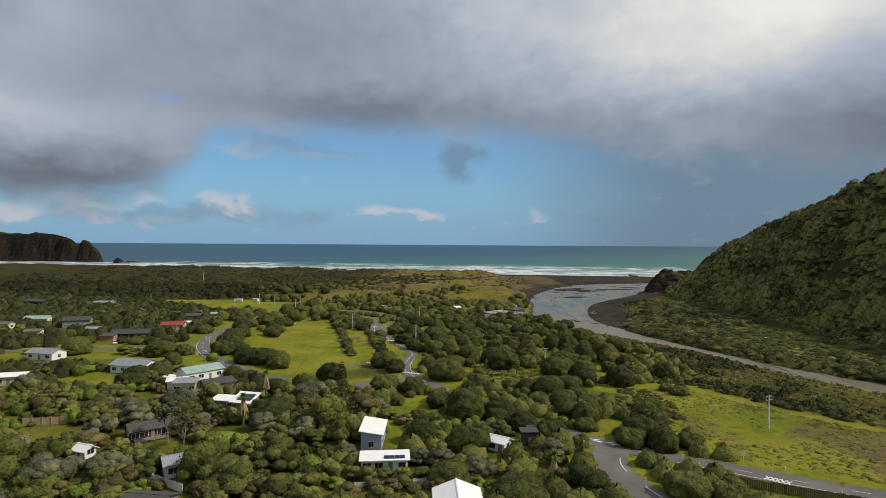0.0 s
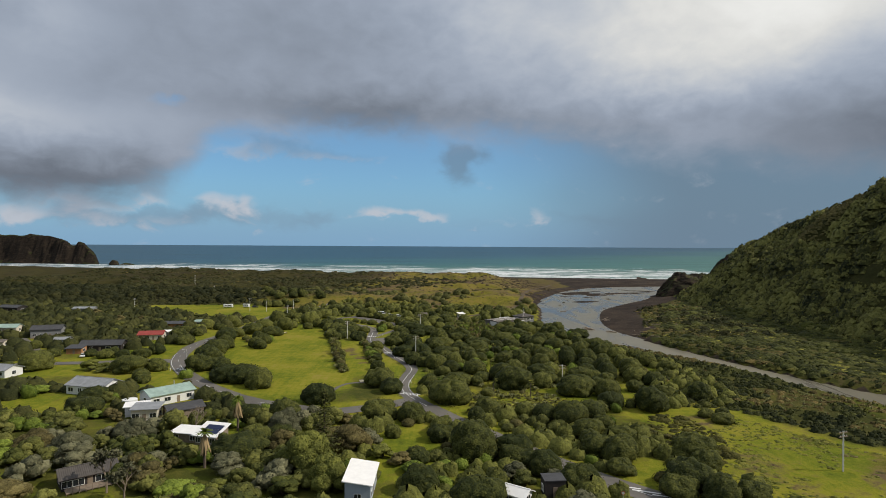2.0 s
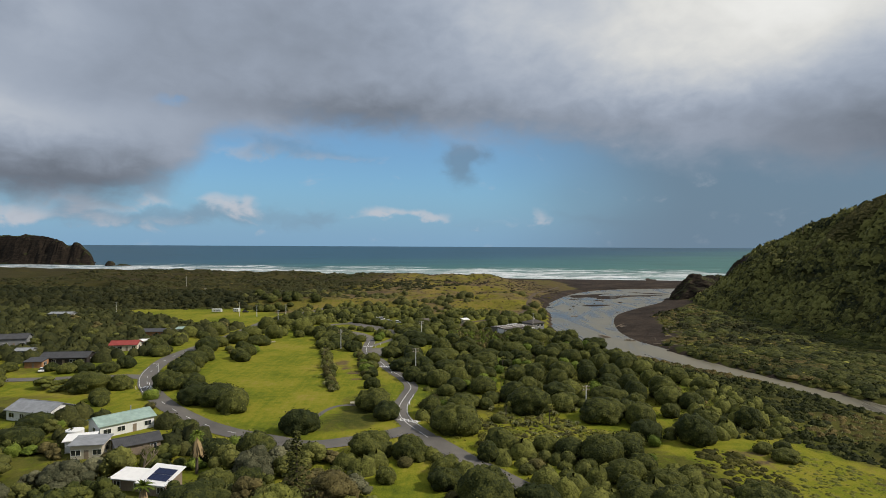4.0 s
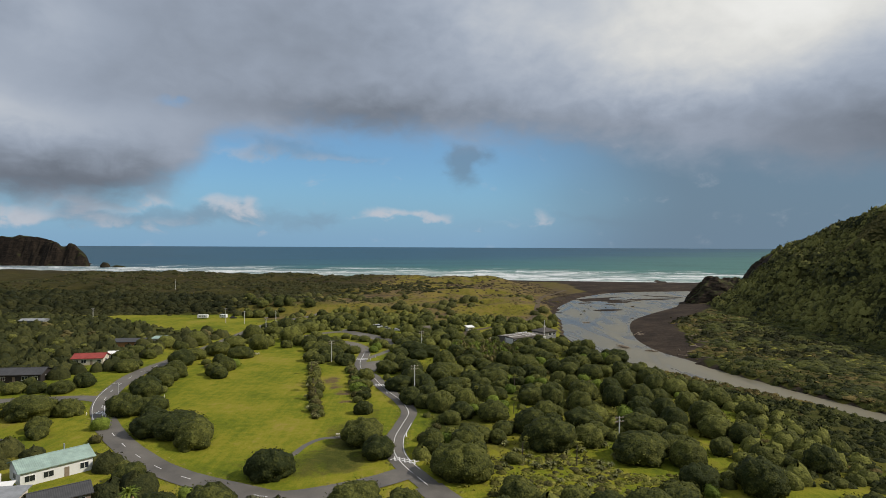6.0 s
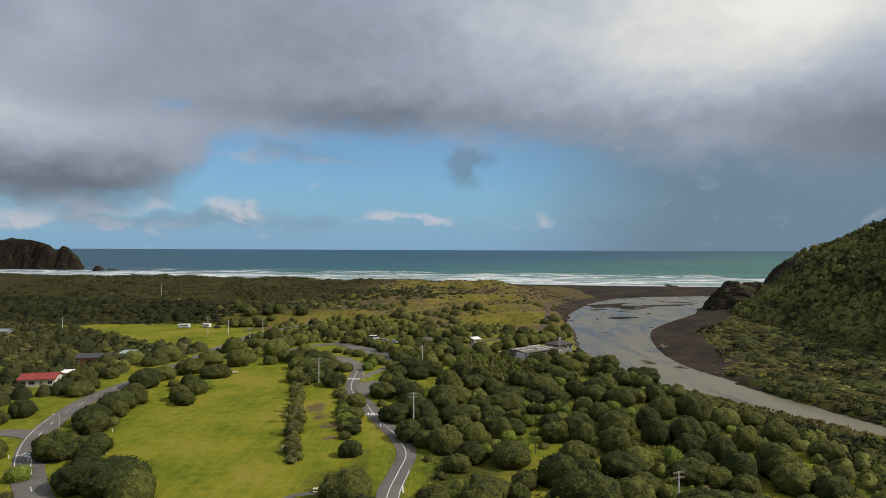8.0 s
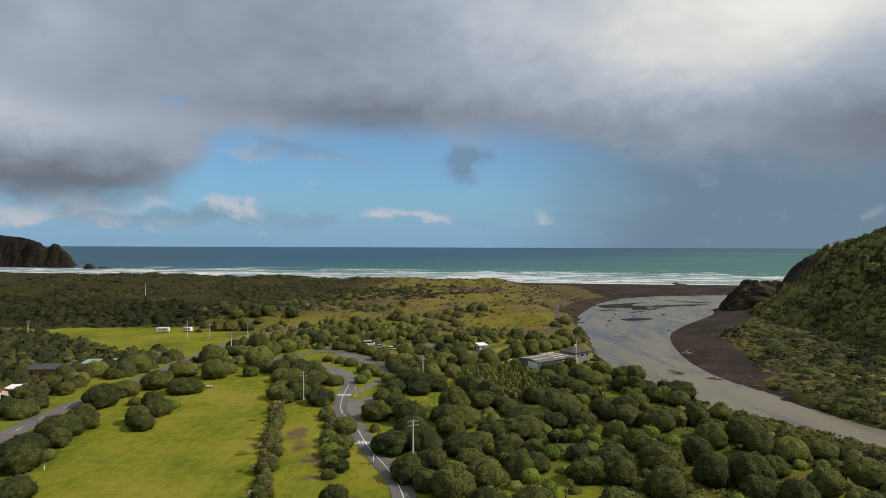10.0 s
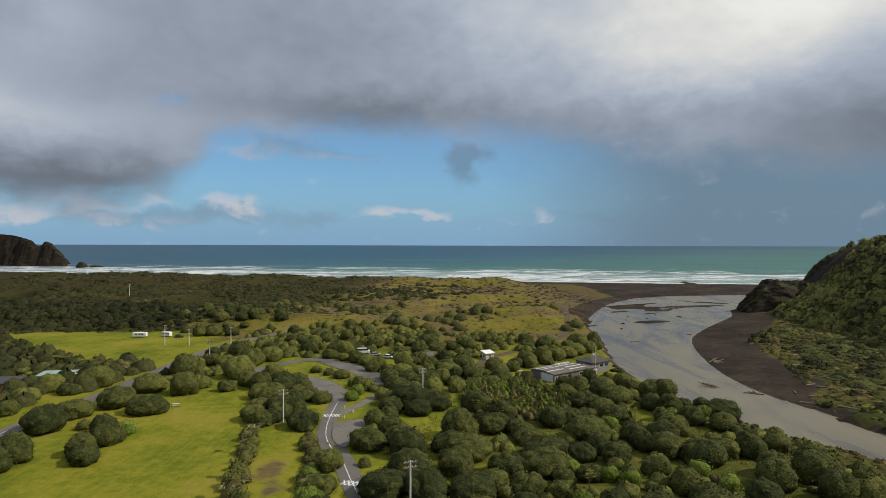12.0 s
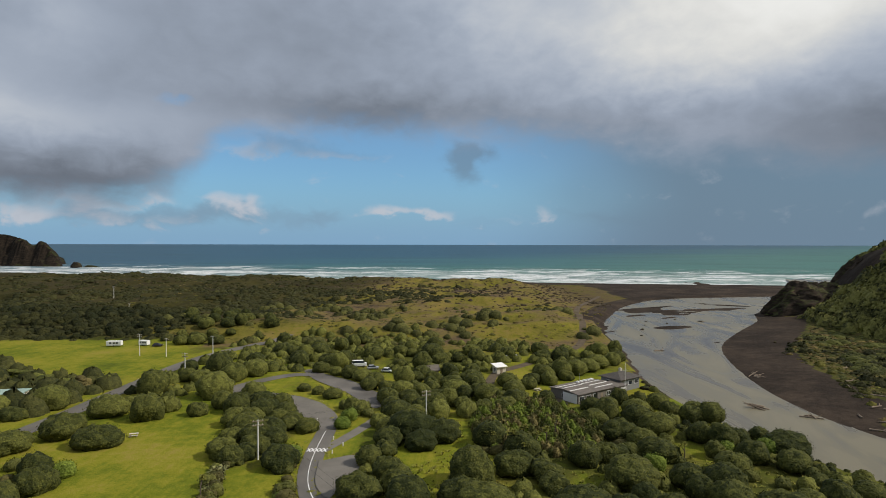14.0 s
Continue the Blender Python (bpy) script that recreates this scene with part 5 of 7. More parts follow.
brown = 0.55 * fbm(dp[:, 0], dp[:, 1], 40, 74) + 0.5 * fbm(dp[:, 0], dp[:, 1], 13, 75) + 0.9 * ease(dp[:, 1], 560, 690) - 0.12 - 0.75 * ease(-dp[:, 0], 80, 180)
rest = ((dark <= 0.42) | ((dp[:, 1] > 660) & (pick > 0.3))) & (pick < np.where(dp[:, 1] < 700, 0.52, 0.40))
m2, m3 = rest & (brown > 0.25), rest & (brown <= 0.25) & (brown > -0.1)
m4 = rest & (brown <= -0.1) & (pick < np.where(dp[:, 0] < -110, 0.52, 0.46))
spread("dune_brush", "brown low brush on the dune crests", "scrub", M_UMBER, LOW_SHAPES, dp[m2], rs.gamma(3.0, 0.36, m2.sum()).clip(0.4, 2.4), (0.5, 1.1), 18)
spread("dune_brush", "ochre low brush on the dune banks", "scrub", M_OCHRE, LOW_SHAPES, dp[m3], rs.gamma(3.0, 0.30, m3.sum()).clip(0.4, 2.0), (0.4, 0.9), 25)
spread("dune_grass", "yellow-green tussocks on the dune slopes", "grass", M_OLIVE, LOW_SHAPES[:3] + TUFTS[:2], dp[m4], rs.gamma(3.0, 0.30, m4.sum()).clip(0.4, 1.8), (0.4, 0.8), 13)
# dark wood below the headland
wp = sow([(-420, 470), (-330, 447), (-240, 469), (-165, 473), (-146, 476), (-140, 500), (-160, 530), (-196, 566), (-330, 592), (-520, 600)], 4600, 14)
spread("dark_wood", "dark wind-shorn wood on the old dunes", "wood", M_DARK_LEAF, WOOD_SHAPES, wp, rs.gamma(5.0, 0.44, len(wp)).clip(1.0, 4.6), (0.7, 1.3), 15)
# rank grass on the bank paddock and under the groves
gp = sow(BANK_FIELD, 4600, 16, lambda x, y: fbm(x, y, 14, 81) > -0.25)
spread("paddock_grass", "rank yellow-green grass tussocks in the paddock", "grass", M_GRASS, LOW_SHAPES, gp, rs.gamma(3.0, 0.16, len(gp)).clip(0.15, 1.1), (0.4, 0.8), 17)
gg = sow([(-10, 190), (60, 180), (90, 250), (62, 330), (0, 340), (-20, 300), (-5, 250)], 5200, 21, lambda x, y: fbm(x, y, 18, 82) > -0.05)
spread("grove_grass", "yellow-green rank grass and rushes between the trees", "grass", M_GRASS, TUFTS, gg, rs.gamma(3.0, 0.24, len(gg)).clip(0.3, 1.6), (0.7, 1.1), 22)

# ---- houses of the village ----
house(-82.5, 202, 49, 12.8, 7.8, 3.1, 1.3, M_TIN_GREEN, M_WHITE, "white weatherboard house with pale green gable roof", windows=4, chimney=True)
house(-110, 212, -15, 14, 8.5, 2.9, 1.7, M_TIN_G, M_WHITE, "white house with grey gable roof beside trees", windows=4)
house(-61, 167.4, -10, 6.6, 4.0, 2.3, 0.35, M_TIN_W, M_WOOD, "low timber wing with white sheet roof", windows=3, shed=True)
house(-54.8, 165.4, -15, 5.8, 4.8, 2.4, 1.4, M_TIN_W, M_WOOD, "timber house with steep white roof and solar panels", windows=3, shed=True, panels=(-1.2, 4, 2, -0.9))
house(-79.5, 184, 10, 6.5, 5, 3.2, 0.4, M_TIN_G, M_CREAM, "tan flat-roofed house among trees", windows=3, shed=True)
house(-71, 187, 40, 9, 6, 2.6, 1.0, M_TIN_D, M_WOOD, "dark-roofed timber shed house", windows=3)
house(-70.5, 142.5, 40, 9.6, 6.0, 2.4, 1.1, M_TIN_DB, M_DARKW, "dark timber cottage with brown-grey gable roof and white windows", windows=5, deck=True)
house(-77.5, 128, -20, 3.4, 2.8, 1.9, 0.8, M_TIN_W, M_WHITE, "small white garage with pale gable roof", windows=1)
house(-53, 119.5, 32, 6, 5, 2.8, 1.0, M_TIN_G, M_WHITE, "small white house with grey gable roof", windows=2)
house(-50.5, 101.5, -8, 7.5, 6, 2.4, 0.9, M_TIN_DB, M_GREYW, "low house with dark grey sheet roof", windows=3)
house(-15.2, 137.6, 90, 10.6, 4.7, 3.7, 0.7, M_TIN_W, M_BLUEW, "tall house with white skillion roof and blue-grey walls", shed=True, windows=3)
house(-11.2, 122.5, 5, 9.6, 4.6, 2.4, 0.15, M_TIN_W, M_WHITE, "long white house with pale flat roof and solar panels", shed=True, windows=4, panels=(0.4, 4, 1, -1.2))
house(3.5, 97, 92, 11, 7.6, 4.2, 1.5, M_TIN_W, M_CREAM, "house with bright white gable roof behind trees")
house(14.2, 133.5, -35, 4.2, 3.4, 2.3, 0.8, M_TIN_W, M_WHITE, "small outbuilding with white gable roof", windows=2)
house(21.5, 137.5, 5, 4, 3.2, 3.2, 0.15, M_TIN_D, M_DARKW, "black cubic cabin with flat roof", windows=1, shed=True, eave=0.1)
house(-197, 319, 20, 13, 8, 4.2, 1.6, M_TIN_D, M_GREYW, "grey house with dark gable roof and railed deck", deck=True, windows=4)
house(-149, 284, 8, 17, 8, 2.9, 1.5, M_TIN_D, M_DARKW, "black house with dark gable roof", windows=5)
house(-156, 276, 8, 6, 5, 2.5, 0.6, M_TIN_D, M_CEDAR, "orange timber garage with dark roof", windows=1, shed=True)
house(-142, 313, 12, 11, 7, 2.8, 1.3, M_TIN_RED, M_CREAM, "cream house with red gable roof", windows=4)
house(-138, 322, 8, 4.5, 3.6, 2.6, 0.3, M_TIN_W, M_WHITE, "white flat-roofed wing beside red-roofed house", windows=3, shed=True)
house(-157, 234, -12, 12, 7, 2.8, 1.3, M_TIN_G, M_WHITE, "white cottage with grey gable roof in the trees", windows=3)
house(-141, 193, 15, 7.4, 5, 2.8, 0.3, M_TIN_W, M_CREAM, "house with white flat roof half hidden by trees", windows=3, shed=True)
house(-200, 289, 15, 7, 5.5, 2.6, 0.8, M_TIN_BR, M_CREAM, "cream garage with brown roof", windows=1)
house(-176, 298, 10, 6, 5, 2.6, 0.7, M_TIN_G, M_GREYW, "grey shed with pitched roof beside drive", windows=1)
house(-232, 313, 0, 7, 5, 2.8, 0.9, M_TIN_BR, M_CREAM, "cream-painted shed at the village edge", windows=2)
house(-228, 333, 10, 12, 7, 3.0, 1.3, M_TIN_GREEN, M_CREAM, "cream house with green gable roof", windows=3)
house(-240, 420, 5, 13, 7, 3.0, 0.8, M_TIN_G, M_GREYW, "far grey house with low-pitched roof", windows=3)
house(-280, 408, -8, 14, 8, 3.2, 1.2, M_TIN_D, M_DARKW, "far dark house with gable roof", windows=3)
house(-147, 350, 8, 13, 6.5, 3.0, 0.6, M_TIN_D, M_CEDAR, "orange timber house with dark flat roof", windows=3, shed=True)
house(-137, 364, 10, 10, 6, 2.4, 0.3, M_TIN_GREEN, M_CREAM, "low house with pale green flat roof among trees", windows=2, shed=True)
house(-11, 399, 20, 3.5, 3, 2.3, 1.2, M_TIN_BR, M_WOOD, "small brown park shelter with steep roof", "shelter", windows=1)
house(13, 403, 25, 3.6, 3.4, 2.6, 0.5, M_TIN_W, M_CREAM, "small cream toilet block with pale roof", "toilet_block", windows=1, shed=True)


def club():
    """The beach club: a long low hall whose roof steps in strips, a white-doored annex, a hipped lookout block and a flagpole."""
    hall = house(36.5, 372, 36, 18, 11, 2.9, 0.55, M_TIN_BR, M_BROWNW, "long brown-grey beach club hall with low striped roof", "club_hall", windows=6, eave=0.5)
    for x0, x1, py in ((-9.2, -0.4, 3.2), (-9.2, -0.4, 0.6), (-9.2, -1.2, -2.4), (0.2, 8.6, 1.4), (0.6, 8.8, -1.3), (0.6, 8.8, -3.6)):
        tilt = -math.degrees(math.atan2(0.55, 5.5)) * (1 if py > 0 else -1)
        sk = part("roof_strip", box(x0, x1, -0.2, 0.2, -0.03, 0.06), M_POLE, hall, "pale flashing strip along the roof")
        sk.matrix_basis = pose(0, py, 2.9 + 0.55 - abs(py) * 0.1 + 0.21, tilt, 0, 0)
    part("roller_door", box(-9.10, -8.96, -5.0, 0.4, 0.0, 2.7), M_WHITE, hall, "wide white roller door")
    part("porch_wall", box(-1.2, -0.9, -6.1, -5.5, -0.4, 2.6), M_BROWNW, hall)
    for i in range(5):
        part("roof_vent", box(1.2 + i * 1.6, 2.1 + i * 1.6, 3.6, 4.5, 3.1, 3.62), M_WHITE, hall)
    part("aerial", tube(bmesh.new(), (1.5, 3.2, 3.0), (1.5, 3.2, 6.4), 0.05, 0.03), M_METAL, hall)
    annex = house(46.6, 374.8, 36, 5.0, 5.4, 2.9, 0.25, M_TIN_BR, M_BROWNW, "low annex with white-framed doors beside the club hall", "club_annex", windows=1, shed=True, eave=0.3)
    panel = part("door_panel", box(-2.1, 2.1, -2.82, -2.74, 0.1, 2.5), M_WHITE, annex, "white panel with three glazed doors")
    for i in range(3):
        part("pane", box(-1.7 + i * 1.25, -0.8 + i * 1.25, -2.86, -2.80, 0.9, 2.0), M_GLASS, panel)
    HOUSES.append((33, 360, 8))
    x, y = 50.5, 382
    t = thing("lookout_block", "grey lookout block with dark hipped roof above the river", "building")
    t.matrix_basis = pose(x, y, ground_z(x, y) - 0.1, 0, 0, 36)
    HOUSES.append((x, y, 5))
    part("wall", box(-4.8, 4.8, -3.8, 3.8, -0.6, 3.9), M_GREYW, t)
    rf = bmesh.new()
    q = [rf.verts.new(p) for p in ((-5.5, -4.5, 3.85), (5.5, -4.5, 3.85), (5.5, 4.5, 3.85), (-5.5, 4.5, 3.85), (-1.4, 0, 5.5), (1.4, 0, 5.5), (-5.5, -4.5, 4.0), (5.5, -4.5, 4.0), (5.5, 4.5, 4.0), (-5.5, 4.5, 4.0))]
    for fc in ((0, 1, 7, 6), (1, 2, 8, 7), (2, 3, 9, 8), (3, 0, 6, 9), (6, 7, 5, 4), (7, 8, 5), (8, 9, 4, 5), (9, 6, 4), (3, 2, 1, 0)):
        rf.faces.new([q[i] for i in fc])
    part("roof", rf, M_TIN_DB, t)
    for wx, wy, along_x in ((3.0, -3.82, True), (0.0, -3.82, True), (-4.82, 1.0, False), (4.82, -1.6, False), (4.82, 1.6, False)):
        fr = box(wx - 1.0, wx + 1.0, wy - 0.06, wy + 0.06, 1.9, 3.3) if along_x else box(wx - 0.06, wx + 0.06, wy - 0.8, wy + 0.8, 1.9, 3.3)
        w = part("window", fr, M_WHITE, t)
        pn = box(wx - 0.85, wx + 0.85, wy - 0.1, wy + 0.1, 2.05, 3.15) if along_x else box(wx - 0.1, wx + 0.1, wy - 0.65, wy + 0.65, 2.05, 3.15)
        part("pane", pn, M_GLASS, w)
    part("chimney", box(0.9, 1.7, 0.6, 1.4, 4.4, 6.2), M_CREAM, t)
    m = thing("flagpole", "white flagpole with yardarm beside club", "flagpole")
    m.matrix_basis = pose(48.6, 370.6, ground_z(48.6, 370.6), 0, 0, 0)
    part("mast", tube(bmesh.new(), (0, 0, -0.3), (0, 0, 10.5), 0.11, 0.06), M_WHITE, m)
    part("yardarm", tube(bmesh.new(), (-1.1, 0, 8.2), (1.1, 0, 8.2), 0.05, 0.05), M_WHITE, m)


club()


def water_tank(x, y, r, h):
    t = thing("water_tank", "white round rainwater tank beside house", "tank")
    t.matrix_basis = pose(x, y, ground_z(x, y) - 0.1)
    part("body", tube(bmesh.new(), (0, 0, 0), (0, 0, h), r, r, 28), M_WHITE, t)
    part("lid", tube(bmesh.new(), (0, 0, h), (0, 0, h + 0.35), r * 1.02, 0.3, 28), M_WHITE, t)


water_tank(-89.5, 194, 2.0, 2.6)
house(-84, 187.5, 20, 5.5, 4, 2.8, 0.2, M_TIN_W, M_WHITE, "small white flat-roofed annex beside tank", windows=1, shed=True)
water_tank(-131, 183, 1.2, 1.8)


def fence(a, b, h, mat, label, step=2.2, boards=True):
    t = thing("fence", label, "fence")
    a, b = Vector((*a, 0)), Vector((*b, 0))
    d = b - a
    t.matrix_basis = pose(a.x, a.y, ground_z(a.x, a.y), 0, 0, math.degrees(math.atan2(d.y, d.x)))
    n = max(2, int(d.length / step))
    for i in range(n + 1):
        px = d.length * i / n
        part("post", box(px - 0.06, px + 0.06, -0.06, 0.06, -0.6, h + 0.08), mat, t)
    bm = bmesh.new()
    if boards:
        k, rng = int(d.length / 0.3), random.Random(3)
        block(bm, -0.13, 0.13, 0.07, 0.1, -0.5, h)
        first = part("paling", bm, mat, t)
        for i in range(k):
            o = first if i == 0 else part("paling", first.data, mat, t)
            o.matrix_basis = pose(d.length * (i + 0.5) / k, rng.uniform(0, 0.012), -rng.uniform(0, 0.12))
    else:
        for z in (0.5, 0.95, 1.2):
            if z < h:
                block(bm, 0, d.length, -0.03, 0.03, z - 0.05, z + 0.05)
        part("rail", bm, mat, t)


fence((53, 118.5), (64, 111), 1.8, M_PALING, "brown stained paling fence along the road")
fence((64, 111), (79, 104), 1.8, M_PALING, "brown stained paling fence along the road")
fence((-106, 149), (-93, 151.5), 2.0, M_TAN, "tan new timber paling fence")
HOUSES += [(-99, 146, 4.5)]
GLADES = [(-120, 191, 4), (-61.6, 131.7, 4), (-88.8, 176, 4), (-99.5, 232, 4), (-88.7, 141.4, 4), (-9, 166, 5), (-7, 177, 4), (29, 200, 6), (16, 206, 5), (45, 153, 4), (-2.4, 340, 4), (4.9, 360.7, 3.5),
          (30.3, 315.4, 3), (22.8, 308.6, 4), (55.4, 340.7, 3.5), (53.3, 372.8, 3), (28.8, 331, 3), (20, 240, 4), (-10, 233, 4)]
HOUSES += GLADES + [(-36, 408, 5), (-29, 400, 4), (8, 345, 6), (18, 350, 7), (22, 340, 6), (14, 332, 6)]
fence((-60, 117), (-48, 109.5), 1.7, M_POLE, "weathered grey paling fence beside lawn")
fence((-68, 131), (-58, 125), 1.3, M_METAL, "light metal pool fence", 1.5, False)
fence((-16, 112), (2, 115), 1.1, M_POLE, "low grey garden wall with planting")

pool = thing("swimming_pool", "small blue backyard swimming pool", "pool")
pool.matrix_basis = pose(-61.5, 124.5, ground_z(-61.5, 124.5), 0, 0, 25)
part("surround", box(-3.2, 3.2, -2.2, 2.2, -0.3, 0.12), M_POLE, pool)
part("water", box(-2.5, 2.5, -1.5, 1.5, 0.05, 0.14), M_BLUE, pool)


def vehicle(x, y, rot, L, W, H, mat, label, name="car", boxy=False):
    """A parked vehicle: body, glazed cabin, lamps and four wheels."""
    t = thing(name, label, "van" if boxy else "car")
    t.matrix_basis = pose(x, y, max(ground_z(x, y), -0.3) + 0.1, 0, 0, rot)
    low = H * (0.62 if boxy else 0.58)
    part("body", block(bmesh.new(), -L / 2, L / 2, -W / 2, W / 2, 0.28, low, 0.14), mat, t)
    bm = bmesh.new()
    f0, f1, r0, r1 = (L * 0.36, L * 0.26, -L * 0.49, -L * 0.47) if boxy else (L * 0.26, L * 0.08, -L * 0.44, -L * 0.30)
    lo = [bm.verts.new(p) for p in ((r0, -W * 0.47, low - 0.02), (f0, -W * 0.47, low - 0.02), (f0, W * 0.47, low - 0.02), (r0, W * 0.47, low - 0.02))]
    hi = [bm.verts.new(p) for p in ((r1, -W * 0.40, H - 0.07), (f1, -W * 0.40, H - 0.07), (f1, W * 0.40, H - 0.07), (r1, W * 0.40, H - 0.07))]
    for i in range(4):
        j = (i + 1) % 4
        bm.faces.new((lo[i], lo[j], hi[j], hi[i]))
    bm.faces.new(hi)
    part("window_band", bm, M_GLASS, t, "dark glass")
    part("roof", block(bmesh.new(), r1 - 0.05, f1 + 0.05, -W * 0.42, W * 0.42, H - 0.08, H, 0.03), mat, t)
    for sx in (-1, 1):
        for sy in (-1, 1):
            w = part("wheel", tube(bmesh.new(), (sx * L * 0.31, sy * (W / 2 - 0.2), 0.31), (sx * L * 0.31, sy * (W / 2 + 0.02), 0.31), 0.31, 0.31, 14), M_RUBBER, t)
            part("rim", tube(bmesh.new(), (sx * L * 0.31, sy * (W / 2), 0.31), (sx * L * 0.31, sy * (W / 2 + 0.04), 0.31), 0.18, 0.18, 10), M_METAL, w)
    for sy in (-1, 1):
        part("headlight", box(L / 2 - 0.05, L / 2 + 0.02, sy * W * 0.36 - 0.16, sy * W * 0.36 + 0.16, 0.6, 0.75), M_METAL, t)
        part("tail_light", box(-L / 2 - 0.02, -L / 2 + 0.05, sy * W * 0.38 - 0.1, sy * W * 0.38 + 0.1, 0.65, 0.85), M_RED, t)
    return t


vehicle(-39, 412, 8, 5.4, 2.0, 2.4, M_WHITE, "white minibus parked under trees", "minibus", True)
vehicle(-33.4, 408, 15, 4.4, 1.8, 1.5, M_METAL, "silver car parked beside minibus")
vehicle(-27.5, 403, -20, 4.4, 1.8, 1.5, M_WHITE, "white car parked under trees")
vehicle(-148, 267.5, -70, 4.3, 1.8, 1.5, M_WHITE, "white car parked on a concrete drive")
vehicle(-172, 289, 70, 5.2, 2.0, 2.3, M_BLUE, "small blue truck parked on a drive", "truck", True)
vehicle(-136, 453, 10, 4.4, 1.8, 1.5, M_DARKW, "dark car parked on grass beside caravan")


def caravan(x, y, rot, label, L=5.2):
    t = thing("caravan", label, "caravan")
    t.matrix_basis = pose(x, y, ground_z(x, y), 0, 0, rot)
    part("body", block(bmesh.new(), -L / 2, L / 2, -1.1, 1.1, 0.4, 2.5, 0.22), M_WHITE, t)
    for px in (-1.4, 0.2, 1.5):
        part("window", box(px - 0.45, px + 0.45, -1.13, -1.08, 1.35, 1.95), M_GLASS, t)
    part("drawbar", box(L / 2, L / 2 + 1.0, -0.06, 0.06, 0.4, 0.5), M_METAL, t)
    for sy in (-1, 1):
        part("wheel", tube(bmesh.new(), (0, sy * 0.85, 0.32), (0, sy * 1.08, 0.32), 0.32, 0.32, 14), M_RUBBER, t)


caravan(-156, 454, 5, "white caravan standing on the far field", 6.6)
caravan(-143, 455, -15, "white caravan with dark windows on the far field", 4.6)

# ---- poles, lamps and signs ----
for px, py, ph in ((85.3, 149.3, 8.6), (39.6, 216, 8.5), (-10.4, 265.7, 9.9), (-47, 318.5, 8.7), (-11.1, 339.4, 9.7), (-133, 432, 9), (-212, 430, 9), (-121, 430, 7.5), (-97, 394, 8.5),
                   (-103, 433, 8), (-247, 612, 9), (-208, 561, 8)):
    power_pole(px, py, ph, 20 if py < 340 else -15, 2 if ph > 8 else 1)
power_pole(273, 497, 8, 30, 1, M_WOOD)


def wire(a, b, sag=0.8):
    c = bpy.data.curves.new("wire", "CURVE")
    c.dimensions, c.bevel_depth = "3D", 0.010
    s = c.splines.new("POLY")
    s.points.add(12)
    for i in range(13):
        q = i / 12
        s.points[i].co = (a[0] + (b[0] - a[0]) * q, a[1] + (b[1] - a[1]) * q, a[2] + (b[2] - a[2]) * q - sag * 4 * q * (1 - q), 1)
    c.materials.append(M_RUBBER)
    tagged(new("power_line", c), "thin dark overhead power line between poles", "cable", "power lines along the road")


for (ax, ay, ah), (bx, by, bh) in (((39.6, 216, 8.3), (-10.4, 265.7, 9.7)), ((-10.4, 265.7, 9.7), (-47, 318.5, 8.5)), ((-47, 318.5, 8.5), (-97, 394, 8.3)), ((-47, 318.5, 8.5), (-11.1, 339.4, 9.5)),
                                   ((39.6, 216, 8.3), (85.3, 149.3, 8.4)), ((-97, 394, 8.3), (-133, 432, 8.8))):
    for o in (-0.9, 0.9):
        wire((ax + o, ay, ah), (bx + o, by, bh))


def street_lamp(x, y, rot):
    t = thing("street_lamp", "slim grey street lamp leaning over the junction", "lamp")
    t.matrix_basis = pose(x, y, ground_z(x, y), 0, 0, rot)
    part("post", tube(bmesh.new(), (0, 0, -0.3), (0, 0, 3.6), 0.08, 0.06), M_POLE, t)
    part("arm", tube(bmesh.new(), (0, 0, 3.5), (1.3, 0, 3.6), 0.05, 0.04), M_POLE, t)
    part("lamp_head", block(bmesh.new(), 1.2, 1.7, -0.14, 0.14, 3.54, 3.68, 0.04), M_WHITE, t)


street_lamp(-104.5, 266, 200)


def road_sign(x, y, rot, mat, label, h=2.1, shape="round"):
    t = thing("road_sign", label, "sign")
    t.matrix_basis = pose(x, y, ground_z(x, y), 0, 0, rot)
    part("post", tube(bmesh.new(), (0, 0, -0.3), (0, 0, h), 0.04, 0.04), M_WHITE, t)
    if shape == "round":
        part("face", tube(bmesh.new(), (0, -0.03, h + 0.1), (0, -0.07, h + 0.1), 0.36, 0.36, 20), mat, t)
        part("centre", tube(bmesh.new(), (0, -0.07, h + 0.1), (0, -0.08, h + 0.1), 0.26, 0.26, 20), M_WHITE, t)
    else:
        part("face", box(-0.32, 0.32, -0.07, -0.03, h - 0.5, h + 0.4), mat, t)


road_sign(33.5, 133, -10, M_RED, "round red-rimmed road sign at the junction")
road_sign(66, 125, -15, M_WHITE, "white street sign on the verge", 2.3, "square")
road_sign(77, 110, -15, M_YELLOW, "yellow warning sign on the verge", 2.0, "square")
road_sign(53, 125.2, -15, M_WHITE, "white marker post at the road edge", 1.6, "square")
road_sign(18, 426, 0, M_WHITE, "white notice board beside the track", 1.6, "square")
road_sign(22, 427, 0, M_WHITE, "white notice board beside the track", 1.6, "square")
road_sign(-14.5, 212, 0, M_WHITE, "white sign on a post at the road edge", 2.2, "square")


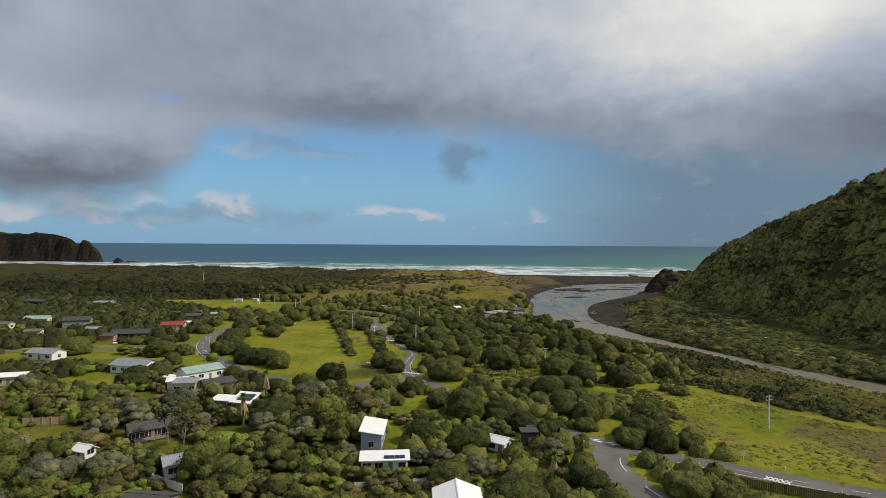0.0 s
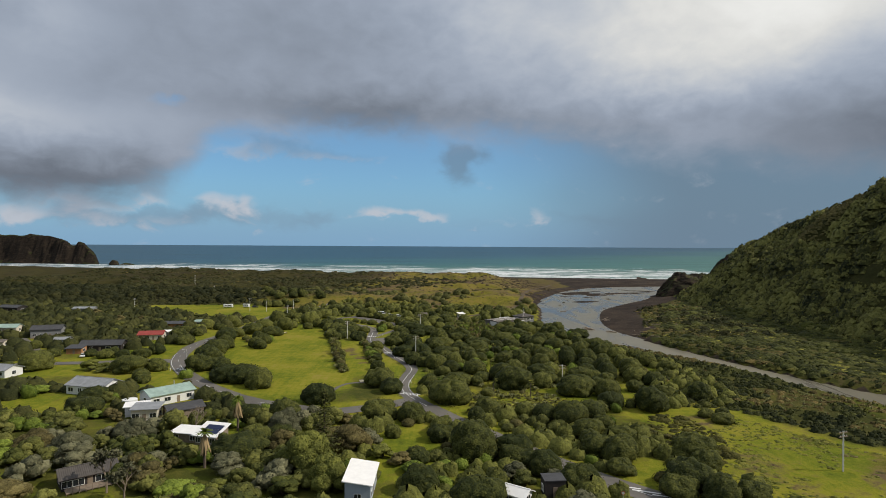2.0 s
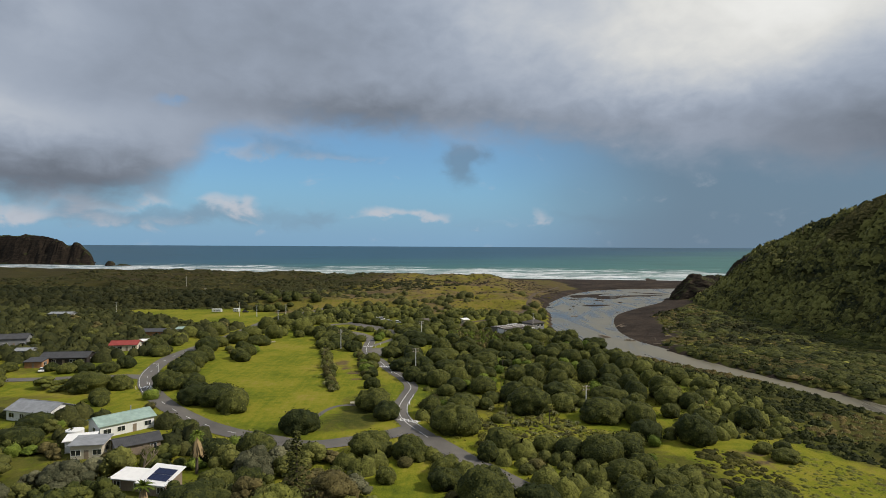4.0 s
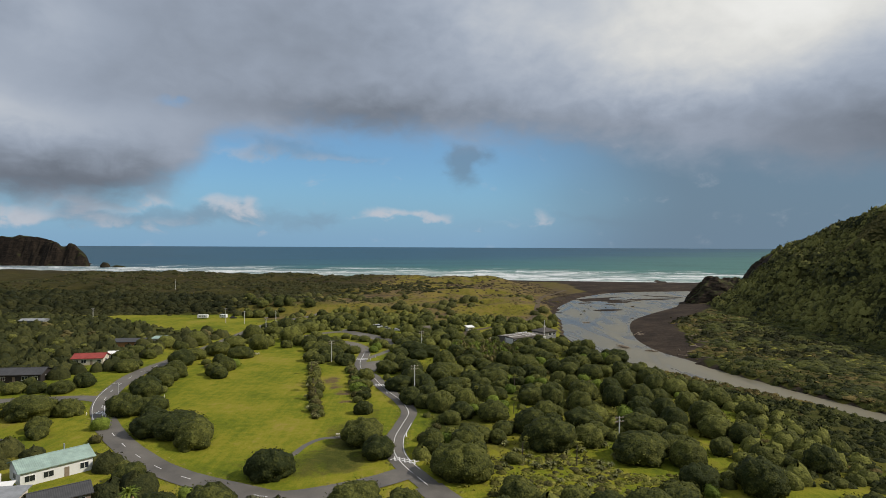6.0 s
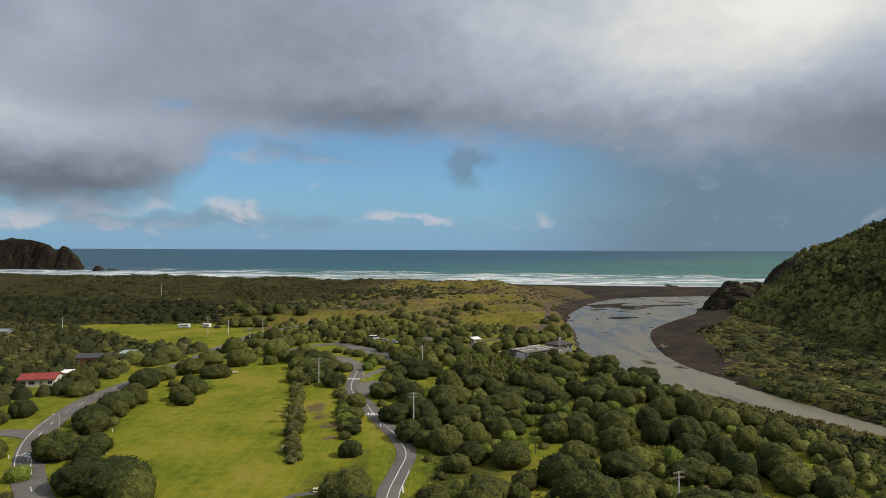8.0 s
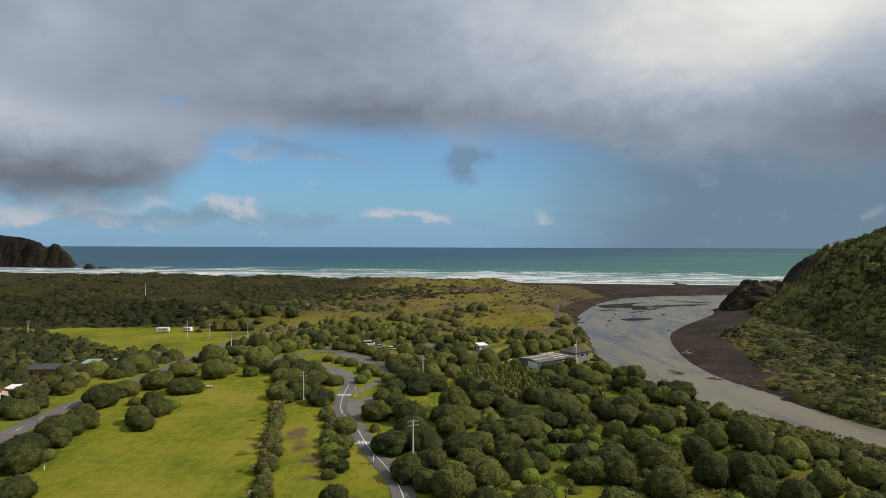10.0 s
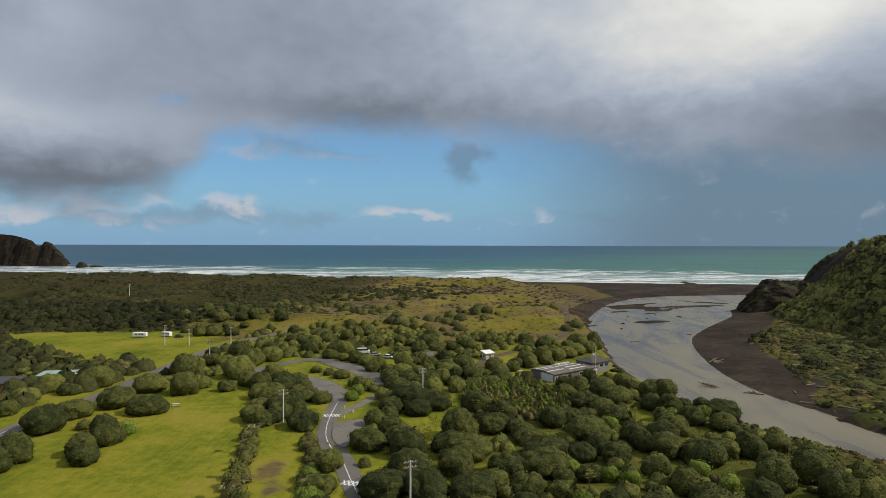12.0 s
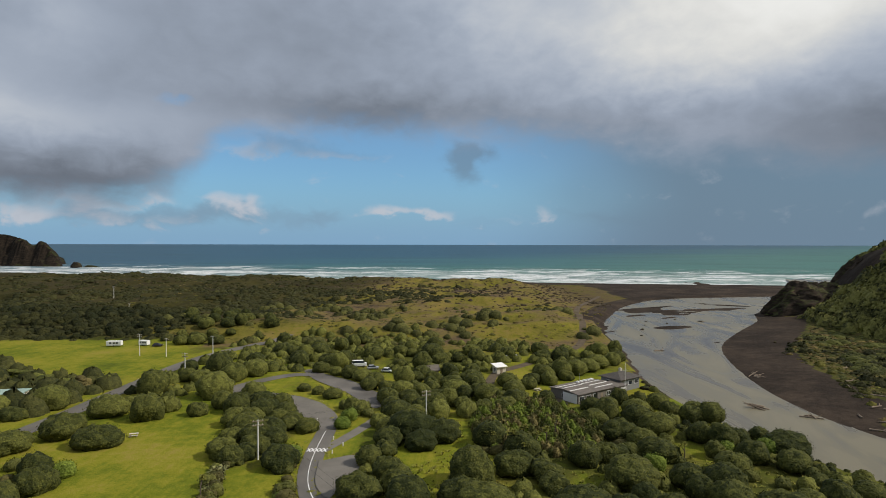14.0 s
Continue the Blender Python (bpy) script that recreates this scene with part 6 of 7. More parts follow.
def bollards(pts):
    for x, y in pts:
        t = thing("bollard", "short white timber bollard in grass", "bollard", "bollards along the verge")
        t.matrix_basis = pose(x, y, ground_z(x, y))
        part("post", tube(bmesh.new(), (0, 0, -0.3), (0, 0, 0.8), 0.13, 0.11), M_WHITE, t)
        part("cap", tube(bmesh.new(), (0, 0, 0.8), (0, 0, 0.9), 0.14, 0.03), M_WHITE, t)


bollards([(-100.6, 243), (-102.4, 243.5), (-104, 244), (70, 121), (73, 121.5), (-30, 327), (-31.5, 322), (-33, 331), (-39, 341), (-88, 262), (-40, 345)])

# ---- trees that stand out ----
OPEN = [(13, 383, 6), (-38, 396, 7), (13, 394, 6), (-28, 393, 5), (-66, 136, 4), (-51, 143, 4), (-52, 167, 4)]
HOUSES += [(-38, 400, 8), (-28, 396, 5), (13, 396, 7), (13, 384, 6), (20, 412, 7), (-38, 388, 5)]      # open ground before the parked cars and the hut
HOUSES += [(-38, 393, 9), (-66, 136, 5.5), (-61, 132, 4.5), (-51, 144, 4.5), (-52, 169, 4), (-94, 137, 5), (-77, 122, 4), (-82, 188, 4), (-14, 127, 3), (-80, 176, 4)]
NEAR_GROVE = [(15, 106, 4.9), (46, 108, 4.5), (30, 112, 4.7), (-12, 112, 3.6), (2, 114, 3.7), (7, 132, 4.6), (52, 134, 4.1), (-4, 138, 4.1), (35, 139, 3.1), (27, 140, 4.2), (49, 141, 4.7), (38, 148, 3.7), (9, 159, 6.4), (16, 162, 5.2), (36, 165, 3.6), (0, 168, 3.2), (29, 176, 3.3), (42, 176, 4.3), (-41, 180, 4.8), (-15, 183, 5.9), (76, 183, 2.6), (-8, 187, 6.1), (61, 192, 6.4), (41, 192, 3.6), (51, 196, 5.5), (-63, 198, 5.1), (-37, 200, 4.3), (4, 203, 4.2), (13, 206, 2.2), (-72, 206, 4.9)]
ROAD_GROVE = [(-14, 209, 3.2), (-0, 209, 4.7), (-59, 215, 5.2), (-18, 215, 2.8), (-6, 218, 4.1), (-20, 219, 4.7), (-85, 221, 1.9), (23, 221, 6.1), (11, 223, 4.9), (-101, 224, 3.0), (-71, 226, 5.0), (-22, 227, 5.0), (7, 231, 5.2), (36, 236, 4.7), (-111, 237, 4.0), (-103, 239, 4.8), (-81, 240, 4.1), (-16, 242, 5.2), (-87, 242, 4.5), (-24, 247, 3.1), (-12, 254, 3.2), (-17, 257, 3.8), (25, 258, 4.9), (2, 258, 3.9), (-6, 258, 4.4), (-25, 261, 2.9), (-93, 262, 4.2), (10, 267, 3.4), (-92, 268, 2.3), (0, 269, 3.7)]
MID_GROVE = [(-27, 270, 2.9), (26, 270, 3.5), (-8, 271, 4.0), (5, 272, 2.6), (17, 273, 3.5), (12, 275, 3.0), (-95, 277, 4.3), (-15, 277, 4.6), (19, 280, 3.4), (-2, 282, 3.5), (24, 282, 3.2), (8, 286, 2.9), (16, 286, 4.9), (-96, 287, 4.0), (1, 290, 4.3), (-82, 290, 3.0), (33, 292, 3.1), (-4, 296, 3.5), (30, 296, 4.2), (-25, 297, 2.8), (13, 301, 5.1), (-16, 302, 4.4), (-84, 302, 3.3), (-101, 306, 5.4), (-92, 306, 1.9), (31, 306, 3.0), (-2, 307, 5.3), (-122, 308, 2.7), (-40, 312, 4.3), (29, 314, 3.9)]
FIELD_EDGE = [(38, 314, 4.3), (-52, 316, 3.2), (-20, 319, 3.7), (-103, 320, 4.5), (-84, 321, 4.1), (-124, 324, 4.2), (-12, 326, 3.4), (-7, 326, 3.8), (39, 326, 4.2), (-48, 329, 3.9), (-39, 329, 2.4), (-96, 329, 4.6), (-15, 329, 4.3), (-133, 331, 5.2), (-57, 332, 3.9), (-34, 332, 2.2), (36, 333, 4.8), (-20, 336, 5.4), (26, 337, 4.0), (-129, 338, 5.4), (32, 341, 4.1), (47, 341, 3.7), (-57, 343, 4.2), (-84, 345, 4.7), (-32, 346, 2.4), (-1, 346, 3.8), (-121, 346, 4.7), (-95, 347, 5.2), (-130, 350, 4.8), (-74, 351, 3.9)]
FAR_BELT = [(-38, 352, 2.4), (-84, 355, 4.5), (-119, 357, 6.0), (-70, 358, 3.5), (-9, 359, 4.5), (-41, 361, 2.5), (-111, 362, 5.1), (-51, 363, 2.1), (1, 364, 3.1), (6, 364, 4.6), (-48, 368, 2.1), (-77, 370, 6.4), (-3, 371, 5.3), (-97, 372, 5.4), (-73, 376, 4.4), (-26, 376, 3.8), (14, 377, 4.4), (-109, 378, 5.3), (-31, 379, 3.3), (-37, 385, 3.4), (19, 386, 4.0), (-88, 387, 4.6), (-108, 393, 5.3), (-44, 394, 3.5), (25, 395, 4.7), (-26, 401, 3.6), (32, 402, 4.9), (38, 405, 3.7), (-53, 407, 3.7), (-23, 411, 3.8)]
DUNE_FOOT = [(-7, 415, 4.5), (6, 423, 4.0), (12, 423, 4.6), (-36, 427, 4.7), (-64, 430, 4.1), (-12, 431, 4.8), (19, 432, 3.4), (-59, 435, 5.5), (60, 437, 6.2), (-75, 439, 4.2), (66, 442, 3.5), (-72, 448, 5.0), (-51, 464, 3.8)]
# the trees round the field and along the beach road, which stand clear of the rest
FIELD_TREES = [(-90, 244, 5.2), (-83.9, 246.5, 4.6), (-74.6, 228.2, 6.2), (-67.1, 227.2, 6.0), (-98, 269.7, 4.8), (-99, 283, 4.9), (-98, 290.5, 4.5), (-105, 311, 5.8), (-105, 323, 4.6), (-99, 332.5, 5.3),
               (-87, 326.5, 4.8), (-85.5, 294.5, 3.7), (-88, 308, 4.2), (-83, 309, 2.4), (-95.7, 312, 2.2), (-98.3, 350.2, 5.8), (-86, 347, 5.3)]
BEACH_TREES = [(-40.8, 314, 4.4), (-28.8, 287, 3.2), (-28.4, 276.3, 3.1), (-26.2, 262.8, 2.9), (-40.9, 337.3, 3.0), (-32.3, 340, 2.2), (-32.3, 354.1, 2.9), (-22.2, 299.2, 4.3), (-15.6, 302.9, 4.6), (-15.9, 275, 4.6), (-7.9, 273.2, 4.5),
               (-6.5, 263.7, 5.0), (-11.2, 259, 3.6), (-1.3, 306.3, 5.8), (-3.5, 298.5, 4.0), (1, 295, 5.1), (-2.2, 284.9, 3.8), (4.7, 279.1, 3.1), (0.4, 273.2, 4.2), (8.2, 285, 3.8), (2.3, 263.7, 5.1), (-8.3, 350.4, 4.0), (-0.6, 350.8, 4.3),
               (6.1, 368, 4.3), (-14.5, 334.3, 5.8), (-7.2, 331.8, 4.2), (-19.6, 327.4, 3.5), (-19.1, 347.6, 4.7), (11.5, 274.6, 3.6), (17.6, 293.5, 4.9), (14, 309, 4.6), (8, 311.7, 4.1), (14.6, 303, 3.9)]
BANK_TREES = [(30.9, 319.2, 3.8), (34.6, 320.3, 3.0), (25.1, 292.8, 3.2), (30.4, 305.6, 4.8), (30.1, 297.5, 3.4), (15, 375, 4.3), (20.5, 381.3, 4.1), (28.3, 387, 4.4), (35.3, 393, 3.9), (-17.3, 307, 5.2), (59.5, 347.6, 4.7),
              (64.2, 347.3, 4.2), (58.2, 327, 4.5), (68.8, 332, 3.7), (70.5, 324, 4.6), (55.5, 361.8, 3.4), (46, 337.7, 5.4), (40.2, 319.6, 4.3), (35.5, 332.3, 4.6), (28.8, 318.8, 3.0), (53.5, 321, 3.0)]
JUNCTION_TREES = [(29.5, 113, 5.0), (47.5, 110, 4.2), (15, 106, 4.9), (52, 134, 4.4), (-0.2, 173.7, 4.1), (7.9, 157.6, 7.0), (16.3, 158.4, 5.4), (-7.9, 183.1, 4.5), (-16.4, 186, 6.2), (-11.8, 170.2, 3.2), (9.6, 183.2, 3.2), (19.4, 152.8, 3.0), (-5, 154.2, 2.6), (-1.3, 155, 2.2), (-36.8, 201.1, 4.5),
                  (-20.7, 221.6, 5.0), (-15.9, 212.7, 3.8), (2.7, 202.6, 5.8), (-4.1, 216.2, 4.0), (6.6, 225.1, 5.4), (12.1, 223.1, 3.6), (24.3, 219.6, 5.7), (14.9, 209.6, 2.3), (-1.3, 181.3, 2.0), (-8.8, 179, 2.0)]
PADDOCK_TREES = [(43.2, 190.9, 4.7), (50, 197.2, 6.2), (43.4, 212.5, 6.0), (56.9, 226.2, 4.6), (68.9, 235.4, 6.0), (61.4, 195.3, 6.2), (63, 215.5, 4.0), (79.1, 189.3, 2.7), (85.5, 246, 3.3), (36.8, 171.4, 3.9), (43.9, 166.8, 3.5),
                 (39.3, 154.6, 5.0), (35.5, 159, 3.8), (57.2, 157.6, 5.0), (56, 149, 5.0), (74.8, 208.8, 2.8), (80.1, 206.2, 4.2), (78.5, 197.9, 1.6), (30, 177, 3.0), (55.5, 248.2, 4.6), (49.1, 233.5, 3.8)]
GARDEN_TREES = [(-105.5, 243, 4.4), (-114.4, 240.6, 6.0), (-104.4, 229.1, 3.0), (-60.6, 219.6, 5.8), (-64.6, 198.8, 3.2), (-50.6, 182.2, 5.8), (-41.6, 182.3, 5.7), (-39, 167.1, 3.2), (-43.6, 164.1, 5.6), (-44.9, 155.3, 5.6),
                (-104.5, 201.2, 4.2), (-99.8, 189.7, 6.4), (-151.4, 245, 6.0), (-89.7, 230.8, 2.4)]
CARPARK_TREES = [(-51, 403, 4.0), (-45, 399, 3.8), (-39.5, 395.5, 3.7), (-34.5, 391, 3.8), (-30, 385, 4.0), (-25, 378.5, 4.0), (-20, 372, 4.0), (-20.2, 386.2, 4.3), (-46, 410, 4.0), (-51.4, 377, 2.6), (-46, 373, 2.8),
                 (-40.8, 368.8, 3.0), (-35.1, 357.5, 2.6), (-30, 352.9, 3.0), (-27.1, 350.5, 2.2), (-50.6, 328, 3.7), (-55.9, 335.8, 4.4), (-64.1, 353.5, 4.3), (-55, 348.3, 4.2), (-63.9, 366.3, 4.4), (-17.5, 365, 4.4), (-9, 365.4, 4.8),
                 (-3.5, 373.3, 4.6), (2.6, 380.3, 4.8), (-19.4, 321.1, 2.7), (-22.8, 341.5, 3.9), (-87.9, 401.5, 5.4), (-78.7, 390.8, 5.2), (-74.4, 399, 5.2), (-23.1, 409.4, 4.0), (-14.9, 408, 4.5), (-8.5, 420.9, 4.8)]
CLUB_TREES = [(15.6, 379, 4.0), (14, 386, 3.6), (22.5, 388, 4.4), (28, 394, 4.4), (34.5, 398, 4.4), (40.5, 402, 4.2), (46, 407, 4.4), (51, 413, 4.4), (51.5, 430, 4.2), (57.8, 436, 4.4), (62, 426, 4.0), (58, 418, 4.0),
              (44.5, 362.8, 3.2), (35, 357.0, 3.2), (40, 358.5, 3.0), (54.5, 359, 3.6), (46.1, 351, 4.2), (62.4, 353, 3.6)]
HEDGE_TREES = [(-138.2, 266.3, 3.4), (-131.7, 267.6, 4.0), (-124.3, 268, 3.6), (-121.6, 276.2, 3.6), (-120.6, 299.7, 4.0), (-139.7, 274.5, 3.4), (-130.5, 316, 4.2), (-180.6, 286.2, 4.6), (-161.3, 268, 3.0), (-146, 269.5, 2.6)]
for tx, ty, tr in FIELD_TREES + BEACH_TREES + BANK_TREES + JUNCTION_TREES + PADDOCK_TREES + GARDEN_TREES + CARPARK_TREES + CLUB_TREES + HEDGE_TREES:
    plant("tree" if tr > 2.5 else "shrub", tx, ty, tr * 0.97, None, 0.9 + 0.25 * ((tx * 7 + ty * 3) % 10) / 10)
for grove in (NEAR_GROVE, ROAD_GROVE, MID_GROVE, FIELD_EDGE, FAR_BELT, DUNE_FOOT):
    for tx, ty, tr in grove:
        if all((tx - hx) ** 2 + (ty - hy) ** 2 > (hr * 0.8 + tr * 0.5) ** 2 for hx, hy, hr in HOUSES):
            gap = float(lookup(ROAD_GAP, tx, ty))
            if any((tx - hx) ** 2 + (ty - hy) ** 2 < (hr + tr) ** 2 for hx, hy, hr in OPEN):
                continue
            if gap > (tr * 0.35 if ty > 196 else -0.5) and clear(tx, ty, tr, True, 0.72):
                plant("tree" if tr > 2.5 else "shrub", tx, ty, tr * 1.02, None, 0.88 + 0.33 * ((tx * 7 + ty * 3) % 10) / 10)

TREE_ROW = [(-130, 243, 3.4), (-124, 240, 3.6), (-118, 242, 3.4), (-112, 246, 3.0), (-129, 250, 2.8), (-120, 250, 2.8), (-170, 243, 3.8), (-163, 240, 3.6), (-166, 250, 3.2), (-175, 256, 3.4)]
# the large trees about the houses
for tx, ty, tr, pick, sq in ((-27, 146, 5.8, 0, 1.1), (-22, 139, 4.4, 0, 1.0), (-21, 160, 4.8, 3, 1.0), (-46, 116, 5.8, 0, 0.95), (-38, 110, 5.0, 1, 0.9), (-98, 112, 7.0, 0, 0.9), (-88, 117, 6.0, 0, 0.9),
                             (-104, 127, 6.2, 0, 0.9), (-76, 113, 4.6, 2, 1.0), (-83, 157, 5.4, 2, 1.0), (-74, 166, 5.6, 2, 1.0), (-93, 160, 5.0, 3, 0.9), (-37, 132, 4.6, 1, 0.9), (-43, 160, 4.8, 1, 1.0),
                             (-39, 172, 5.2, 2, 1.2), (-98, 178, 4.4, 1, 0.8), (8, 118, 4.6, 2, 0.9), (-68, 120, 5.0, 2, 0.8), (-80, 133, 5.0, 3, 0.8)):
    plant("wide", tx, ty, tr, pick, sq)
plant("tall", -50, 136, 3.4, 3, 0.6)
for tx, ty, tr, pick, sq in ((-45, 123, 4.4, 3, 0.85), (-52, 131, 3.2, 3, 0.7), (-78, 150, 4.2, 2, 0.8), (-58, 141, 3.4, 4, 0.7), (-35, 121, 3.6, 0, 0.8)):
    plant("tall", tx, ty, tr, pick, sq)
for tx, ty, tr in ((16, 154, 4.3), (22, 147.5, 4.2), (29, 141, 3.8)):
    plant("tree", tx, ty, tr)
for tx, ty, tr, pick in ((-82, 121, 3.0, 0), (-75, 120, 3.0, 2), (-57, 156, 3.0, 0)):
    plant("tall", tx, ty, tr, pick, 0.9)
for tx, ty, tr, pick in ((-79, 135, 3.0, 0), (-73, 130, 2.6, 4), (-60, 128, 2.2, 3), (-66, 150, 3.2, 2), (-64, 117, 3.2, 0), (-52, 126, 2.8, 0)):
    plant("tall", tx, ty, tr, pick, 0.75)
for tx, ty, tr in TREE_ROW:
    plant("tall", tx, ty, tr, 1, 0.62)
for tx, ty, tr, pick in ((-17, 116, 2.6, 0), (-13.8, 115.6, 2.8, 0), (-10.4, 115.8, 2.7, 1), (-7, 116, 2.4, 0), (-3, 116.4, 2.6, 1), (0.6, 116.8, 2.8, 0), (4.4, 117, 2.6, 0), (7.4, 114, 2.4, 3), (-20, 113, 2.6, 3), (11, 112, 2.4, 3), (-60, 158, 3.0, 0), (-67, 160, 3.2, 1)):
    plant("tall", tx, ty, tr, pick, 1.1)
for tx, ty, tr in ((45.5, 136.5, 4.4), (59, 135, 3.8), (73.5, 188, 2.4)):
    plant("tree" if tr > 3 else "shrub", tx, ty, tr, None if tr > 3 else 0, 1.0)


def palm(x, y, h):
    """A palm with a straw skirt of dead fronds under its green head."""
    t = thing("palm", "tall palm with a straw skirt of dead fronds", "palm", "palms between the houses")
    t.matrix_basis = pose(x, y, ground_z(x, y), 0, 0, x * 50 % 360)
    part("trunk", tube(bmesh.new(), (0, 0, -0.3), (0, 0, h), 0.32, 0.24, 10), M_BARK, t)
    rng = np.random.default_rng(int(h * 10))

    def fronds(n, e0, e1, length, droop, w):
        V, F = [], []
        for k in range(n):
            a, e = rng.uniform(0, 6.28), rng.uniform(e0, e1)
            L = length * rng.uniform(0.75, 1.1)
            pts = []
            for s in np.linspace(0, 1, 5):
                r, zz = L * s * math.cos(e), L * s * math.sin(e) - droop * L * s * s
                pts.append((r, zz, w * (0.4 + 1.6 * s * (1 - s) * 2) * (1 - 0.7 * s)))
            n0 = len(V)
            for r, zz, ww in pts:
                V += [(math.cos(a) * r - math.sin(a) * ww, math.sin(a) * r + math.cos(a) * ww, zz), (math.cos(a) * r, math.sin(a) * r, zz + ww * 0.35),
                      (math.cos(a) * r + math.sin(a) * ww, math.sin(a) * r - math.cos(a) * ww, zz)]
            for s in range(4):
                b = n0 + s * 3
                F += [(b, b + 1, b + 4, b + 3), (b + 1, b + 2, b + 5, b + 4)]
        return np.array(V) + [0, 0, h], np.array(F)
    part("fronds", mesh_from("fronds", *fronds(46, -0.2, 1.5, 2.0, 0.4, 0.26), M_BRIGHT), M_BRIGHT, t)
    part("dead_skirt", mesh_from("dead_skirt", *fronds(80, -1.56, -1.20, 4.4, 0.0, 0.36), M_STRAW), M_STRAW, t, "straw-coloured dead fronds")


palm(-50, 149.5, 7.5)
palm(-51.5, 174, 8.0)
palm(-53, 178, 6.5)
palm(23, 115, 5.5)


def norfolk_pine(x, y, h):
    t = thing("norfolk_pine", "tall tiered conifer above the broadleaf trees", "tree")
    t.matrix_basis = pose(x, y, ground_z(x, y))
    part("trunk", tube(bmesh.new(), (0, 0, -0.3), (0, 0, h), 0.32, 0.03, 8), M_BARK, t)
    rng = np.random.default_rng(7)
    pos, nrm = [], []
    for k in range(24):
        z = h * (0.12 + 0.86 * k / 23)
        L = (h - z) * 0.26 + 0.4
        for j in range(6):
            a = j * 1.047 + k * 0.5
            for s in np.linspace(0.15, 1, 7):
                pos.append((math.cos(a) * L * s, math.sin(a) * L * s, z + 0.35 * s * s * L * 0.4))
                nrm.append((0.2 * math.cos(a), 0.2 * math.sin(a), 1))
    v, f = leaf_cards(np.array(pos), np.array(nrm), 0.34, rng, 0.4)
    part("foliage", mesh_from("foliage", v, f, M_BUSH), M_BUSH, t)


norfolk_pine(-25, 151, 16.5)


def bare_tree(x, y, h, seed, label, tuft=False):
    """A leafless spreading tree with fine grey twigs."""
    t = thing("bare_tree", label, "tree")
    t.matrix_basis = pose(x, y, ground_z(x, y))
    rng = random.Random(seed)
    bm = bmesh.new()
    tips = []

    def limb(p, d, length, r, depth):
        q = p + d * length
        tube(bm, p, q, r, r * 0.65, 5)
        if depth == 0:
            tips.append(q)
            return
        for _ in range(3 if depth > 1 else 4):
            nd = (d + Vector((rng.uniform(-0.75, 0.75), rng.uniform(-0.75, 0.75), rng.uniform(-0.1, 0.6)))).normalized()
            limb(q, nd, length * rng.uniform(0.6, 0.8), r * 0.6, depth - 1)
    limb(Vector((0, 0, -0.2)), Vector((0, 0, 1)), h * 0.32, 0.22, 4)
    part("crown", bm, M_WOOD, t)
    if tuft:
        r2 = np.random.default_rng(seed)
        tp = np.array([tuple(p) for p in tips])
        tp = np.repeat(tp, 4, 0) + r2.normal(0, 0.35, (len(tp) * 4, 3))
        v, f = leaf_cards(tp, np.tile([0, 0, 1.0], (len(tp), 1)), 0.36, r2, 0.6)
        part("foliage", mesh_from("foliage", v, f, M_GREY), M_GREY, t)


bare_tree(-61, 171, 8, 2, "leafless grey tree beside the dark shed")
bare_tree(-63.5, 137, 9, 3, "flat-topped tree with pale limbs beside cottage", True)
bare_tree(-58, 133, 7, 5, "half-bare tree with pale limbs on the lawn", True)


def cabbage_tree(x, y, h, seed):
    t = thing("cabbage_tree", "slim cabbage tree with spiky heads", "tree", "cabbage trees in the grove")
    t.matrix_basis = pose(x, y, ground_z(x, y))
    rng = random.Random(seed)
    bm = bmesh.new()
    tube(bm, (0, 0, -0.2), (0, 0, h * 0.7), 0.13, 0.1, 6)
    heads = []
    for k in range(rng.randint(2, 4)):
        a = rng.uniform(0, 6.28)
        q = (0.8 * math.cos(a), 0.8 * math.sin(a), h * rng.uniform(0.88, 1.05))
        tube(bm, (0, 0, h * 0.68), q, 0.09, 0.06, 6)
        heads.append(q)
    part("trunk", bm, M_BARK, t)
    for i, q in enumerate(heads):
        sv, sf = spikes(seed + i, 26, 0.75)
        part("leaf_head", mesh_from("leaf_head", np.vstack([sv, sv * [0.9, 0.9, -0.5]]) * [0.9, 0.9, 1] + np.array(q), np.vstack([sf, sf + len(sv)]), M_GRASS), M_GRASS, t)


for i, (cx, cy) in enumerate([(19, 248), (9, 261), (22, 272), (17, 214), (28, 208), (11, 318), (14, 322), (8, 321), (4, 325), (17, 326), (12, 330), (6, 333), (20, 331), (45, 317), (-44, 272), (-47, 283), (-41, 262), (-50, 296)]):
    cabbage_tree(cx, cy, 3.6 + (i * 7 % 5) * 0.4, 200 + i)


def flax(x, y, r, seed):
    t = thing("flax_bush", "spiky olive flax bush in rough grass", "flax", "flax bushes in the rough grass")
    t.matrix_basis = pose(x, y, ground_z(x, y), 0, 0, seed * 40)
    sv, sf = spikes(seed, 42, 1.25)
    part("leaves", mesh_from("leaves", sv * r, sf, M_FLAX), M_FLAX, t)


rf_ = random.Random(12)
for i in range(34):
    q = rf_.random()
    flax(-53 + 16 * q + rf_.uniform(-1.5, 1.5), 312 - 70 * q + rf_.uniform(-2, 2), rf_.uniform(1.0, 1.8), i)
for i in range(40):
    flax(rf_.uniform(12, 40), rf_.uniform(196, 226), rf_.uniform(0.8, 1.5), 50 + i)
for i in range(40):
    q = i / 39
    fx, fy = -53.5 + 17 * q + rf_.uniform(-1.2, 1.2), 316 - 74 * q
    plant("shrub", fx, fy, rf_.uniform(1.2, 2.3), i % 2, rf_.uniform(0.9, 1.4))

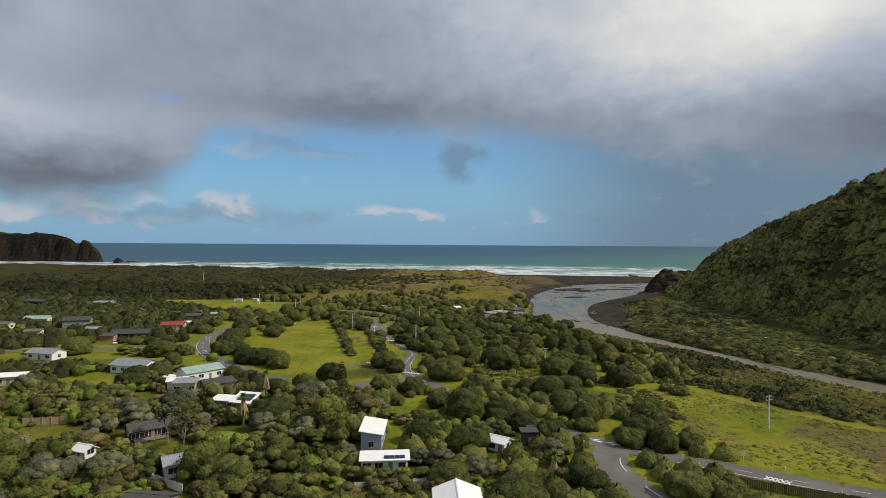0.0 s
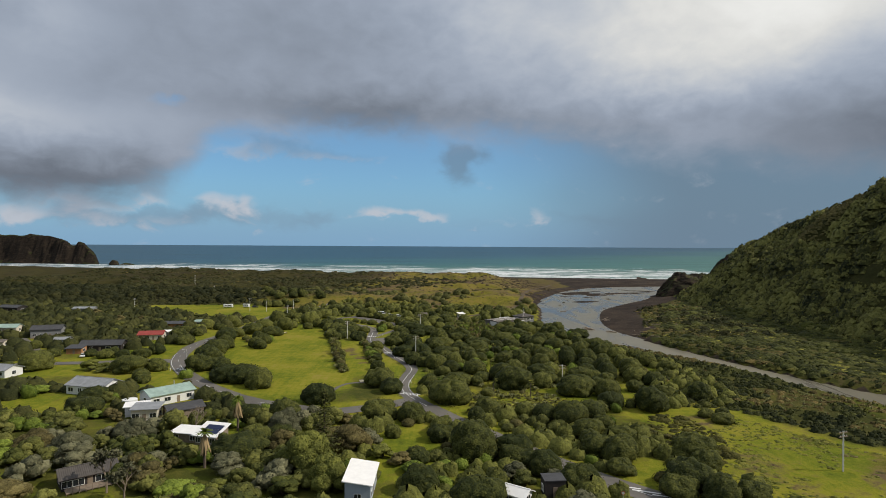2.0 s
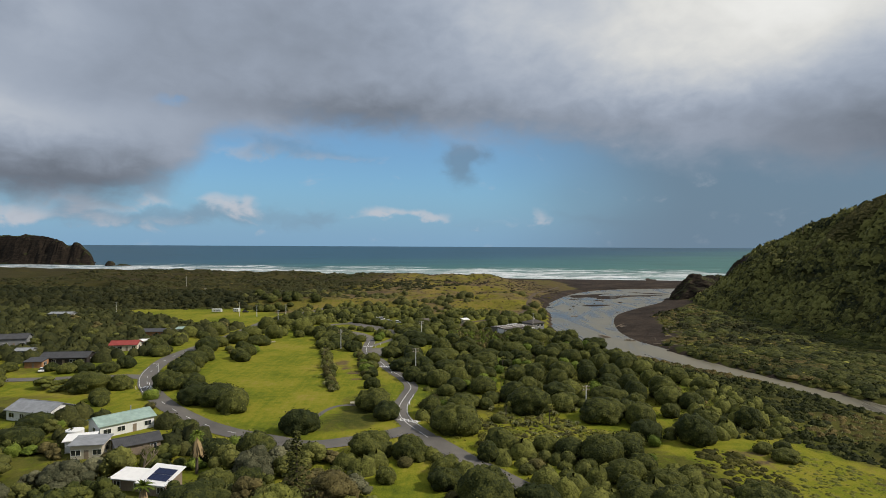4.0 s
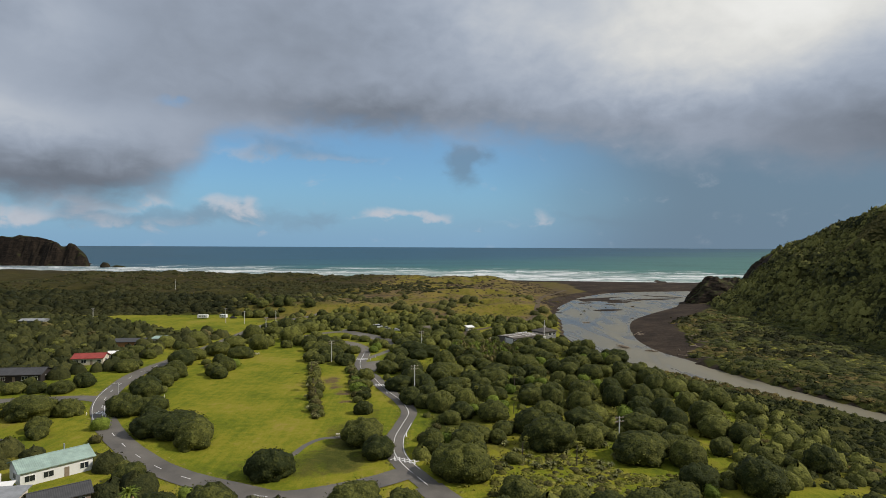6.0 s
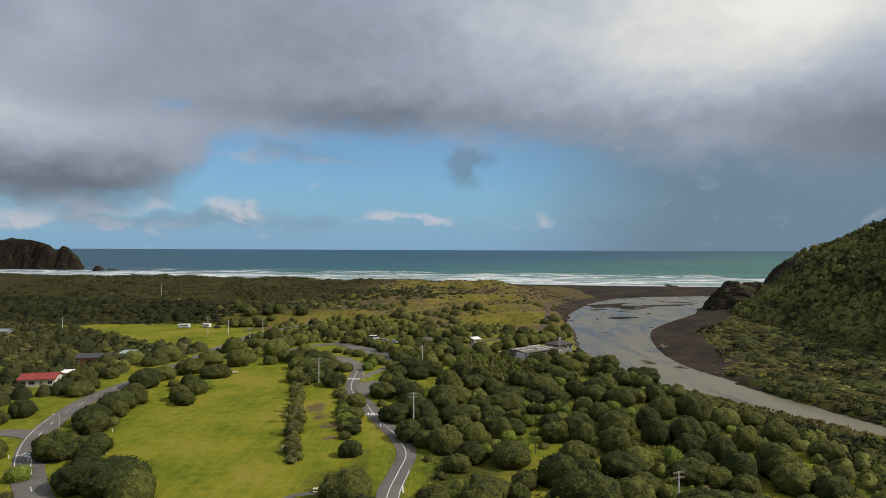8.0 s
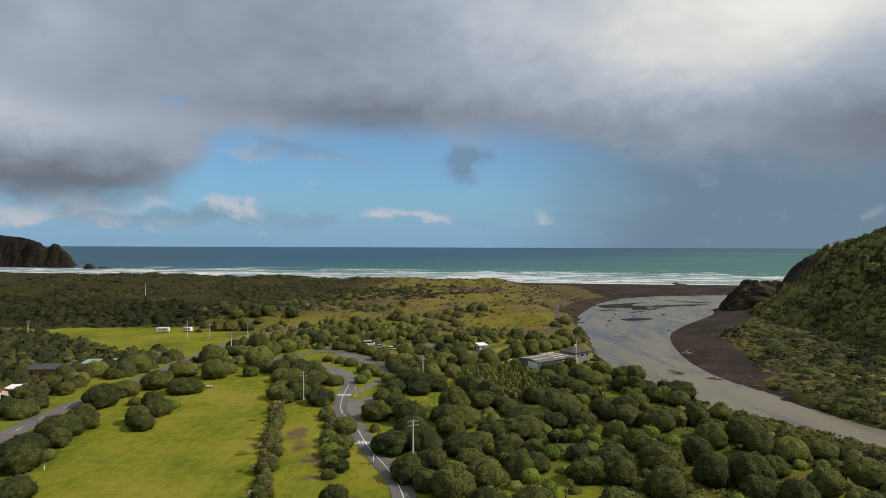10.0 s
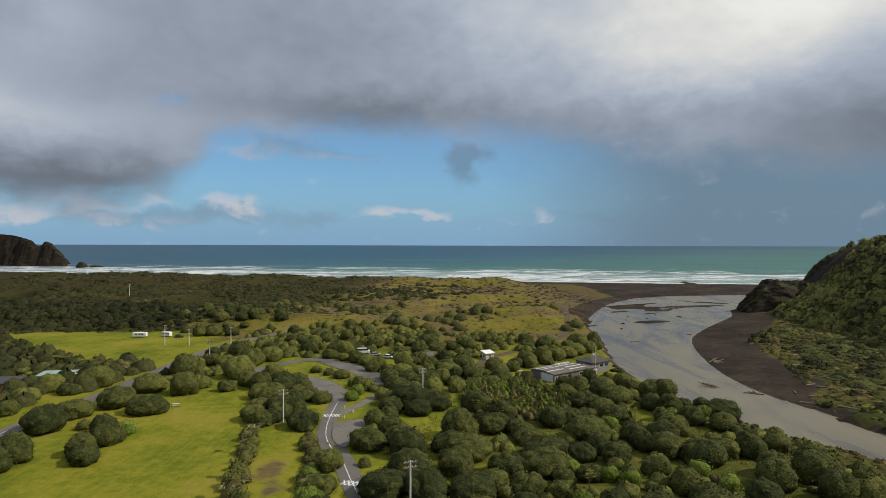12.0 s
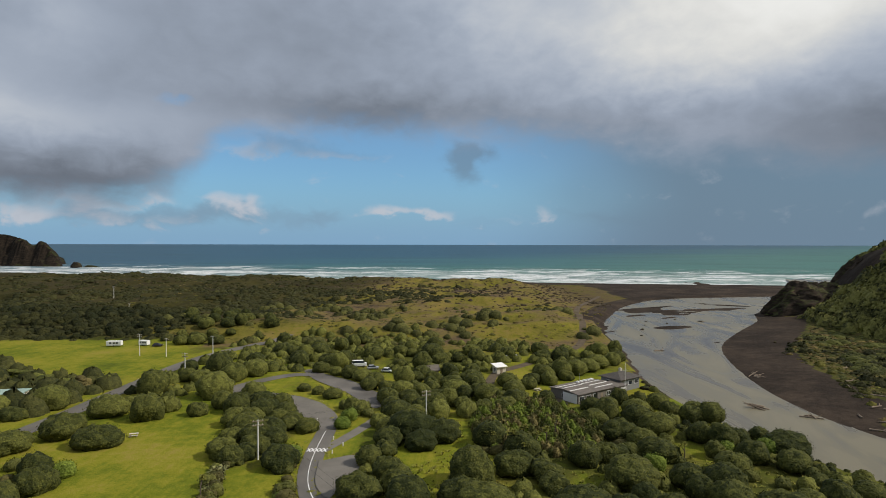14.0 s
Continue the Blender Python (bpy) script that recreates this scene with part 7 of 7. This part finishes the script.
fill("tree", [(-61, 312), (-52, 314), (-45, 330), (-45, 343), (-54, 360), (-66, 364), (-63, 340)], 500, 2.8, 4.2, 61, 0.58, most=22)
# a ragged belt of bushes between the strip and the road
rb = random.Random(31)
for i in range(30):
    q = rb.random()
    bx, by = -24 - 15 * q + rb.uniform(-1.2, 1.2), 258 + 62 * q
    if lookup(ROAD_GAP, bx - 2.0, by) > 1.6:
        plant("shrub", bx - 2.0, by, rb.uniform(1.3, 2.6), i)
for i, (bx, by, br) in enumerate([(-153, 393, 4.6), (-146, 389, 4.2), (-140, 386, 4.4), (-133, 384, 3.6), (-160, 396, 4.0), (-128, 381, 3.2)]):
    plant("tall", bx, by, br, 1, 0.75)

# ---- the rest of the groves ----
GROVE = [(-8, 200), (30, 175), (60, 200), (88, 250), (66, 330), (60, 385), (10, 345), (-22, 330), (-24, 290), (-6, 250)]
VILLAGE = [(-190, 84), (-40, 84), (-20, 100), (-24, 185), (-60, 205), (-118, 218), (-190, 225)]
UPPER = [(-250, 200), (-190, 222), (-165, 262), (-130, 290), (-122, 300), (-128, 345), (-112, 380), (-120, 390), (-250, 412), (-340, 400), (-340, 230)]
fill("tree", GROVE, 4500, 3.0, 5.0, 1, 0.66, most=75)
fill("tall", VILLAGE, 3000, 2.6, 4.4, 3, 0.66, most=80)
fill("tall", [(-22, 100), (30, 116), (40, 150), (0, 160), (-22, 170)], 800, 2.6, 3.6, 13, 0.62, most=26)
fill("tall", UPPER, 1800, 2.8, 4.6, 24, 0.58, most=62, picks=(1, 0, 0, 4))
fill("tree", [(-100, 345), (-78, 372), (-70, 400), (-60, 410), (-30, 410), (-20, 395), (10, 385), (20, 392), (34, 400), (72, 430), (20, 450), (-20, 470), (-100, 470), (-106, 430)], 1200, 2.8, 4.6, 5, 0.64, most=26)
fill("tree", [(-24, 335), (-4, 330), (26, 352), (20, 392), (4, 400), (-16, 398), (-30, 372), (-22, 352)], 900, 2.8, 4.2, 62, 0.60, most=34)
fill("tree", [(-130, 446), (-112, 436), (-92, 462), (-96, 500), (-118, 520), (-146, 512), (-140, 478)], 500, 2.6, 4.4, 63, 0.66, most=24)
for tx, ty, tr in ((9, 157, 5.6), (15, 150, 5.0), (22, 153, 4.6), (29, 158, 4.4), (34, 157, 4.0)):
    if clear(tx, ty, tr, gap=0.45):
        plant("tree", tx, ty, tr)
fill("shrub", GROVE, 1500, 1.4, 2.4, 11, 0.58, most=80)
fill("shrub", [(-150, 92), (55, 92), (60, 185), (-20, 190), (-60, 205), (-150, 215)], 2000, 1.3, 2.6, 23, 0.5, most=140)
def mesh_shape(me, size=1.0):
    """A mesh of quads as places and faces, scaled down by size."""
    co = np.empty(len(me.vertices) * 3, np.float32)
    me.vertices.foreach_get("co", co)
    idx = np.empty(len(me.loops), np.int32)
    me.loops.foreach_get("vertex_index", idx)
    return co.reshape(-1, 3) / size, idx.reshape(-1, 4)


between = np.array(BETWEEN)
spread("grove_trees", "dark green coastal trees closing the groves", "trees", M_TREE, [mesh_shape(c.data, 5.0) for p in DISTANT for c in p.children if c.name.startswith("crown")], between[:, :2], between[:, 2], (0.92, 1.15), 51, 0.03)
# young bush that has closed over the hollow beside the club
REGROWTH = [(0, 352), (3, 360), (22, 366), (31, 350), (32, 333), (25, 320), (10, 320), (1, 327)]
rg = sow(REGROWTH, 1500, 131)
rk = np.random.default_rng(132)
kind_of = rk.random(len(rg))
SLIM_SHAPES = [clump(340 + i, 60, 0.20, 1.6, 0.6, -0.3, rings=((0.6, -0.3), (0.8, 0.3), (0.5, 0.66), (0.08, 0.9)), sides=7) for i in range(4)]
for lo_, hi_, leaf_, lab_ in ((0.0, 0.22, M_BUSH, "slender green saplings in the closed hollow"), (0.22, 0.38, M_BRIGHT, "bright green saplings in the closed hollow"),
                              (0.38, 0.47, M_BROWN, "brownish saplings with dead leaves in the hollow")):
    k_ = (kind_of >= lo_) & (kind_of < hi_)
    spread("saplings", lab_, "saplings", leaf_, SLIM_SHAPES, rg[k_], rk.uniform(0.8, 1.7, k_.sum()), (0.8, 1.5), 133, 0.0)
PLACED += [(float(px), float(py), 1.6) for px, py in rg[::4]]
massed = [gaps(GROVE, 500, 1.2, 2.2, 41, 0.72), gaps(VILLAGE, 2200, 1.6, 3.6, 42, 0.58), gaps(UPPER, 2600, 1.8, 4.0, 43, 0.52),
          gaps([(-340, 395), (-118, 345), (-106, 350), (-104, 375), (-118, 390), (-140, 393), (-168, 408), (-198, 430), (-232, 452), (-340, 448)], 1600, 2.0, 4.0, 44, 0.55),
          gaps([(-106, 350), (-78, 374), (-72, 400), (-20, 400), (34, 402), (72, 432), (20, 462), (-20, 478), (-100, 480), (-106, 430)], 1000, 1.4, 3.0, 45, 0.62),
          gaps([(60, 150), (66, 196), (90, 200), (96, 250), (70, 320), (60, 300), (84, 250), (60, 204)], 500, 1.4, 3.0, 46, 0.6),
          gaps([(-24, 100), (60, 100), (66, 130), (50, 175), (0, 190), (-24, 180)], 900, 1.6, 3.4, 47, 0.56)]
dark_mass = np.vstack([massed[k] for k in (1, 2, 3) if len(massed[k])])
light_mass = np.vstack([massed[k] for k in (0, 4, 5, 6) if len(massed[k])])
MASS_SHAPES = [clump(300 + i, 30, 0.10, 1.05, 0.5, -0.2, rings=DOME, sides=9) for i in range(5)]
spread("massed_trees", "smaller dark green trees massed between the larger crowns", "trees", M_TREE, MASS_SHAPES, light_mass[:, :2], light_mass[:, 2] * 1.1, (0.85, 1.3), 48, 0.05)
close = dark_mass[:, 1] < 185
VILLAGE_CROWNS = [loose_crown("crown", 400 + i, 1.0, 1.35, M_PINE, boughs=6 + i, cards=150, size=0.08, grid=(8, 4)) for i in range(4)]
crowns = [mesh_shape(m) for m in VILLAGE_CROWNS]
village, leaf_of = dark_mass[close], np.random.default_rng(49).random(close.sum())
for lo_, hi_, leaf_, lab_ in ((0.0, 0.42, M_PINE, "dark leafy trees massed among the nearer village houses"), (0.42, 0.72, M_BUSH, "green leafy trees massed among the nearer village houses"),
                              (0.72, 0.86, M_BROWN, "brownish trees massed among the nearer village houses"), (0.86, 0.95, M_GREY, "grey-green trees massed among the nearer village houses"), (0.95, 1.0, M_BRIGHT, "bright green trees among the nearer village houses")):
    k_ = (leaf_of >= lo_) & (leaf_of < hi_)
    spread("massed_trees", lab_, "trees", leaf_, crowns, village[k_][:, :2], village[k_][:, 2] * 1.08, (0.75, 1.15), 49, 0.05)
spread("massed_dark_trees", "dark trees massed among the village houses", "trees", M_MASS, MASS_SHAPES, dark_mass[~close][:, :2], dark_mass[~close][:, 2] * 1.1, (0.85, 1.4), 50, 0.05)
for m in VILLAGE_CROWNS:
    bpy.data.meshes.remove(m)
rd = np.random.default_rng(77)
df = sow([(-150, 470), (-100, 462), (-20, 446), (40, 438), (66, 470), (78, 520), (40, 570), (-110, 600), (-150, 540)], 760, 78, lambda x, y: (fbm(x, y, 30, 79) > 0.0) & off_lawn(x, y))
spread("dune_foot_trees", "scattered dark trees at the foot of the dunes", "trees", M_MASS, WOOD_SHAPES, df, rd.gamma(4.0, 0.6, len(df)).clip(0.9, 4.2), (0.8, 1.2), 80, 0.05)
# rank grass that frays the edges of roads and car parks
re_ = np.random.default_rng(83)
q = np.stack([re_.uniform(-170, 70, 60000), re_.uniform(95, 410, 60000)], 1)
g = lookup(ROAD_GAP, q[:, 0], q[:, 1])
q = q[(g > 0.0) & (g < 1.3)]
spread("verge_grass", "rank grass tufts along the road edges", "grass", M_GRASS, LOW_SHAPES[:2], q, re_.gamma(3.0, 0.11, len(q)).clip(0.12, 0.7), (0.4, 0.8), 84)
bf = sow(BANK_FIELD, 520, 87, lambda x, y: x + 8 * fbm(x, y, 14, 4) > 88)
spread("paddock_scrub", "brown and olive tussocks over the rough paddock", "scrub", M_SCRUB, LOW_SHAPES + TUFTS[:2], bf, re_.gamma(3.0, 0.22, len(bf)).clip(0.2, 1.4), (0.4, 0.8), 88)
bs = sow([(52, 176), (58, 188), (66, 190), (70, 176), (68, 160), (62, 150), (56, 160)], 420, 89)
spread("paddock_scrub", "olive flax and scrub at the paddock edge", "scrub", M_OLIVE, LOW_SHAPES, bs, re_.gamma(3.0, 0.32, len(bs)).clip(0.4, 1.9), (0.7, 1.1), 90)

ROUGH = [(8, 190), (10, 212), (30, 218), (36, 204), (50, 203), (44, 188), (22, 184)]
for k_, (leaf_, lab_, n_) in enumerate(((M_OLIVE, "olive scrub and rank grass between road and grove", 420), (M_GRASS, "yellow-green rank grass between road and grove", 700), (M_SCRUB, "brown bracken between road and grove", 260))):
    rr = sow(ROUGH, n_, 140 + k_)
    spread("rough_scrub", lab_, "scrub", leaf_, LOW_SHAPES, rr, re_.gamma(3.0, 0.22, len(rr)).clip(0.25, 1.5), (0.5, 1.1), 144 + k_)

# ---- car parks, tracks and road paint ----


EDGES = []


def patch(name, poly, mat, label, lift=0.07, kind="structure"):
    line = along(list(poly) + [poly[0]], 2.5)[:-1]
    EDGES.append(line)
    bm = bmesh.new()
    z = max(max(ground_z(px, py) for px, py in line), -0.3) + lift
    bm.faces.new([bm.verts.new((px, py, z)) for px, py in line])
    bmesh.ops.triangulate(bm, faces=bm.faces[:])
    me = bpy.data.meshes.new(name)
    bm.to_mesh(me)
    bm.free()
    me.materials.append(mat)
    return tagged(new(name, me), label, "pavement", kind=kind)


patch("car_park", [(-58, 404), (-53, 394), (-49, 388), (-38, 375), (-32, 365), (-26, 357), (-23, 366), (-31, 379), (-38, 389), (-47, 397), (-56, 407)], M_ASPHALT, "grey asphalt car park ringed by trees", 0.17)
patch("car_park", [(-54, 368), (-47, 366), (-40, 358), (-38, 344), (-42, 343), (-46, 344), (-48, 350), (-53, 360)], M_GRAVEL, "pale gravel car park beside road", 0.18)
patch("car_park", [(-33.4, 317), (-25.5, 321), (-22.5, 314), (-25.5, 306), (-27.5, 299), (-30, 302), (-32, 307)], M_GRAVEL, "pale gravel parking bay beside road", 0.165)
patch("yard", [(18, 364), (24, 371), (30, 369), (29, 361), (23, 356), (18, 359)], M_DIRT, "dark gravel yard before the club", 0.08)
for nm, pts, w, mat, lab in (("track", [(6, 378), (9, 392), (13, 404), (20, 412), (30, 424), (43, 440), (54, 458), (63, 488), (70, 525), (80, 580), (100, 640), (128, 705)], 3.6, M_DIRT, "sandy vehicle track to the beach"),
                             ("side_path", [(-35, 322), (-31, 331), (-27, 341), (-24, 350)], 3.0, M_GRAVEL, "pale gravel path between grass verges"),
                             ("footpath", [(-42, 205), (-36, 212), (-34, 220), (-31, 225), (-26, 226)], 1.6, M_ASPHALT, "narrow dark asphalt footpath on grass")):
    ln = along(pts, 2.5)
    me = strip_mesh(nm, ln, w, 0.05, mat, 0.3)
    tagged(new(nm, me), lab, "path", kind="structure")


# grass that creeps over the edges of the car parks
re2 = np.random.default_rng(85)
q = np.repeat(np.vstack(EDGES), 9, 0)
q = q + re2.normal(0, 0.8, q.shape)
spread("edge_grass", "ragged grass along the car park edges", "grass", M_GRASS, LOW_SHAPES[:2], q, re2.gamma(3.0, 0.15, len(q)).clip(0.15, 0.9), (0.4, 0.8), 86)


def road_line(road, lo, hi, side, width, dash=None, name="lane_line"):
    """Painted lines on a road, from lo to hi metres along it, at an offset to the side."""
    line = along(ROADS[road][0], 1.0)
    d = np.r_[0, np.cumsum(np.linalg.norm(np.diff(line, axis=0), axis=1))]
    t = np.gradient(line, axis=0)
    t /= np.linalg.norm(t, axis=1)[:, None]
    line = line + np.stack([-t[:, 1], t[:, 0]], 1) * side
    spans = [(lo, hi)] if dash is None else [(s, s + dash[0]) for s in np.arange(lo, hi, dash[0] + dash[1])]
    parent = bpy.data.objects[road]
    for a, b in spans:
        s = np.arange(a, b + 0.5, 1.0)
        p = np.stack([np.interp(s, d, line[:, 0]), np.interp(s, d, line[:, 1])], 1)
        part(name, strip_mesh(name, p, width, 0.145, M_PAINT), M_PAINT, parent, "worn white road paint")


def flat_bar(parent, a, b, width, lift=0.15, name="marking"):
    a, b = Vector((*a, 0)), Vector((*b, 0))
    d = (b - a).normalized()
    n = Vector((-d.y, d.x, 0)) * width / 2
    z = max(ground_z(a.x, a.y), ground_z(b.x, b.y), -0.15) + lift
    bm = bmesh.new()
    bm.faces.new([bm.verts.new((p.x, p.y, z)) for p in (a - n, b - n, b + n, a + n)])
    part(name, bm, M_PAINT, parent, "worn white road paint")


def hump(road, a, b, depth=2.2):
    """Zigzag of white paint across a speed table."""
    a, b = Vector((*a, 0)), Vector((*b, 0))
    d = b - a
    n = Vector((-d.y, d.x, 0)).normalized() * depth / 2
    parent = bpy.data.objects[road]
    for k in range(5):
        p, q = a + d * k / 5, a + d * (k + 1) / 5
        flat_bar(parent, (p - n).xy, (q + n).xy, 0.28)
        flat_bar(parent, (p + n).xy, (q - n).xy, 0.28, 0.156)


hump("beach_road", (-24.7, 279.8), (-20.0, 278.6))
hump("beach_road", (-37.6, 324), (-33.1, 324))
hump("beach_road", (-12.5, 211.5), (-6.8, 209))
hump("field_road", (-99.5, 245.5), (-93.5, 243.5))
hump("main_road", (66.5, 117.5), (70, 114.5))
road_line("field_road", 30, 185, 0.0, 0.16, (3, 7))
road_line("field_road", 108, 150, 2.4, 0.14)
road_line("field_road", 100, 122, -0.6, 0.16)
road_line("beach_road", 2, 148, 0.15, 0.16)
road_line("main_road", 60, 128, 0.1, 0.15, (3, 7))
road_line("main_road", 10, 104, 2.6, 0.13)
road_line("short_road", 6, 40, 2.3, 0.15)
road_line("beach_road", 10, 45, -2.1, 0.14)
for k in range(3):
    flat_bar(bpy.data.objects["main_road"], (34 + k * 3.2, 141.5 - k * 2.2), (39 + k * 3.2, 139.6 - k * 2.2), 0.5)
flat_bar(bpy.data.objects["beach_road"], (-19.3, 268), (-19.8, 272), 0.22)
flat_bar(bpy.data.objects["beach_road"], (-10.2, 226), (-10.6, 230), 0.22)

# ---- driftwood and rocks on the sand and in the shallows ----


def log(x, y, rot, L, r):
    t = thing("driftwood_log", "grey driftwood log stranded on dark sand", "driftwood", "driftwood along the river")
    t.matrix_basis = pose(x, y, max(ground_z(x, y), -2.25), 0, 0, rot)
    part("stem", tube(bmesh.new(), (-L / 2, 0, r * 0.6), (L / 2, 0.2, r * 0.9), r, r * 0.6, 7), M_WOOD, t)
    part("snag", tube(bmesh.new(), (L * 0.2, 0, r), (L * 0.42, L * 0.14, r + L * 0.16), r * 0.5, r * 0.2, 5), M_WOOD, t)


def boulder(x, y, r, seed):
    bm = bmesh.new()
    bmesh.ops.create_icosphere(bm, subdivisions=2, radius=1.0)
    for v in bm.verts:
        v.co *= 1 + 0.3 * noise.noise(v.co * 1.4 + Vector((seed, 0, 0)))
        v.co = Vector((v.co.x * r, v.co.y * r * 0.8, v.co.z * r * 0.55))
    me = bpy.data.meshes.new("boulder")
    bm.to_mesh(me)
    bm.free()
    me.materials.append(M_ROCK)
    o = tagged(new("boulder", me), "dark wet boulder lying in the shallows", "boulder", "boulders in the river")
    o.matrix_basis = pose(x, y, max(ground_z(x, y), -2.3) + r * 0.15, 0, 0, seed * 50)


for i, (bx, by, br) in enumerate([(104.6, 522.3, 1.2), (97, 500.6, 0.9), (152.6, 556, 1.3), (128, 548, 0.7), (118, 556, 0.8), (112, 540, 0.7), (140, 566, 0.8), (58, 380, 1.6), (60, 384, 1.2), (61, 390, 1.4),
                                  (196, 512, 1.1), (150, 470, 0.8), (176, 490, 0.9)]):
    boulder(bx, by, br, i)


def snag_pile(x, y, r, seed):
    """A heap of stranded branches and roots."""
    rng = random.Random(seed)
    t = thing("driftwood_pile", "tangled heap of bleached driftwood on dark sand", "driftwood", "driftwood along the river")
    t.matrix_basis = pose(x, y, max(ground_z(x, y), -2.25), 0, 0, rng.uniform(0, 360))
    for k in range(9):
        a, ln = rng.uniform(0, 3.14), r * rng.uniform(0.6, 1.3)
        cx, cy, lean = rng.uniform(-0.4, 0.4) * r, rng.uniform(-0.4, 0.4) * r, rng.uniform(0.0, 0.5)
        p = (cx - math.cos(a) * ln, cy - math.sin(a) * ln, 0.1)
        q = (cx + math.cos(a) * ln, cy + math.sin(a) * ln, 0.15 + lean * ln)
        part("branch", tube(bmesh.new(), p, q, 0.20, 0.08, 6), M_WOOD, t)


for i, (bx, by, br) in enumerate([(108, 408, 2.6), (86.4, 367.7, 2.8), (139, 372, 1.6), (97.3, 358, 1.6), (152, 556, 1.8)]):
    snag_pile(bx, by, br, i)
for i, (bx, by, rt, bl) in enumerate([(91, 458.4, 10, 5), (97, 357, -30, 6), (128, 372, -40, 6), (121, 358, -35, 5), (113, 350, -20, 4), (119, 362, 15, 4), (114.9, 338, -50, 5),
                                      (132, 392, 10, 3.5), (126, 384, 60, 3), (107, 345, -35, 4), (160, 440, -30, 4), (144, 412, 30, 3.5), (110, 356, 70, 3)]):
    log(bx, by, rt, bl, 0.26)


def bench(x, y, rot):
    t = thing("picnic_table", "pale timber picnic table on grass", "table", "picnic tables on the domain")
    t.matrix_basis = pose(x, y, ground_z(x, y), 0, 0, rot)
    part("tabletop", box(-1.0, 1.0, -0.38, 0.38, 0.72, 0.78), M_CREAM, t)
    for s in (-1, 1):
        part("seat", box(-1.0, 1.0, s * 0.75 - 0.14, s * 0.75 + 0.14, 0.42, 0.47), M_CREAM, t)
        part("leg", box(s * 0.7 - 0.05, s * 0.7 + 0.05, -0.8, 0.8, 0.0, 0.42), M_WOOD, t)
        part("brace", box(s * 0.7 - 0.05, s * 0.7 + 0.05, -0.1, 0.1, 0.3, 0.73), M_WOOD, t)


for bx, by, rt in ((-27, 226.5, 10), (-34, 205, 5), (-82, 333, 20), (23, 378, 30), (-33, 348, 10)):
    bench(bx, by, rt)
